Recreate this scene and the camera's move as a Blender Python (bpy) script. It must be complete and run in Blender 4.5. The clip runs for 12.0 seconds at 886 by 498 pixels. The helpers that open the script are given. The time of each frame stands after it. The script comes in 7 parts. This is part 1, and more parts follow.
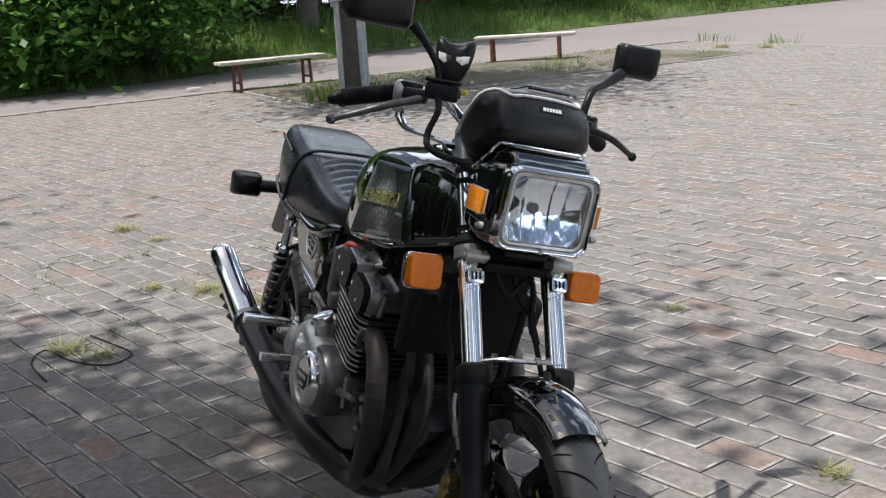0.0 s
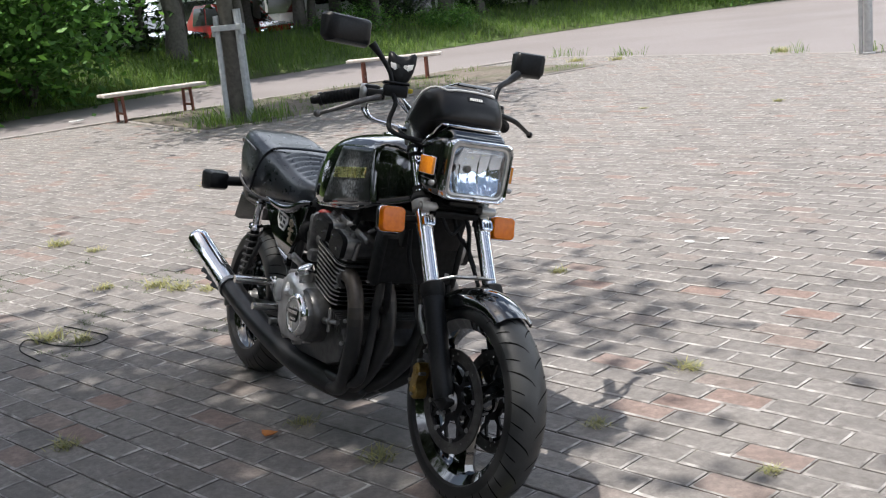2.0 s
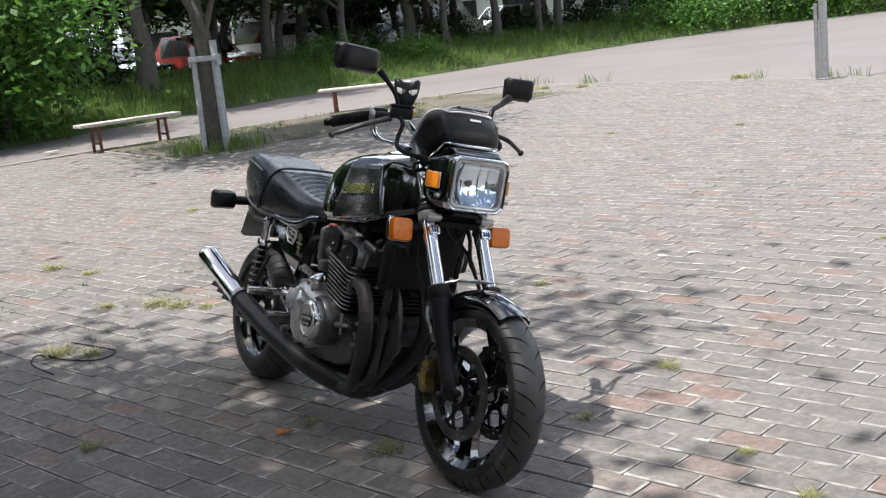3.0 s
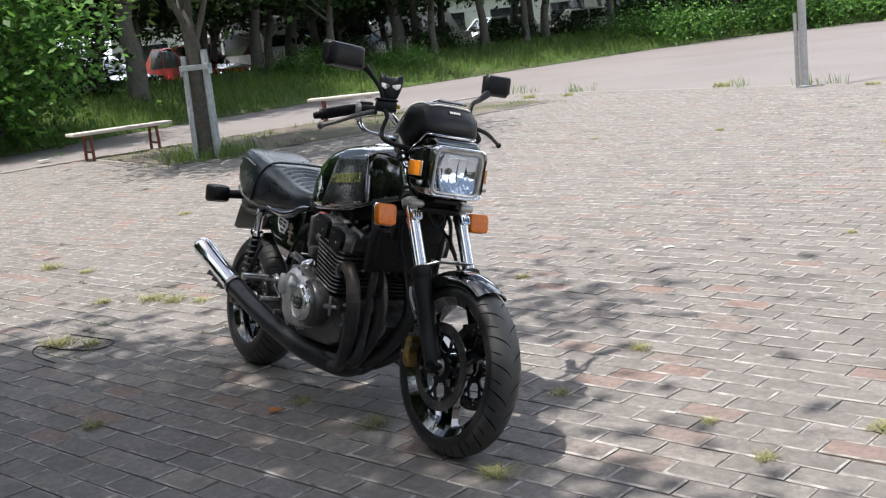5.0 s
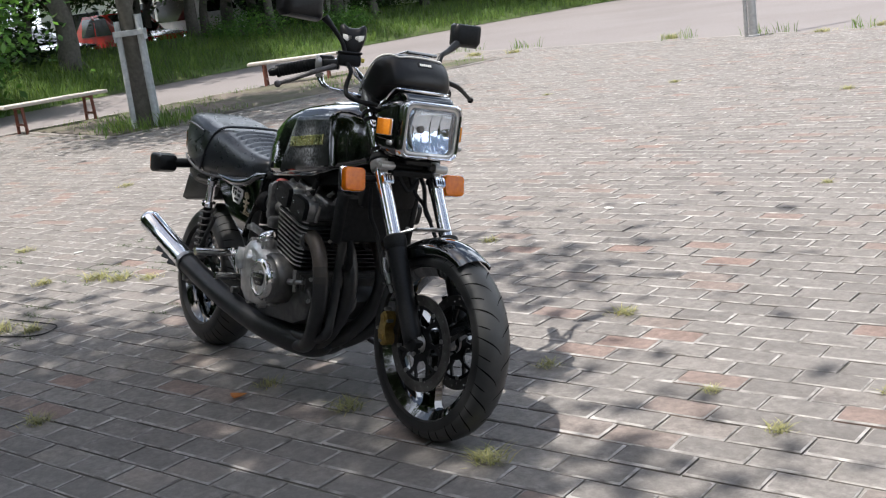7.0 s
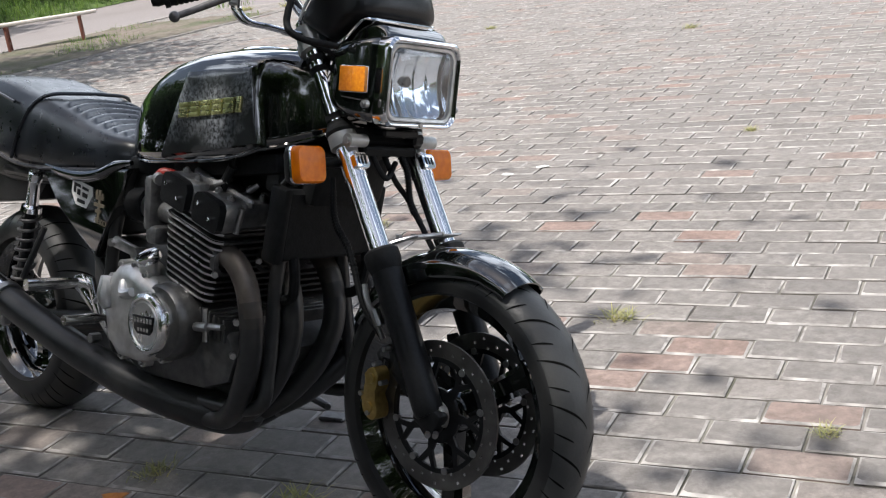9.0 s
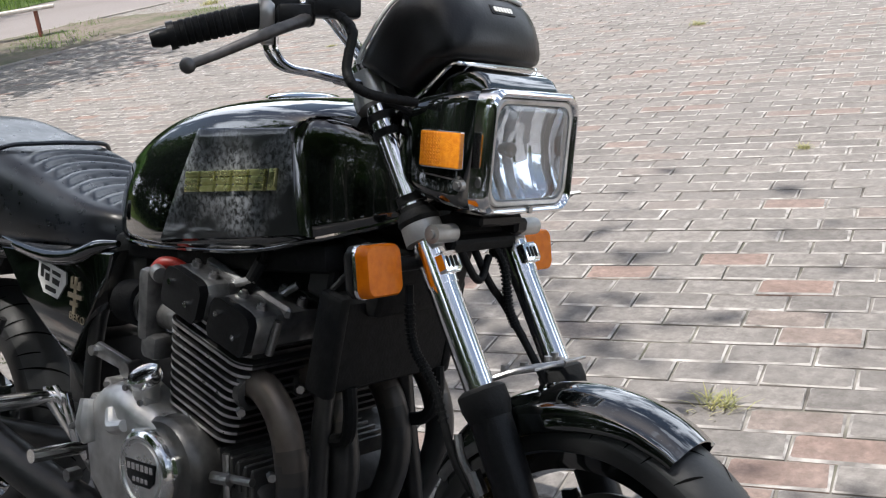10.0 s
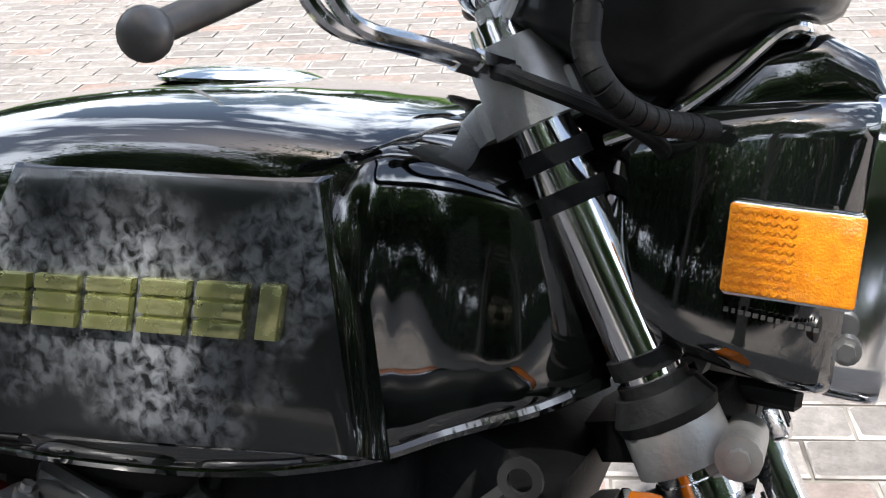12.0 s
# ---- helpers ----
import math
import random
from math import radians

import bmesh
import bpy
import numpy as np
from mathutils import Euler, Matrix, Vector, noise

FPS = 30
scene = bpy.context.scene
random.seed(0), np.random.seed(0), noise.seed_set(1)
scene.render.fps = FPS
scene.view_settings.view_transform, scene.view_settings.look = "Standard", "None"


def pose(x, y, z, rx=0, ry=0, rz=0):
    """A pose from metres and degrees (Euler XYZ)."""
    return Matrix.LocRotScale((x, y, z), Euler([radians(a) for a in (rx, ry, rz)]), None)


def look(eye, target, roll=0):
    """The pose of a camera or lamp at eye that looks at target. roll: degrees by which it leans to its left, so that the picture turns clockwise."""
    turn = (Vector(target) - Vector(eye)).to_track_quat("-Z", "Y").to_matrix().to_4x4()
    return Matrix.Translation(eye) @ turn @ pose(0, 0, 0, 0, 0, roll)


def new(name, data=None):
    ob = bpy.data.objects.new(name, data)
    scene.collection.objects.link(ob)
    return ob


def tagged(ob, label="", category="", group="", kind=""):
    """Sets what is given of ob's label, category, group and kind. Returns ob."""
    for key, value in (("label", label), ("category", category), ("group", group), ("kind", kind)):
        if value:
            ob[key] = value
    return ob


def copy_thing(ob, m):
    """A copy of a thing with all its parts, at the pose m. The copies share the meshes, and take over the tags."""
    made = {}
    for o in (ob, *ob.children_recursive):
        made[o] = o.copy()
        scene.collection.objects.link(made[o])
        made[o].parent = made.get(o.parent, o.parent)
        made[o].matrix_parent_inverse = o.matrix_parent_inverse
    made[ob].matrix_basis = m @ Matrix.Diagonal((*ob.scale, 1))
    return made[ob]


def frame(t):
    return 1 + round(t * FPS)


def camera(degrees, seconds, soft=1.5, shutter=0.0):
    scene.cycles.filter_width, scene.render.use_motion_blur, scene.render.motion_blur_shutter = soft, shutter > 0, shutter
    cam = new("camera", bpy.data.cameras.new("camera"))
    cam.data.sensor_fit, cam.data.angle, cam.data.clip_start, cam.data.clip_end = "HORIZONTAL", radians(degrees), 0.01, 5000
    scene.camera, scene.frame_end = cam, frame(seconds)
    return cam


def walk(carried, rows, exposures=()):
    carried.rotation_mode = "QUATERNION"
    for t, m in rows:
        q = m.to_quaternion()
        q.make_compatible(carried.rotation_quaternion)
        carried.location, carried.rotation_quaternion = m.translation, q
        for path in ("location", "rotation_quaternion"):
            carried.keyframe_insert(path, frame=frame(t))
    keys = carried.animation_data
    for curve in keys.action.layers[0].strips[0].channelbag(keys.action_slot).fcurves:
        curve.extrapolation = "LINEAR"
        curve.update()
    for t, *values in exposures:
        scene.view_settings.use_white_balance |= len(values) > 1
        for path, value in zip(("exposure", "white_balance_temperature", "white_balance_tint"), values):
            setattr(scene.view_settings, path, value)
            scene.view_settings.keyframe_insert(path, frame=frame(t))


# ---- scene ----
cam = camera(42.3, 12.0, soft=1.2)
PATH = [
    (0, (1.814, -0.684, 1.327), (0.0, 0.021, 0.864), -3.7),
    (0.5, (2.046, -0.842, 1.374), (0.243, -0.123, 0.891), -3.8),
    (1, (2.214, -1.032, 1.382), (0.468, -0.148, 0.968), -5.4),
    (1.5, (2.407, -1.159, 1.355), (0.66, -0.275, 0.948), -4.8),
    (2, (2.552, -1.27, 1.365), (0.831, -0.352, 0.924), -5.6),
    (2.5, (2.633, -1.456, 1.366), (0.952, -0.458, 0.944), -6.8),
    (2.7, (2.687, -1.491, 1.385), (0.993, -0.511, 0.972), -6.1),
    (4.3, (3.036, -1.666, 1.354), (1.347, -0.655, 1.002), -5.8),
    (4.5, (3.032, -1.659, 1.351), (1.348, -0.641, 0.99), -6.0),
    (5, (3.007, -1.65, 1.338), (1.317, -0.65, 0.959), -6.0),
    (5.5, (3.01, -1.639, 1.331), (1.32, -0.643, 0.942), -6.1),
    (6, (2.993, -1.633, 1.329), (1.292, -0.657, 0.936), -7.0),
    (6.5, (2.934, -1.6, 1.326), (1.247, -0.605, 0.92), -8.0),
    (7, (2.686, -1.565, 1.297), (1.056, -0.498, 0.843), -7.5),
    (7.2, (2.564, -1.544, 1.287), (0.977, -0.415, 0.833), -7.5),
    (8.8, (1.503, -1.313, 1.207), (0.126, 0.025, 0.647), -8.2),
    (9, (1.393, -1.27, 1.197), (0.05, 0.095, 0.619), -8.3),
    (9.5, (1.091, -1.087, 1.222), (-0.234, 0.272, 0.59), -8.8),
    (10, (0.796, -0.925, 1.238), (-0.497, 0.475, 0.631), -8.5),
    (10.5, (0.519, -0.783, 1.231), (-0.7, 0.656, 0.565), -7.3),
    (11, (0.242, -0.599, 1.196), (-0.97, 0.836, 0.511), -5.3),
    (11.5, (0.023, -0.488, 1.185), (-1.064, 1.012, 0.433), -6.3),
    (12, (-0.148, -0.381, 1.155), (-0.871, 1.295, 0.337), -3.5),
]
walk(cam, [(t, look(eye, target, roll)) for t, eye, target, roll in PATH], [(0, 0.08), (0.5, 0.27), (10.0, 0.32), (11.0, 0.42), (11.5, 0.6), (12.0, 0.95)])

# ---- light ----
SUN_EL, SUN_AZ = 71.0, 186.0  # degrees; azimuth of the sun from north (+y) clockwise
world = bpy.data.worlds.new("sky")
scene.world = world
world.use_nodes = True
wn = world.node_tree.nodes
sky = wn.new("ShaderNodeTexSky")
sky.sky_type, sky.sun_disc = "NISHITA", False
sky.sun_elevation, sky.sun_rotation = radians(SUN_EL), radians(SUN_AZ)
sky.dust_density, sky.air_density = 5.0, 1.2
wn["Background"].inputs["Strength"].default_value = 0.094
wl = world.node_tree.links
sky_at, sky_noise, sky_ramp, sky_mix = wn.new("ShaderNodeTexCoord"), wn.new("ShaderNodeTexNoise"), wn.new("ShaderNodeMapRange"), wn.new("ShaderNodeMix")
sky_noise.inputs["Scale"].default_value, sky_noise.inputs["Detail"].default_value, sky_noise.inputs["Roughness"].default_value = 2.6, 7.0, 0.6
sky_ramp.inputs["From Min"].default_value, sky_ramp.inputs["From Max"].default_value = 0.47, 0.56
sky_mix.data_type = "RGBA"
sky_height, sky_haze, sky_cloud = wn.new("ShaderNodeSeparateXYZ"), wn.new("ShaderNodeMapRange"), wn.new("ShaderNodeMix")
sky_haze.inputs["From Min"].default_value, sky_haze.inputs["From Max"].default_value = 0.30, 0.90
sky_cloud.data_type = "RGBA"
sky_cloud.inputs[6].default_value, sky_cloud.inputs[7].default_value = (21.0, 22.8, 25.8, 1), (11.5, 12.7, 15.0, 1)  # bright hazy cloud low down, thin veil overhead
wl.new(sky_at.outputs["Generated"], sky_height.inputs[0])
wl.new(sky_height.outputs["Z"], sky_haze.inputs["Value"])
wl.new(sky_haze.outputs["Result"], sky_cloud.inputs[0])
wl.new(sky_cloud.outputs[2], sky_mix.inputs[7])
sky_shift = wn.new("ShaderNodeMapping")
sky_shift.inputs["Location"].default_value = (3.7, 1.9, 0.6)  # where the clouds stand
wl.new(sky_at.outputs["Generated"], sky_shift.inputs["Vector"])
wl.new(sky_shift.outputs["Vector"], sky_noise.inputs["Vector"])
wl.new(sky_noise.outputs["Fac"], sky_ramp.inputs["Value"])
wl.new(sky_ramp.outputs["Result"], sky_mix.inputs[0])
wl.new(sky.outputs["Color"], sky_mix.inputs[6])
wl.new(sky_mix.outputs[2], wn["Background"].inputs["Color"])
sun_data = bpy.data.lights.new("sun", "SUN")
sun_data.energy, sun_data.angle, sun_data.color = 5.0, radians(0.6), (1.0, 0.955, 0.9)
sun = new("sun", sun_data)
SUN_DIR = Vector((math.sin(radians(SUN_AZ)) * math.cos(radians(SUN_EL)), math.cos(radians(SUN_AZ)) * math.cos(radians(SUN_EL)), math.sin(radians(SUN_EL))))
sun.matrix_world = look(SUN_DIR * 40, (0, 0, 0))


# ---- materials ----
def mat(name, color, rough=0.5, metal=0.0, color2=None, scale=30.0, bump=0.0, bump_scale=None, rough2=None, coat=0.0, spec=None, alpha=None, detail=6.0, big=None, big_scale=2.0, big_mix=0.5):
    """A surface with grain at one scale and, where big is given, stains at a second scale."""
    m = bpy.data.materials.new(name)
    m.use_nodes = True
    nt = m.node_tree
    nd, ln = nt.nodes, nt.links
    b = nd["Principled BSDF"]
    b.inputs["Base Color"].default_value = (*color, 1)
    b.inputs["Roughness"].default_value = rough
    b.inputs["Metallic"].default_value = metal
    b.inputs["Coat Weight"].default_value = coat
    b.inputs["Coat Roughness"].default_value = 0.04
    if spec is not None:
        b.inputs["Specular IOR Level"].default_value = spec
    co = nd.new("ShaderNodeTexCoord")
    n1 = nd.new("ShaderNodeTexNoise")
    n1.inputs["Scale"].default_value, n1.inputs["Detail"].default_value = scale, detail
    ln.new(co.outputs["Object"], n1.inputs["Vector"])
    out = None
    if color2 is not None:
        ramp = nd.new("ShaderNodeValToRGB")
        ramp.color_ramp.elements[0].position, ramp.color_ramp.elements[1].position = 0.35, 0.68
        ramp.color_ramp.elements[0].color, ramp.color_ramp.elements[1].color = (*color, 1), (*color2, 1)
        ln.new(n1.outputs["Fac"], ramp.inputs["Fac"])
        out = ramp.outputs["Color"]
    if big is not None:
        n2 = nd.new("ShaderNodeTexNoise")
        n2.inputs["Scale"].default_value, n2.inputs["Detail"].default_value = big_scale, 3.0
        ln.new(co.outputs["Object"], n2.inputs["Vector"])
        r2 = nd.new("ShaderNodeMapRange")
        r2.inputs["From Min"].default_value, r2.inputs["From Max"].default_value, r2.inputs["To Max"].default_value = 0.42, 0.66, big_mix
        ln.new(n2.outputs["Fac"], r2.inputs["Value"])
        mx = nd.new("ShaderNodeMix")
        mx.data_type = "RGBA"
        mx.inputs[6].default_value = (*color, 1)
        mx.inputs[7].default_value = (*big, 1)
        if out is not None:
            ln.new(out, mx.inputs[6])
        ln.new(r2.outputs["Result"], mx.inputs[0])
        out = mx.outputs[2]
    if out is not None:
        ln.new(out, b.inputs["Base Color"])
    if rough2 is not None:
        rr = nd.new("ShaderNodeMapRange")
        rr.inputs["From Min"].default_value, rr.inputs["From Max"].default_value = 0.35, 0.68
        rr.inputs["To Min"].default_value, rr.inputs["To Max"].default_value = rough, rough2
        ln.new(n1.outputs["Fac"], rr.inputs["Value"])
        ln.new(rr.outputs["Result"], b.inputs["Roughness"])
    if bump:
        n3 = nd.new("ShaderNodeTexNoise")
        n3.inputs["Scale"].default_value, n3.inputs["Detail"].default_value = bump_scale or scale, 5.0
        ln.new(co.outputs["Object"], n3.inputs["Vector"])
        bp = nd.new("ShaderNodeBump")
        bp.inputs["Strength"].default_value, bp.inputs["Distance"].default_value = bump, 0.004
        ln.new(n3.outputs["Fac"], bp.inputs["Height"])
        ln.new(bp.outputs["Normal"], b.inputs["Normal"])
    return m


def random_tint(m, colors, island=False, amount=1.0, world_stain=None):
    """Gives each piece of a material its own tint: colors are (position, rgb); noise grain stays on top."""
    nt = m.node_tree
    nd, ln = nt.nodes, nt.links
    b = nd["Principled BSDF"]
    if island:
        g = nd.new("ShaderNodeNewGeometry")
        rnd = g.outputs["Random Per Island"]
    else:
        g = nd.new("ShaderNodeObjectInfo")
        rnd = g.outputs["Random"]
    ramp = nd.new("ShaderNodeValToRGB")
    el = ramp.color_ramp.elements
    while len(el) < len(colors):
        el.new(0.5)
    for e, (p, c) in zip(el, colors):
        e.position, e.color = p, (*c, 1)
    ln.new(rnd, ramp.inputs["Fac"])
    mx = nd.new("ShaderNodeMix")
    mx.data_type, mx.blend_type = "RGBA", "MULTIPLY"
    mx.inputs[0].default_value = amount
    old = b.inputs["Base Color"].links[0].from_socket
    ln.new(old, mx.inputs[6])
    ln.new(ramp.outputs["Color"], mx.inputs[7])
    last = mx.outputs[2]
    if world_stain is not None:
        geo = nd.new("ShaderNodeNewGeometry")
        n2 = nd.new("ShaderNodeTexNoise")
        n2.inputs["Scale"].default_value, n2.inputs["Detail"].default_value = 0.9, 5.0
        ln.new(geo.outputs["Position"], n2.inputs["Vector"])
        r2 = nd.new("ShaderNodeMapRange")
        r2.inputs["From Min"].default_value, r2.inputs["From Max"].default_value, r2.inputs["To Max"].default_value = 0.45, 0.7, 0.55
        ln.new(n2.outputs["Fac"], r2.inputs["Value"])
        m2 = nd.new("ShaderNodeMix")
        m2.data_type = "RGBA"
        m2.inputs[7].default_value = (*world_stain, 1)
        ln.new(last, m2.inputs[6])
        ln.new(r2.outputs["Result"], m2.inputs[0])
        last = m2.outputs[2]
    ln.new(last, b.inputs["Base Color"])
    return m


BLACK_PAINT = mat("black_gloss_paint", (0.003, 0.004, 0.004), 0.02, 0.0, (0.005, 0.0065, 0.006), 6.0, coat=1.0, rough2=0.05)
BLACK_PAINT.node_tree.nodes["Principled BSDF"].inputs["Coat IOR"].default_value = 1.85
BLACK_PAINT.node_tree.nodes["Principled BSDF"].inputs["Specular IOR Level"].default_value = 0.7
# mottled reflection of foliage against sky, painted into the panel's base colour
TANK_PANEL = mat("black_paint_with_painted_reflection", (0.010, 0.012, 0.013), 0.30, 0.35, (0.22, 0.235, 0.25), 30.0, coat=0.8, rough2=0.5, detail=12.0)
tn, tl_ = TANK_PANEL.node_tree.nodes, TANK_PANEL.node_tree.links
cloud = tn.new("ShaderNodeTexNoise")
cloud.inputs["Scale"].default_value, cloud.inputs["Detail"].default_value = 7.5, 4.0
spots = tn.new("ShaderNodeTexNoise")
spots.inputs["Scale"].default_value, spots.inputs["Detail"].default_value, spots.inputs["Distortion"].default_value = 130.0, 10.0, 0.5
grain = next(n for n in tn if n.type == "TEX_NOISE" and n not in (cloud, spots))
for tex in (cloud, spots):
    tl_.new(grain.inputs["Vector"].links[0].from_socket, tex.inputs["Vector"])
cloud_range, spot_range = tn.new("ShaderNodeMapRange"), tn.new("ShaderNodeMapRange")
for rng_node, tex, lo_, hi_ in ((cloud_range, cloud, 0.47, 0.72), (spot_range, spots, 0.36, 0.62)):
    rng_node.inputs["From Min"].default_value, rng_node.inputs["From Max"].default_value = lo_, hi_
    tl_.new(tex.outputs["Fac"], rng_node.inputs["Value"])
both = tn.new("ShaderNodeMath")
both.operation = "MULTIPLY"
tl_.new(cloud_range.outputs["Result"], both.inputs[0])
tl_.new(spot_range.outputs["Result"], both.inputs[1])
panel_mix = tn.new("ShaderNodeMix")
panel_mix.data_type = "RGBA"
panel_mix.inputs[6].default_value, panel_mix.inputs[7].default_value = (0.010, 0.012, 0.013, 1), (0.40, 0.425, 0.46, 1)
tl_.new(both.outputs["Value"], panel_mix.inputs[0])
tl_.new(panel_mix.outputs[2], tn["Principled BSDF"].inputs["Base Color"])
PLASTIC = mat("matt_black_plastic", (0.0055, 0.006, 0.007), 0.36, 0.0, (0.010, 0.0108, 0.012), 140.0, spec=0.25, bump=0.12, bump_scale=400.0)
GRIP = mat("black_rubber", (0.0062, 0.0068, 0.0074), 0.6, 0.0, (0.012, 0.0128, 0.0136), 60.0, spec=0.18, bump=0.2, bump_scale=200.0)
TYRE = mat("tyre_rubber", (0.030, 0.032, 0.033), 0.46, 0.0, (0.043, 0.045, 0.046), 22.0, bump=0.12, bump_scale=160.0, big=(0.042, 0.042, 0.041), big_scale=7.0, big_mix=0.5)
# near-black for the tread strips, painting the shade inside the grooves
GROOVE = mat("painted_groove_shade", (0.003, 0.003, 0.003), 0.8, 0.0, (0.006, 0.006, 0.006), 60.0, spec=0.1)
SIDEWALL = mat("tyre_sidewall", (0.010, 0.0105, 0.011), 0.36, 0.0, (0.016, 0.0165, 0.017), 30.0, bump=0.08, bump_scale=160.0)
VINYL = mat("black_seat_vinyl", (0.007, 0.009, 0.013), 0.27, 0.0, (0.011, 0.0135, 0.018), 45.0, rough2=0.36, spec=0.55, coat=0.12)
BAG = mat("black_bag_leather", (0.006, 0.006, 0.007), 0.28, 0.0, (0.010, 0.010, 0.011), 40.0, spec=0.4, bump=0.08, bump_scale=240.0, rough2=0.40)
CHROME = mat("chrome", (0.94, 0.945, 0.955), 0.07, 1.0, (0.88, 0.885, 0.895), 25.0, rough2=0.14)
ALLOY = mat("cast_aluminium", (0.74, 0.735, 0.72), 0.30, 0.75, (0.60, 0.595, 0.58), 35.0, bump=0.08, bump_scale=180.0, rough2=0.46, big=(0.26, 0.25, 0.23), big_scale=14.0, big_mix=0.6)
CAST = mat("pale_cast_aluminium", (0.50, 0.505, 0.50), 0.34, 0.6, (0.36, 0.365, 0.36), 30.0, bump=0.15, bump_scale=260.0, rough2=0.5, big=(0.26, 0.26, 0.25), big_scale=22.0, big_mix=0.5)
BRUSHED_CAP = mat("brushed_aluminium_cap", (0.80, 0.80, 0.79), 0.24, 0.85, (0.68, 0.68, 0.67), 40.0, rough2=0.38)
POLISHED = mat("polished_aluminium", (0.88, 0.88, 0.87), 0.09, 1.0, (0.80, 0.80, 0.79), 30.0, rough2=0.24)
ENGINE = mat("black_engine_paint", (0.065, 0.065, 0.066), 0.32, 0.45, (0.12, 0.119, 0.117), 40.0, bump=0.12, bump_scale=160.0, big=(0.08, 0.075, 0.067), big_scale=12.0, big_mix=0.5)
FIN_EDGE = mat("worn_fin_edge", (0.68, 0.68, 0.68), 0.27, 0.8, (0.38, 0.38, 0.382), 50.0, rough2=0.38)
EXHAUST = mat("black_exhaust_paint", (0.022, 0.0226, 0.0236), 0.34, 0.1, (0.036, 0.0365, 0.0375), 30.0, bump=0.1, bump_scale=120.0, big=(0.024, 0.023, 0.022), big_scale=14.0, big_mix=0.5)
HOT_PIPE = mat("heat_browned_pipe", (0.17, 0.145, 0.125), 0.36, 0.6, (0.095, 0.08, 0.069), 18.0, rough2=0.55, big=(0.17, 0.145, 0.12), big_scale=16.0, big_mix=0.6)
WARM_PIPE = mat("warm_browned_pipe", (0.095, 0.083, 0.073), 0.36, 0.45, (0.058, 0.051, 0.046), 18.0, rough2=0.5)
FADED_PIPE = mat("faded_black_pipe", (0.047, 0.043, 0.040), 0.35, 0.25, (0.034, 0.032, 0.031), 18.0, rough2=0.45)
LEVER = mat("dull_grey_lever", (0.13, 0.125, 0.125), 0.42, 0.7, (0.08, 0.078, 0.078), 60.0, rough2=0.55)
BLACK_FIN = mat("black_fin_paint", (0.040, 0.040, 0.041), 0.40, 0.3, (0.066, 0.066, 0.0665), 40.0)
ZINC = mat("grey_zinc_casting", (0.31, 0.315, 0.32), 0.28, 0.8, (0.17, 0.173, 0.176), 40.0, rough2=0.45)
CARB = mat("dull_carburettor_casting", (0.20, 0.202, 0.205), 0.36, 0.75, (0.11, 0.112, 0.114), 45.0, rough2=0.55)
STEEL = mat("brushed_steel", (0.42, 0.42, 0.42), 0.3, 1.0, (0.3, 0.3, 0.3), 60.0, rough2=0.45)
DISC = mat("brake_disc_steel", (0.19, 0.185, 0.18), 0.36, 0.9, (0.12, 0.117, 0.114), 26.0, rough2=0.5, big=(0.09, 0.085, 0.08), big_scale=18.0, big_mix=0.5)
YELLOW_TIP = mat("yellow_plastic", (0.80, 0.62, 0.06), 0.4, 0.0, (0.72, 0.55, 0.05), 60.0)
GOLD = mat("gold_anodised", (0.50, 0.36, 0.13), 0.28, 0.9, (0.32, 0.22, 0.07), 50.0, rough2=0.5)
BADGE = mat("pale_gold_badge", (0.66, 0.66, 0.34), 0.20, 0.85, (0.46, 0.48, 0.20), 40.0, rough2=0.34)
AMBER = mat("amber_plastic", (0.84, 0.215, 0.004), 0.22, 0.0, (0.72, 0.165, 0.003), 70.0, spec=0.3, coat=0.15, bump=0.1, bump_scale=220.0)
AMBER_DARK = mat("amber_reflector", (0.66, 0.24, 0.012), 0.2, 0.0, (0.52, 0.16, 0.008), 140.0, coat=0.6, bump=0.3, bump_scale=700.0)
RED_LENS = mat("red_lamp_plastic", (0.32, 0.02, 0.015), 0.15, 0.0, (0.22, 0.012, 0.01), 60.0, coat=0.6)
RED_CAP = mat("red_rubber_hose", (0.20, 0.025, 0.018), 0.45, 0.0, (0.3, 0.02, 0.015), 50.0)
WHITE_STICKER = mat("white_sticker", (0.72, 0.72, 0.70), 0.4, 0.0, (0.62, 0.62, 0.6), 60.0)
TAN_STICKER = mat("tan_sticker", (0.30, 0.25, 0.17), 0.5, 0.0, (0.2, 0.165, 0.11), 120.0)
MIRROR_GLASS = mat("mirror_glass", (0.85, 0.86, 0.87), 0.02, 1.0)
REFLECTOR = mat("lamp_reflector", (0.93, 0.94, 0.96), 0.045, 1.0, (0.90, 0.91, 0.94), 20.0, rough2=0.08)

GLASS = bpy.data.materials.new("lamp_glass")
GLASS.use_nodes = True
gn, gl = GLASS.node_tree.nodes, GLASS.node_tree.links
gn.remove(gn["Principled BSDF"])
clear, gloss, facing, gmix = gn.new("ShaderNodeBsdfTransparent"), gn.new("ShaderNodeBsdfGlossy"), gn.new("ShaderNodeLayerWeight"), gn.new("ShaderNodeMixShader")
clear.inputs["Color"].default_value = (0.94, 0.97, 1.0, 1)
gloss.inputs["Roughness"].default_value, facing.inputs["Blend"].default_value = 0.02, 0.15
gl.new(facing.outputs["Facing"], gmix.inputs[0])
gl.new(clear.outputs[0], gmix.inputs[1])
gl.new(gloss.outputs[0], gmix.inputs[2])
gl.new(gmix.outputs[0], gn["Material Output"].inputs["Surface"])

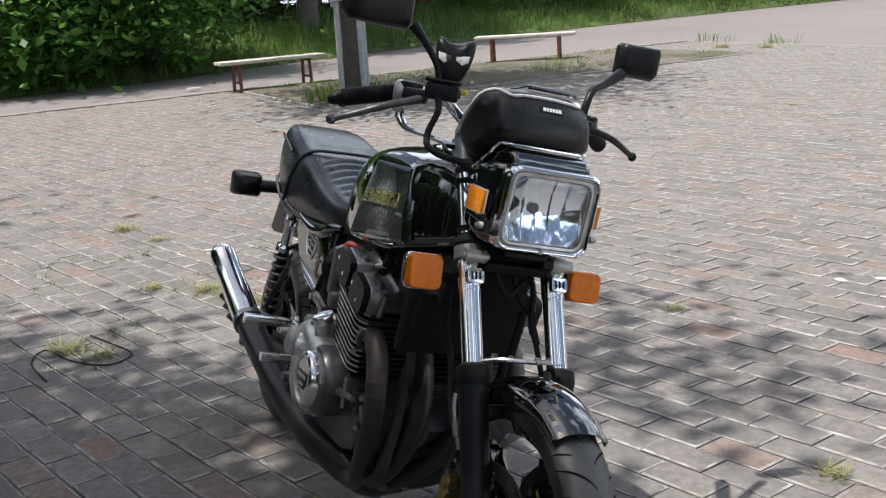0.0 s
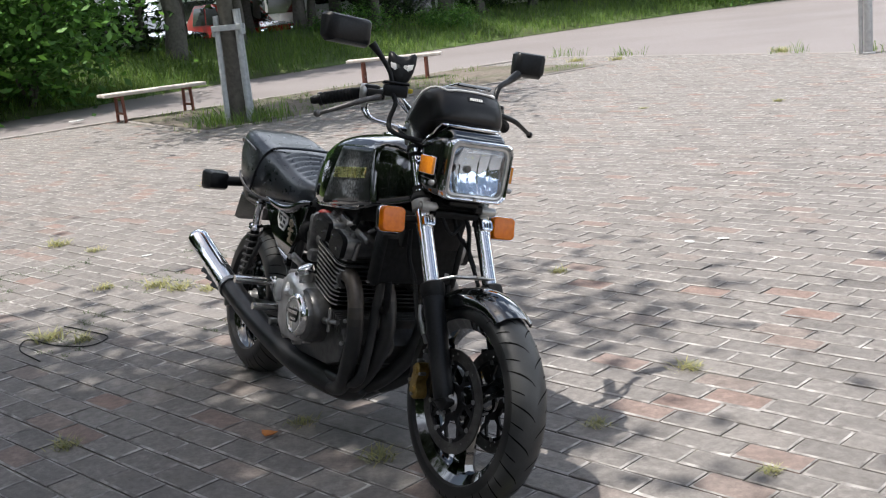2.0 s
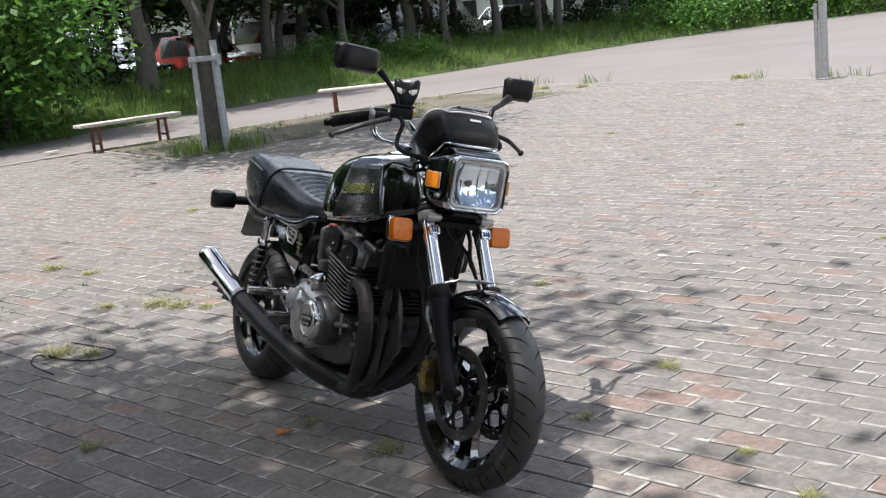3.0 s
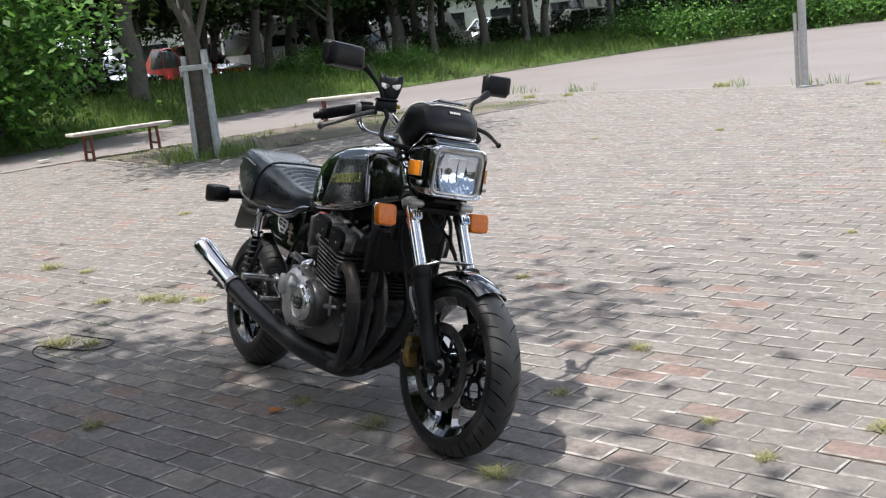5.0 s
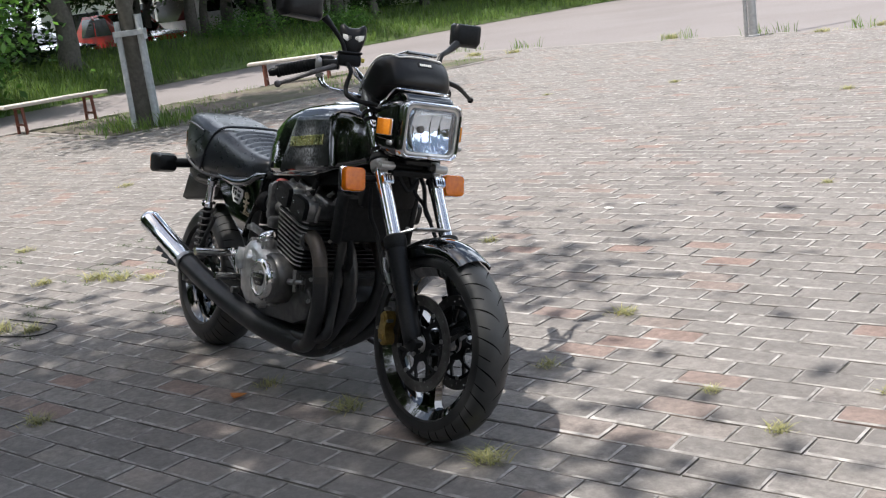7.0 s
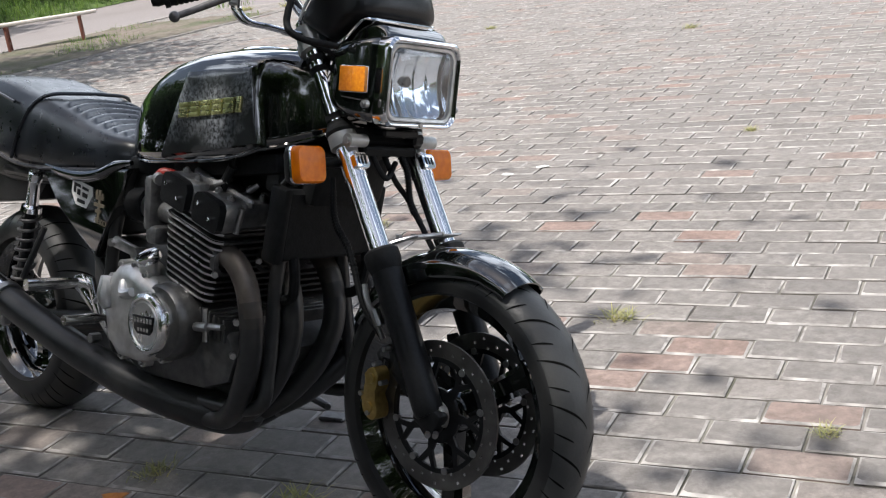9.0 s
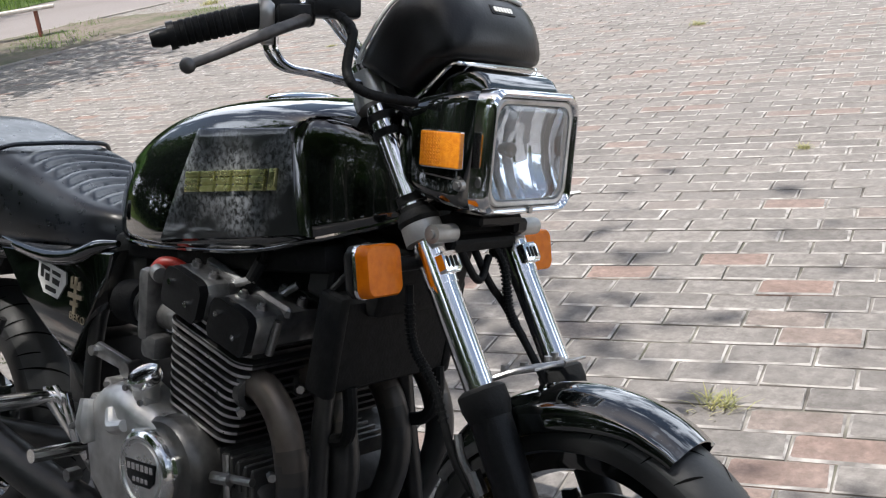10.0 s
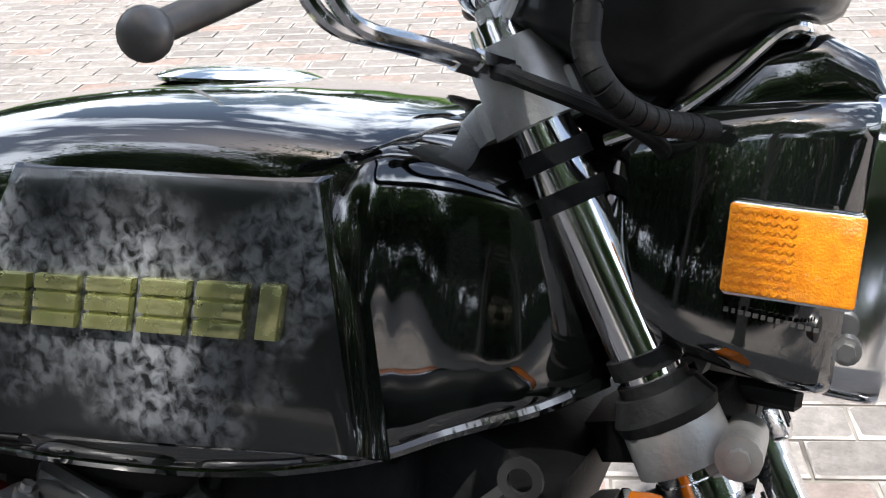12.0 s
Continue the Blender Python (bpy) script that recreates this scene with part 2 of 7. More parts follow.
PAVER_COLORS = [(0.0, (0.74, 0.73, 0.72)), (0.3, (1.02, 1.005, 0.99)), (0.58, (0.82, 0.81, 0.80)), (0.82, (1.08, 1.06, 1.04)), (0.90, (1.03, 0.92, 0.87)), (1.0, (1.13, 0.84, 0.75))]


def paver_mat(name, island):
    m = mat(name, (0.15, 0.139, 0.131), 0.88, 0.0, (0.315, 0.296, 0.281), 30.0, bump=0.65, bump_scale=230.0, detail=12.0, big=(0.145, 0.135, 0.127), big_scale=8.0, big_mix=0.7)
    nd, ln = m.node_tree.nodes, m.node_tree.links
    place = nd.new("ShaderNodeNewGeometry")
    for tex in [n for n in nd if n.type == "TEX_NOISE"]:
        ln.new(place.outputs["Position"], tex.inputs["Vector"])
        tex.inputs["Roughness"].default_value, tex.inputs["Detail"].default_value = 0.75, 8.0
    return random_tint(m, PAVER_COLORS, island, 1.0, (0.205, 0.19, 0.18))


PAVER = paver_mat("concrete_paver", False)
PAVER_FAR = paver_mat("concrete_paver_field", True)
PAVER_EDGE = mat("pale_worn_paver_edge", (0.155, 0.145, 0.137), 0.9, 0.0, (0.52, 0.495, 0.472), 16.0, bump=0.5, bump_scale=200.0, big=(0.22, 0.206, 0.194), big_scale=3.0, big_mix=0.55)
edge_nodes, edge_links = PAVER_EDGE.node_tree.nodes, PAVER_EDGE.node_tree.links
edge_place = edge_nodes.new("ShaderNodeNewGeometry")
for tex in [n for n in edge_nodes if n.type == "TEX_NOISE"]:
    edge_links.new(edge_place.outputs["Position"], tex.inputs["Vector"])
JOINT = mat("sandy_joint", (0.30, 0.28, 0.257), 0.95, 0.0, (0.08, 0.073, 0.065), 6.0, bump=0.4, bump_scale=200.0, big=(0.09, 0.10, 0.05), big_scale=1.6, big_mix=0.5)
ASPHALT = mat("weathered_asphalt", (0.205, 0.184, 0.180), 0.92, 0.0, (0.26, 0.237, 0.231), 80.0, bump=0.3, bump_scale=160.0, big=(0.185, 0.165, 0.16), big_scale=0.35, big_mix=0.6)
SOIL = mat("dry_soil", (0.13, 0.108, 0.088), 0.95, 0.0, (0.20, 0.17, 0.14), 14.0, bump=0.5, bump_scale=60.0, big=(0.05, 0.075, 0.025), big_scale=1.2, big_mix=0.6)
TURF = mat("rough_turf", (0.055, 0.095, 0.022), 0.95, 0.0, (0.095, 0.145, 0.035), 8.0, bump=0.5, bump_scale=30.0, big=(0.06, 0.05, 0.03), big_scale=0.5, big_mix=0.5)
KERB = mat("pale_concrete_edging", (0.26, 0.24, 0.225), 0.9, 0.0, (0.35, 0.325, 0.304), 30.0, bump=0.2, bump_scale=120.0, big=(0.19, 0.175, 0.155), big_scale=2.0, big_mix=0.5)


def leaf_mat(name, c1, c2, c3):
    m = mat(name, c1, 0.5, 0.0, c2, 3.0, spec=0.35)
    nt = m.node_tree
    b = nt.nodes["Principled BSDF"]
    random_tint(m, [(0.0, (0.7, 0.7, 0.7)), (0.6, (1.0, 1.0, 1.0)), (1.0, c3)], True)
    tr = nt.nodes.new("ShaderNodeBsdfTranslucent")
    nt.links.new(b.inputs["Base Color"].links[0].from_socket, tr.inputs["Color"])
    add = nt.nodes.new("ShaderNodeMixShader")
    add.inputs[0].default_value = 0.4
    nt.links.new(b.outputs[0], add.inputs[1])
    nt.links.new(tr.outputs[0], add.inputs[2])
    nt.links.new(add.outputs[0], nt.nodes["Material Output"].inputs["Surface"])
    return m


LEAF = leaf_mat("tree_leaf", (0.032, 0.068, 0.016), (0.055, 0.105, 0.022), (1.7, 1.6, 1.1))
LEAF_DARK = leaf_mat("dark_tree_leaf", (0.018, 0.042, 0.013), (0.032, 0.066, 0.018), (1.5, 1.5, 1.2))
LEAF_BRIGHT = leaf_mat("bright_shrub_leaf", (0.075, 0.185, 0.042), (0.125, 0.27, 0.062), (1.9, 1.8, 1.2))
BLADE = leaf_mat("grass_blade", (0.11, 0.205, 0.042), (0.175, 0.28, 0.07), (1.5, 1.3, 0.9))
WEED = leaf_mat("weed_blade", (0.31, 0.33, 0.14), (0.43, 0.42, 0.22), (1.3, 1.15, 0.95))
DRY_LEAF = mat("dry_orange_leaf", (0.52, 0.19, 0.03), 0.7, 0.0, (0.36, 0.11, 0.02), 60.0)
BARK = mat("grey_bark", (0.085, 0.08, 0.07), 0.9, 0.0, (0.14, 0.13, 0.115), 18.0, bump=0.7, bump_scale=26.0, big=(0.085, 0.09, 0.065), big_scale=2.5, big_mix=0.5)
STAKE = mat("weathered_grey_timber", (0.38, 0.41, 0.42), 0.85, 0.0, (0.50, 0.53, 0.54), 22.0, bump=0.3, bump_scale=70.0)
BENCH_WOOD = mat("bleached_bench_plank", (0.50, 0.45, 0.41), 0.8, 0.0, (0.62, 0.57, 0.53), 20.0, bump=0.2, bump_scale=80.0)
BENCH_LEG = mat("red_brown_iron", (0.20, 0.07, 0.045), 0.6, 0.2, (0.13, 0.05, 0.035), 40.0)
GALV = mat("galvanised_steel", (0.42, 0.425, 0.43), 0.42, 0.7, (0.34, 0.345, 0.35), 20.0, rough2=0.55)
CAR_RED = mat("red_car_paint", (0.42, 0.022, 0.015), 0.25, 0.0, (0.36, 0.018, 0.012), 5.0, coat=1.0)
CAR_WHITE = mat("white_car_paint", (0.72, 0.72, 0.72), 0.3, 0.0, (0.66, 0.66, 0.66), 5.0, coat=0.8)
CAR_DARK = mat("dark_car_paint", (0.02, 0.021, 0.024), 0.25, 0.0, (0.03, 0.03, 0.034), 5.0, coat=1.0)
CAR_ORANGE = mat("orange_lorry_paint", (0.60, 0.16, 0.03), 0.4, 0.0, (0.5, 0.12, 0.02), 5.0)
CAR_GLASS = mat("tinted_window", (0.02, 0.024, 0.027), 0.06, 0.0, coat=1.0)
WALL_PALE = mat("pale_render_wall", (0.62, 0.62, 0.61), 0.85, 0.0, (0.54, 0.54, 0.53), 3.0, bump=0.1, bump_scale=40.0)


# ---- building helpers ----
def catmull(pts, k=6):
    """A smooth line through pts."""
    p = [Vector(q) for q in pts]
    p = [p[0] * 2 - p[1]] + p + [p[-1] * 2 - p[-2]]
    out = []
    for i in range(1, len(p) - 2):
        a, b, c, d = p[i - 1], p[i], p[i + 1], p[i + 2]
        for j in range(k):
            t = j / k
            out.append(0.5 * (2 * b + (c - a) * t + (2 * a - 5 * b + 4 * c - d) * t * t + (3 * b - a - 3 * c + d) * t ** 3))
    out.append(p[-2])
    return out


def skin(bm, rings, closed=True, caps=True, mi=0):
    """Faces between rings of equal count."""
    vr = [[bm.verts.new(v) for v in r] for r in rings]
    n = len(vr[0])
    for a, b in zip(vr, vr[1:]):
        for i in range(n if closed else n - 1):
            f = bm.faces.new((a[i], a[(i + 1) % n], b[(i + 1) % n], b[i]))
            f.material_index = mi
    if caps and closed:
        for r, flip in ((vr[0], True), (vr[-1], False)):
            f = bm.faces.new(r[::-1] if flip else r)
            f.material_index = mi
    return vr


def tube(bm, pts, r, n=10, k=6, mi=0):
    """A round tube along a smooth line; r is one radius or one for each of pts."""
    line = catmull(pts, k) if k > 1 else [Vector(p) for p in pts]
    rs = [r] * len(line) if not isinstance(r, (list, tuple)) else [float(np.interp(i / (len(line) - 1), np.linspace(0, 1, len(r)), r)) for i in range(len(line))]
    rings, side = [], None
    for i, p in enumerate(line):
        d = (line[min(i + 1, len(line) - 1)] - line[max(i - 1, 0)]).normalized()
        if side is None:
            side = d.orthogonal().normalized()
        side = (side - d * side.dot(d)).normalized()
        up = d.cross(side)
        rings.append([p + (side * math.cos(2 * math.pi * j / n) + up * math.sin(2 * math.pi * j / n)) * rs[i] for j in range(n)])
    skin(bm, rings, mi=mi)


def lathe(bm, prof, m=Matrix(), n=32, closed=False, mi=0):
    """Turns a profile of (radius, height) round the z axis of m. closed: the profile is a loop."""
    rings = [[m @ Vector((r * math.cos(2 * math.pi * j / n), r * math.sin(2 * math.pi * j / n), h)) for j in range(n)] for r, h in prof]
    if closed:
        rings.append(rings[0])
        vr = [[bm.verts.new(v) for v in r] for r in rings[:-1]]
        vr.append(vr[0])
        for a, b in zip(vr, vr[1:]):
            for i in range(n):
                bm.faces.new((a[i], a[(i + 1) % n], b[(i + 1) % n], b[i])).material_index = mi
    else:
        skin(bm, rings, mi=mi)


def rod(bm, a, b, r, r2=None, n=12, mi=0):
    tube(bm, [a, b], [r, r if r2 is None else r2], n, 1, mi)


def rbox(bm, size, m=Matrix(), bev=0.0, seg=2, mi=0):
    """A box of that size round the origin of m, with rounded edges."""
    before = set(bm.faces)
    ret = bmesh.ops.create_cube(bm, size=1.0, matrix=m @ Matrix.Diagonal((*size, 1)))
    if bev:
        ed = {e for v in ret["verts"] for e in v.link_edges}
        bmesh.ops.bevel(bm, geom=list(ed), offset=bev, segments=seg, affect="EDGES", profile=0.5)
    for f in bm.faces:
        if f not in before:
            f.material_index = mi


def prism(bm, outline, depth, m=Matrix(), bev=0.0, mi=0):
    """A flat outline (x, y) given thickness along z of m."""
    before = set(bm.faces)
    lo = [bm.verts.new(m @ Vector((x, y, -depth / 2))) for x, y in outline]
    hi = [bm.verts.new(m @ Vector((x, y, depth / 2))) for x, y in outline]
    n = len(lo)
    bm.faces.new(lo[::-1])
    top = bm.faces.new(hi)
    for i in range(n):
        bm.faces.new((lo[i], lo[(i + 1) % n], hi[(i + 1) % n], hi[i]))
    if bev:
        bmesh.ops.bevel(bm, geom=list(top.edges), offset=bev, segments=2, affect="EDGES", profile=0.5)
    for f in bm.faces:
        if f not in before:
            f.material_index = mi


def rounded(w, h, r, n=5, cx=0.0, cy=0.0):
    """The outline of a rounded rectangle."""
    out = []
    for sx, sy, a0 in ((1, 1, 0), (-1, 1, 90), (-1, -1, 180), (1, -1, 270)):
        for i in range(n + 1):
            a = radians(a0 + 90 * i / n)
            out.append((cx + sx * (w / 2 - r) + r * math.cos(a), cy + sy * (h / 2 - r) + r * math.sin(a)))
    return out


def frame_of(o, x, z):
    """A pose at o whose x and z axes point along x and z."""
    x, z = Vector(x).normalized(), Vector(z).normalized()
    y = z.cross(x).normalized()
    x = y.cross(z)
    return Matrix(((x.x, y.x, z.x, o[0]), (x.y, y.y, z.y, o[1]), (x.z, y.z, z.z, o[2]), (0, 0, 0, 1)))


def finish(bm, name, material, sharp=35.0, fix=True):
    if fix:
        bmesh.ops.recalc_face_normals(bm, faces=bm.faces)
    me = bpy.data.meshes.new(name)
    bm.to_mesh(me)
    bm.free()
    for mm in material if isinstance(material, (list, tuple)) else (material,):
        me.materials.append(mm)
    if sharp:
        me.polygons.foreach_set("use_smooth", [True] * len(me.polygons))
        me.set_sharp_from_angle(angle=radians(sharp))
    return me


def part(name, bm, material, parent, label="", sharp=35.0, fix=True):
    ob = new(name, finish(bm, name, material, sharp, fix))
    ob.parent = parent
    return tagged(ob, label) if label else ob


def thing(name, bm, material, label, category, group="", kind="", sharp=35.0, m=None):
    ob = new(name, finish(bm, name, material, sharp))
    if m is not None:
        ob.matrix_basis = m
    return tagged(ob, label, category, group, kind)


def base(name, label, category, m, group="", kind=""):
    ob = new(name)
    ob.empty_display_size = 0.1
    ob.matrix_basis = m
    return tagged(ob, label, category, group, kind)


# ---- ground: paved square, path, verge ----
PAVE_TURN, PAVE_U, PAVE_V = 16.25, 0.2165, 0.1155
PAVE_U0, PAVE_V0 = 0.030, 0.0258
SQUARE = [Vector((x, y, 0)) for x, y in ((-12.15, -7.68), (7.00, -9.00), (7.30, 13.33), (-14.90, 10.47))]  # corners of the paving, SW SE NE NW
BED = [Vector((x, y, 0)) for x, y in ((-13.53, 2.53), (-10.57, 2.76), (-11.71, 9.37), (-14.53, 8.81))]  # the unpaved tree bed


def inside(quad_, x, y, margin):
    """Whether (x, y) lies within a four-cornered area by that margin."""
    for p, q in zip(quad_, quad_[1:] + quad_[:1]):
        d = (q - p).normalized()
        if d.x * (y - p.y) - d.y * (x - p.x) < margin:
            return False
    return True


NEAR = (-1.55, 1.25, -0.35, 2.15)

bm = bmesh.new()
EDGE_LINE = [(-11.09, -26.31), (-15.20, -5.27), (-16.93, 1.66), (-18.23, 3.84), (-19.98, 7.57), (-21.57, 11.68), (-22.98, 16.62), (-24.29, 21.97), (-25.06, 26.74), (-24.53, 31.50), (-22.50, 35.77), (-17.44, 41.37), (0.00, 36.00), (40.00, 38.00)]
edge_line = [Vector((p.x, p.y, 0)) for p in catmull([(x, y, 0) for x, y in EDGE_LINE], 5)]
out_dir = []
for i, p in enumerate(edge_line):
    d = (edge_line[min(i + 1, len(edge_line) - 1)] - edge_line[max(i - 1, 0)]).normalized()
    out_dir.append(Vector((-d.y, d.x, 0)))
bank = [(0.0, -0.02), (0.15, 0.05), (0.8, 0.2), (2.0, 0.48), (3.5, 0.70), (5.0, 0.72), (7.0, 0.45), (9.0, 0.16), (12.0, 0.04), (30.0, 0.0), (400.0, 0.0), (3000.0, 0.0)]
rings = []
for h, z in bank:
    rings.append([p + o * h + Vector((0, 0, z + (0.05 * noise.noise(p * 0.5 + Vector((h, 0, 0))) if 0.5 < h < 20 else 0))) for p, o in zip(edge_line, out_dir)])
skin(bm, rings, closed=False, caps=False)


def bank_z(x, y):
    """Height of the bank, or of the ground beyond it, at (x, y)."""
    p = Vector((x, y, 0))
    i = min(range(len(edge_line)), key=lambda k: (edge_line[k] - p).length_squared)
    return float(np.interp(max((p - edge_line[i]).dot(out_dir[i]), 0.0), [h for h, _ in bank], [z for _, z in bank]))


tagged(new("bank", finish(bm, "bank", TURF)), "grassy bank rising behind the asphalt path to the trees", "bank", kind="structure")

bm = bmesh.new()
quad = [bm.verts.new(p) for p in ((-3000, -3000, -0.16), (3000, -3000, -0.16), (3000, 3000, -0.16), (-3000, 3000, -0.16))]
bm.faces.new(quad)
tagged(new("ground", finish(bm, "ground", TURF)), "flat open ground of grass and earth reaching the horizon", "ground", kind="structure")

bm = bmesh.new()
outer = [bm.verts.new((p.x + o.x * 0.3, p.y + o.y * 0.3, -0.03)) for p, o in zip(edge_line, out_dir)]
far = [bm.verts.new(p) for p in ((40, -40, -0.03),)]
bm.faces.new(outer + far)
tagged(new("path", finish(bm, "path", ASPHALT, sharp=0)), "weathered pinkish grey asphalt path beside the paved square", "path", kind="structure")

bm = bmesh.new()
bm.faces.new([bm.verts.new((p.x, p.y, -0.007)) for p in SQUARE])
pavement = tagged(new("pavement", finish(bm, "pavement", JOINT, sharp=0)), "square paved with worn grey and reddish concrete bricks, weeds in the joints", "pavement", kind="structure")


def edging(name, a, b, w, h, label):
    bm = bmesh.new()
    a, b = Vector(a), Vector(b)
    d = b - a
    n = max(1, round(d.length / 0.6))
    u = d.normalized()
    for i in range(n):
        c = a + d * ((i + 0.5) / n)
        rbox(bm, (d.length / n - 0.008, w, h), frame_of((c.x, c.y, h / 2 - 0.06 + random.uniform(-0.004, 0.004)), u, (0, 0, 1)), 0.008, 1)
    tagged(new(name, finish(bm, name, KERB)), label, "kerb", kind="structure")


edging("kerb_west", SQUARE[0], SQUARE[3], 0.12, 0.075, "pale concrete edging stones between paving and path")
edging("kerb_north", SQUARE[3] + Vector((0.1, 0, 0)), SQUARE[2], 0.12, 0.057, "low concrete edging stones along the asphalt path")
edging("kerb_bed", BED[0], BED[1], 0.1, 0.075, "pale edging stones round the tree bed")
edging("kerb_bed_east", BED[1], BED[2], 0.1, 0.075, "pale edging stones round the tree bed")

bm = bmesh.new()
nx, ny = 30, 44
grid = []
for i in range(nx + 1):
    grid.append([])
    for j in range(ny + 1):
        p = BED[0].lerp(BED[1], i / nx).lerp(BED[3].lerp(BED[2], i / nx), j / ny)
        grid[-1].append(bm.verts.new((p.x, p.y, 0.022 + 0.022 * noise.noise(Vector((i * 0.5, j * 0.5, 3))))))
for i in range(nx):
    for j in range(ny):
        bm.faces.new((grid[i][j], grid[i + 1][j], grid[i + 1][j + 1], grid[i][j + 1]))
tagged(new("soil", finish(bm, "soil", SOIL)), "bare trodden soil bed with thin grass round the staked tree", "soil", kind="structure")


# ---- the motorcycle: x forward, y to its left, z up; it leans on its side stand ----
LEAN_ANGLE, STEER_ANGLE = -14.18, 2.5
bike = base("motorcycle", "black four-cylinder road motorcycle leaning on its side stand", "motorcycle", pose(0.039, 0.0777, 0.018, LEAN_ANGLE, -1.49, 0.62))
HEAD = Vector((-0.36, 0, 0.90))
STEM = Vector((-0.44, 0, 0.898)).normalized()
STEER = Matrix.Translation(HEAD) @ Matrix.Rotation(radians(STEER_ANGLE), 4, STEM) @ Matrix.Translation(-HEAD)


def fork_pt(z, y=0.0, ahead=0.0):
    """A point on the fork's line at the height z."""
    return Vector((-0.269 - (z - 0.77) * 0.4905 + ahead, y, z))


def spart(name, bm, material, parent, label="", sharp=35.0):
    """A part that turns with the handlebar."""
    bmesh.ops.transform(bm, matrix=STEER, verts=bm.verts)
    return part(name, bm, material, parent, label, sharp)


XAX, YAX, ZAX = Vector((1, 0, 0)), Vector((0, 1, 0)), Vector((0, 0, 1))


def tyre(bm, c, R, w, nu, nv):
    """A smooth motorcycle tyre round the y axis at c."""
    prof = []
    for j in range(nv + 1):
        v = -1 + 2 * j / nv
        a = v * radians(99)
        r = R - w * 0.44 * (1 - math.cos(a)) * (0.92 if abs(a) < 1.57 else 1.02)
        prof.append((r, math.sin(a) * w * 0.5, v))
    prof = [(R - w * 0.56, -w * 0.40, -2)] + prof + [(R - w * 0.56, w * 0.40, 2)]
    rings = []
    for i in range(nu):
        th = 2 * math.pi * i / nu
        ring = []
        for r, y, v in prof:
            ring.append(Vector((c[0] + r * math.sin(th), c[1] + y, c[2] + r * math.cos(th))))
        rings.append(ring)
    vr = [[bm.verts.new(v) for v in r] for r in rings]
    n = len(prof)
    for i in range(nu):
        a, b = vr[i], vr[(i + 1) % nu]
        for j in range(n - 1):
            bm.faces.new((a[j], a[j + 1], b[j + 1], b[j])).material_index = 0 if abs(prof[j][2]) < 0.76 else 1


def tread(bm, c, R, w, count, sweep, v0, v1, shift, width):
    """Curved tread grooves, laid as narrow strips on the tyre's crown; their black paints the grooves' shade."""
    for k in range(count):
        for side in (-1, 1):
            rows = []
            for i in range(13):
                av = v0 + (v1 - v0) * i / 12
                a = av * radians(99)
                r = R - w * 0.44 * (1 - math.cos(a)) * (0.92 if abs(a) < 1.57 else 1.02) + 0.0007
                y = side * math.sin(a) * w * 0.5 * 1.006
                th = 2 * math.pi * (k + shift + (0.5 if side > 0 else 0) + sweep * (av / 0.74) ** 0.5) / count
                half = width * (0.25 + 0.75 * math.sin(math.pi * min(1.0, 0.12 + i / 12 * 0.88))) / R
                rows.append([bm.verts.new((c[0] + r * math.sin(th + d), c[1] + y, c[2] + r * math.cos(th + d))) for d in (-half, half)])
            for p, q in zip(rows, rows[1:]):
                bm.faces.new((p[0], p[1], q[1], q[0]))


def drilled_ring(bm, m, ro):
    """A flat brake ring with rows of small openings through it."""
    n, rows = 140, [ro - 0.036, ro - 0.031, ro - 0.0265, ro - 0.022, ro - 0.0175, ro - 0.013, ro - 0.0085, ro - 0.004, ro]
    top = [[bm.verts.new(m @ Vector((q * math.cos(2 * math.pi * i / n), q * math.sin(2 * math.pi * i / n), 0.0025))) for i in range(n)] for q in rows]
    low = [[bm.verts.new(m @ Vector((q * math.cos(2 * math.pi * i / n), q * math.sin(2 * math.pi * i / n), -0.0025))) for i in range(n)] for q in rows]
    for j in range(len(rows) - 1):
        for i in range(n):
            k = (i + 1) % n
            if j in (1, 3, 5) and (i + 3 * j) % 10 == 0:
                for (a, b), (c, d) in (((i, k), (j, j)), ((i, k), (j + 1, j + 1)), ((i, i), (j, j + 1)), ((k, k), (j, j + 1))):
                    bm.faces.new((top[c][a], top[d][b], low[d][b], low[c][a]))
                continue
            bm.faces.new((top[j][i], top[j][k], top[j + 1][k], top[j + 1][i]))
            bm.faces.new((low[j][i], low[j + 1][i], low[j + 1][k], low[j][k]))
    for j in (0, -1):
        for i in range(n):
            k = (i + 1) % n
            bm.faces.new((top[j][i], low[j][i], low[j][k], top[j][k]))


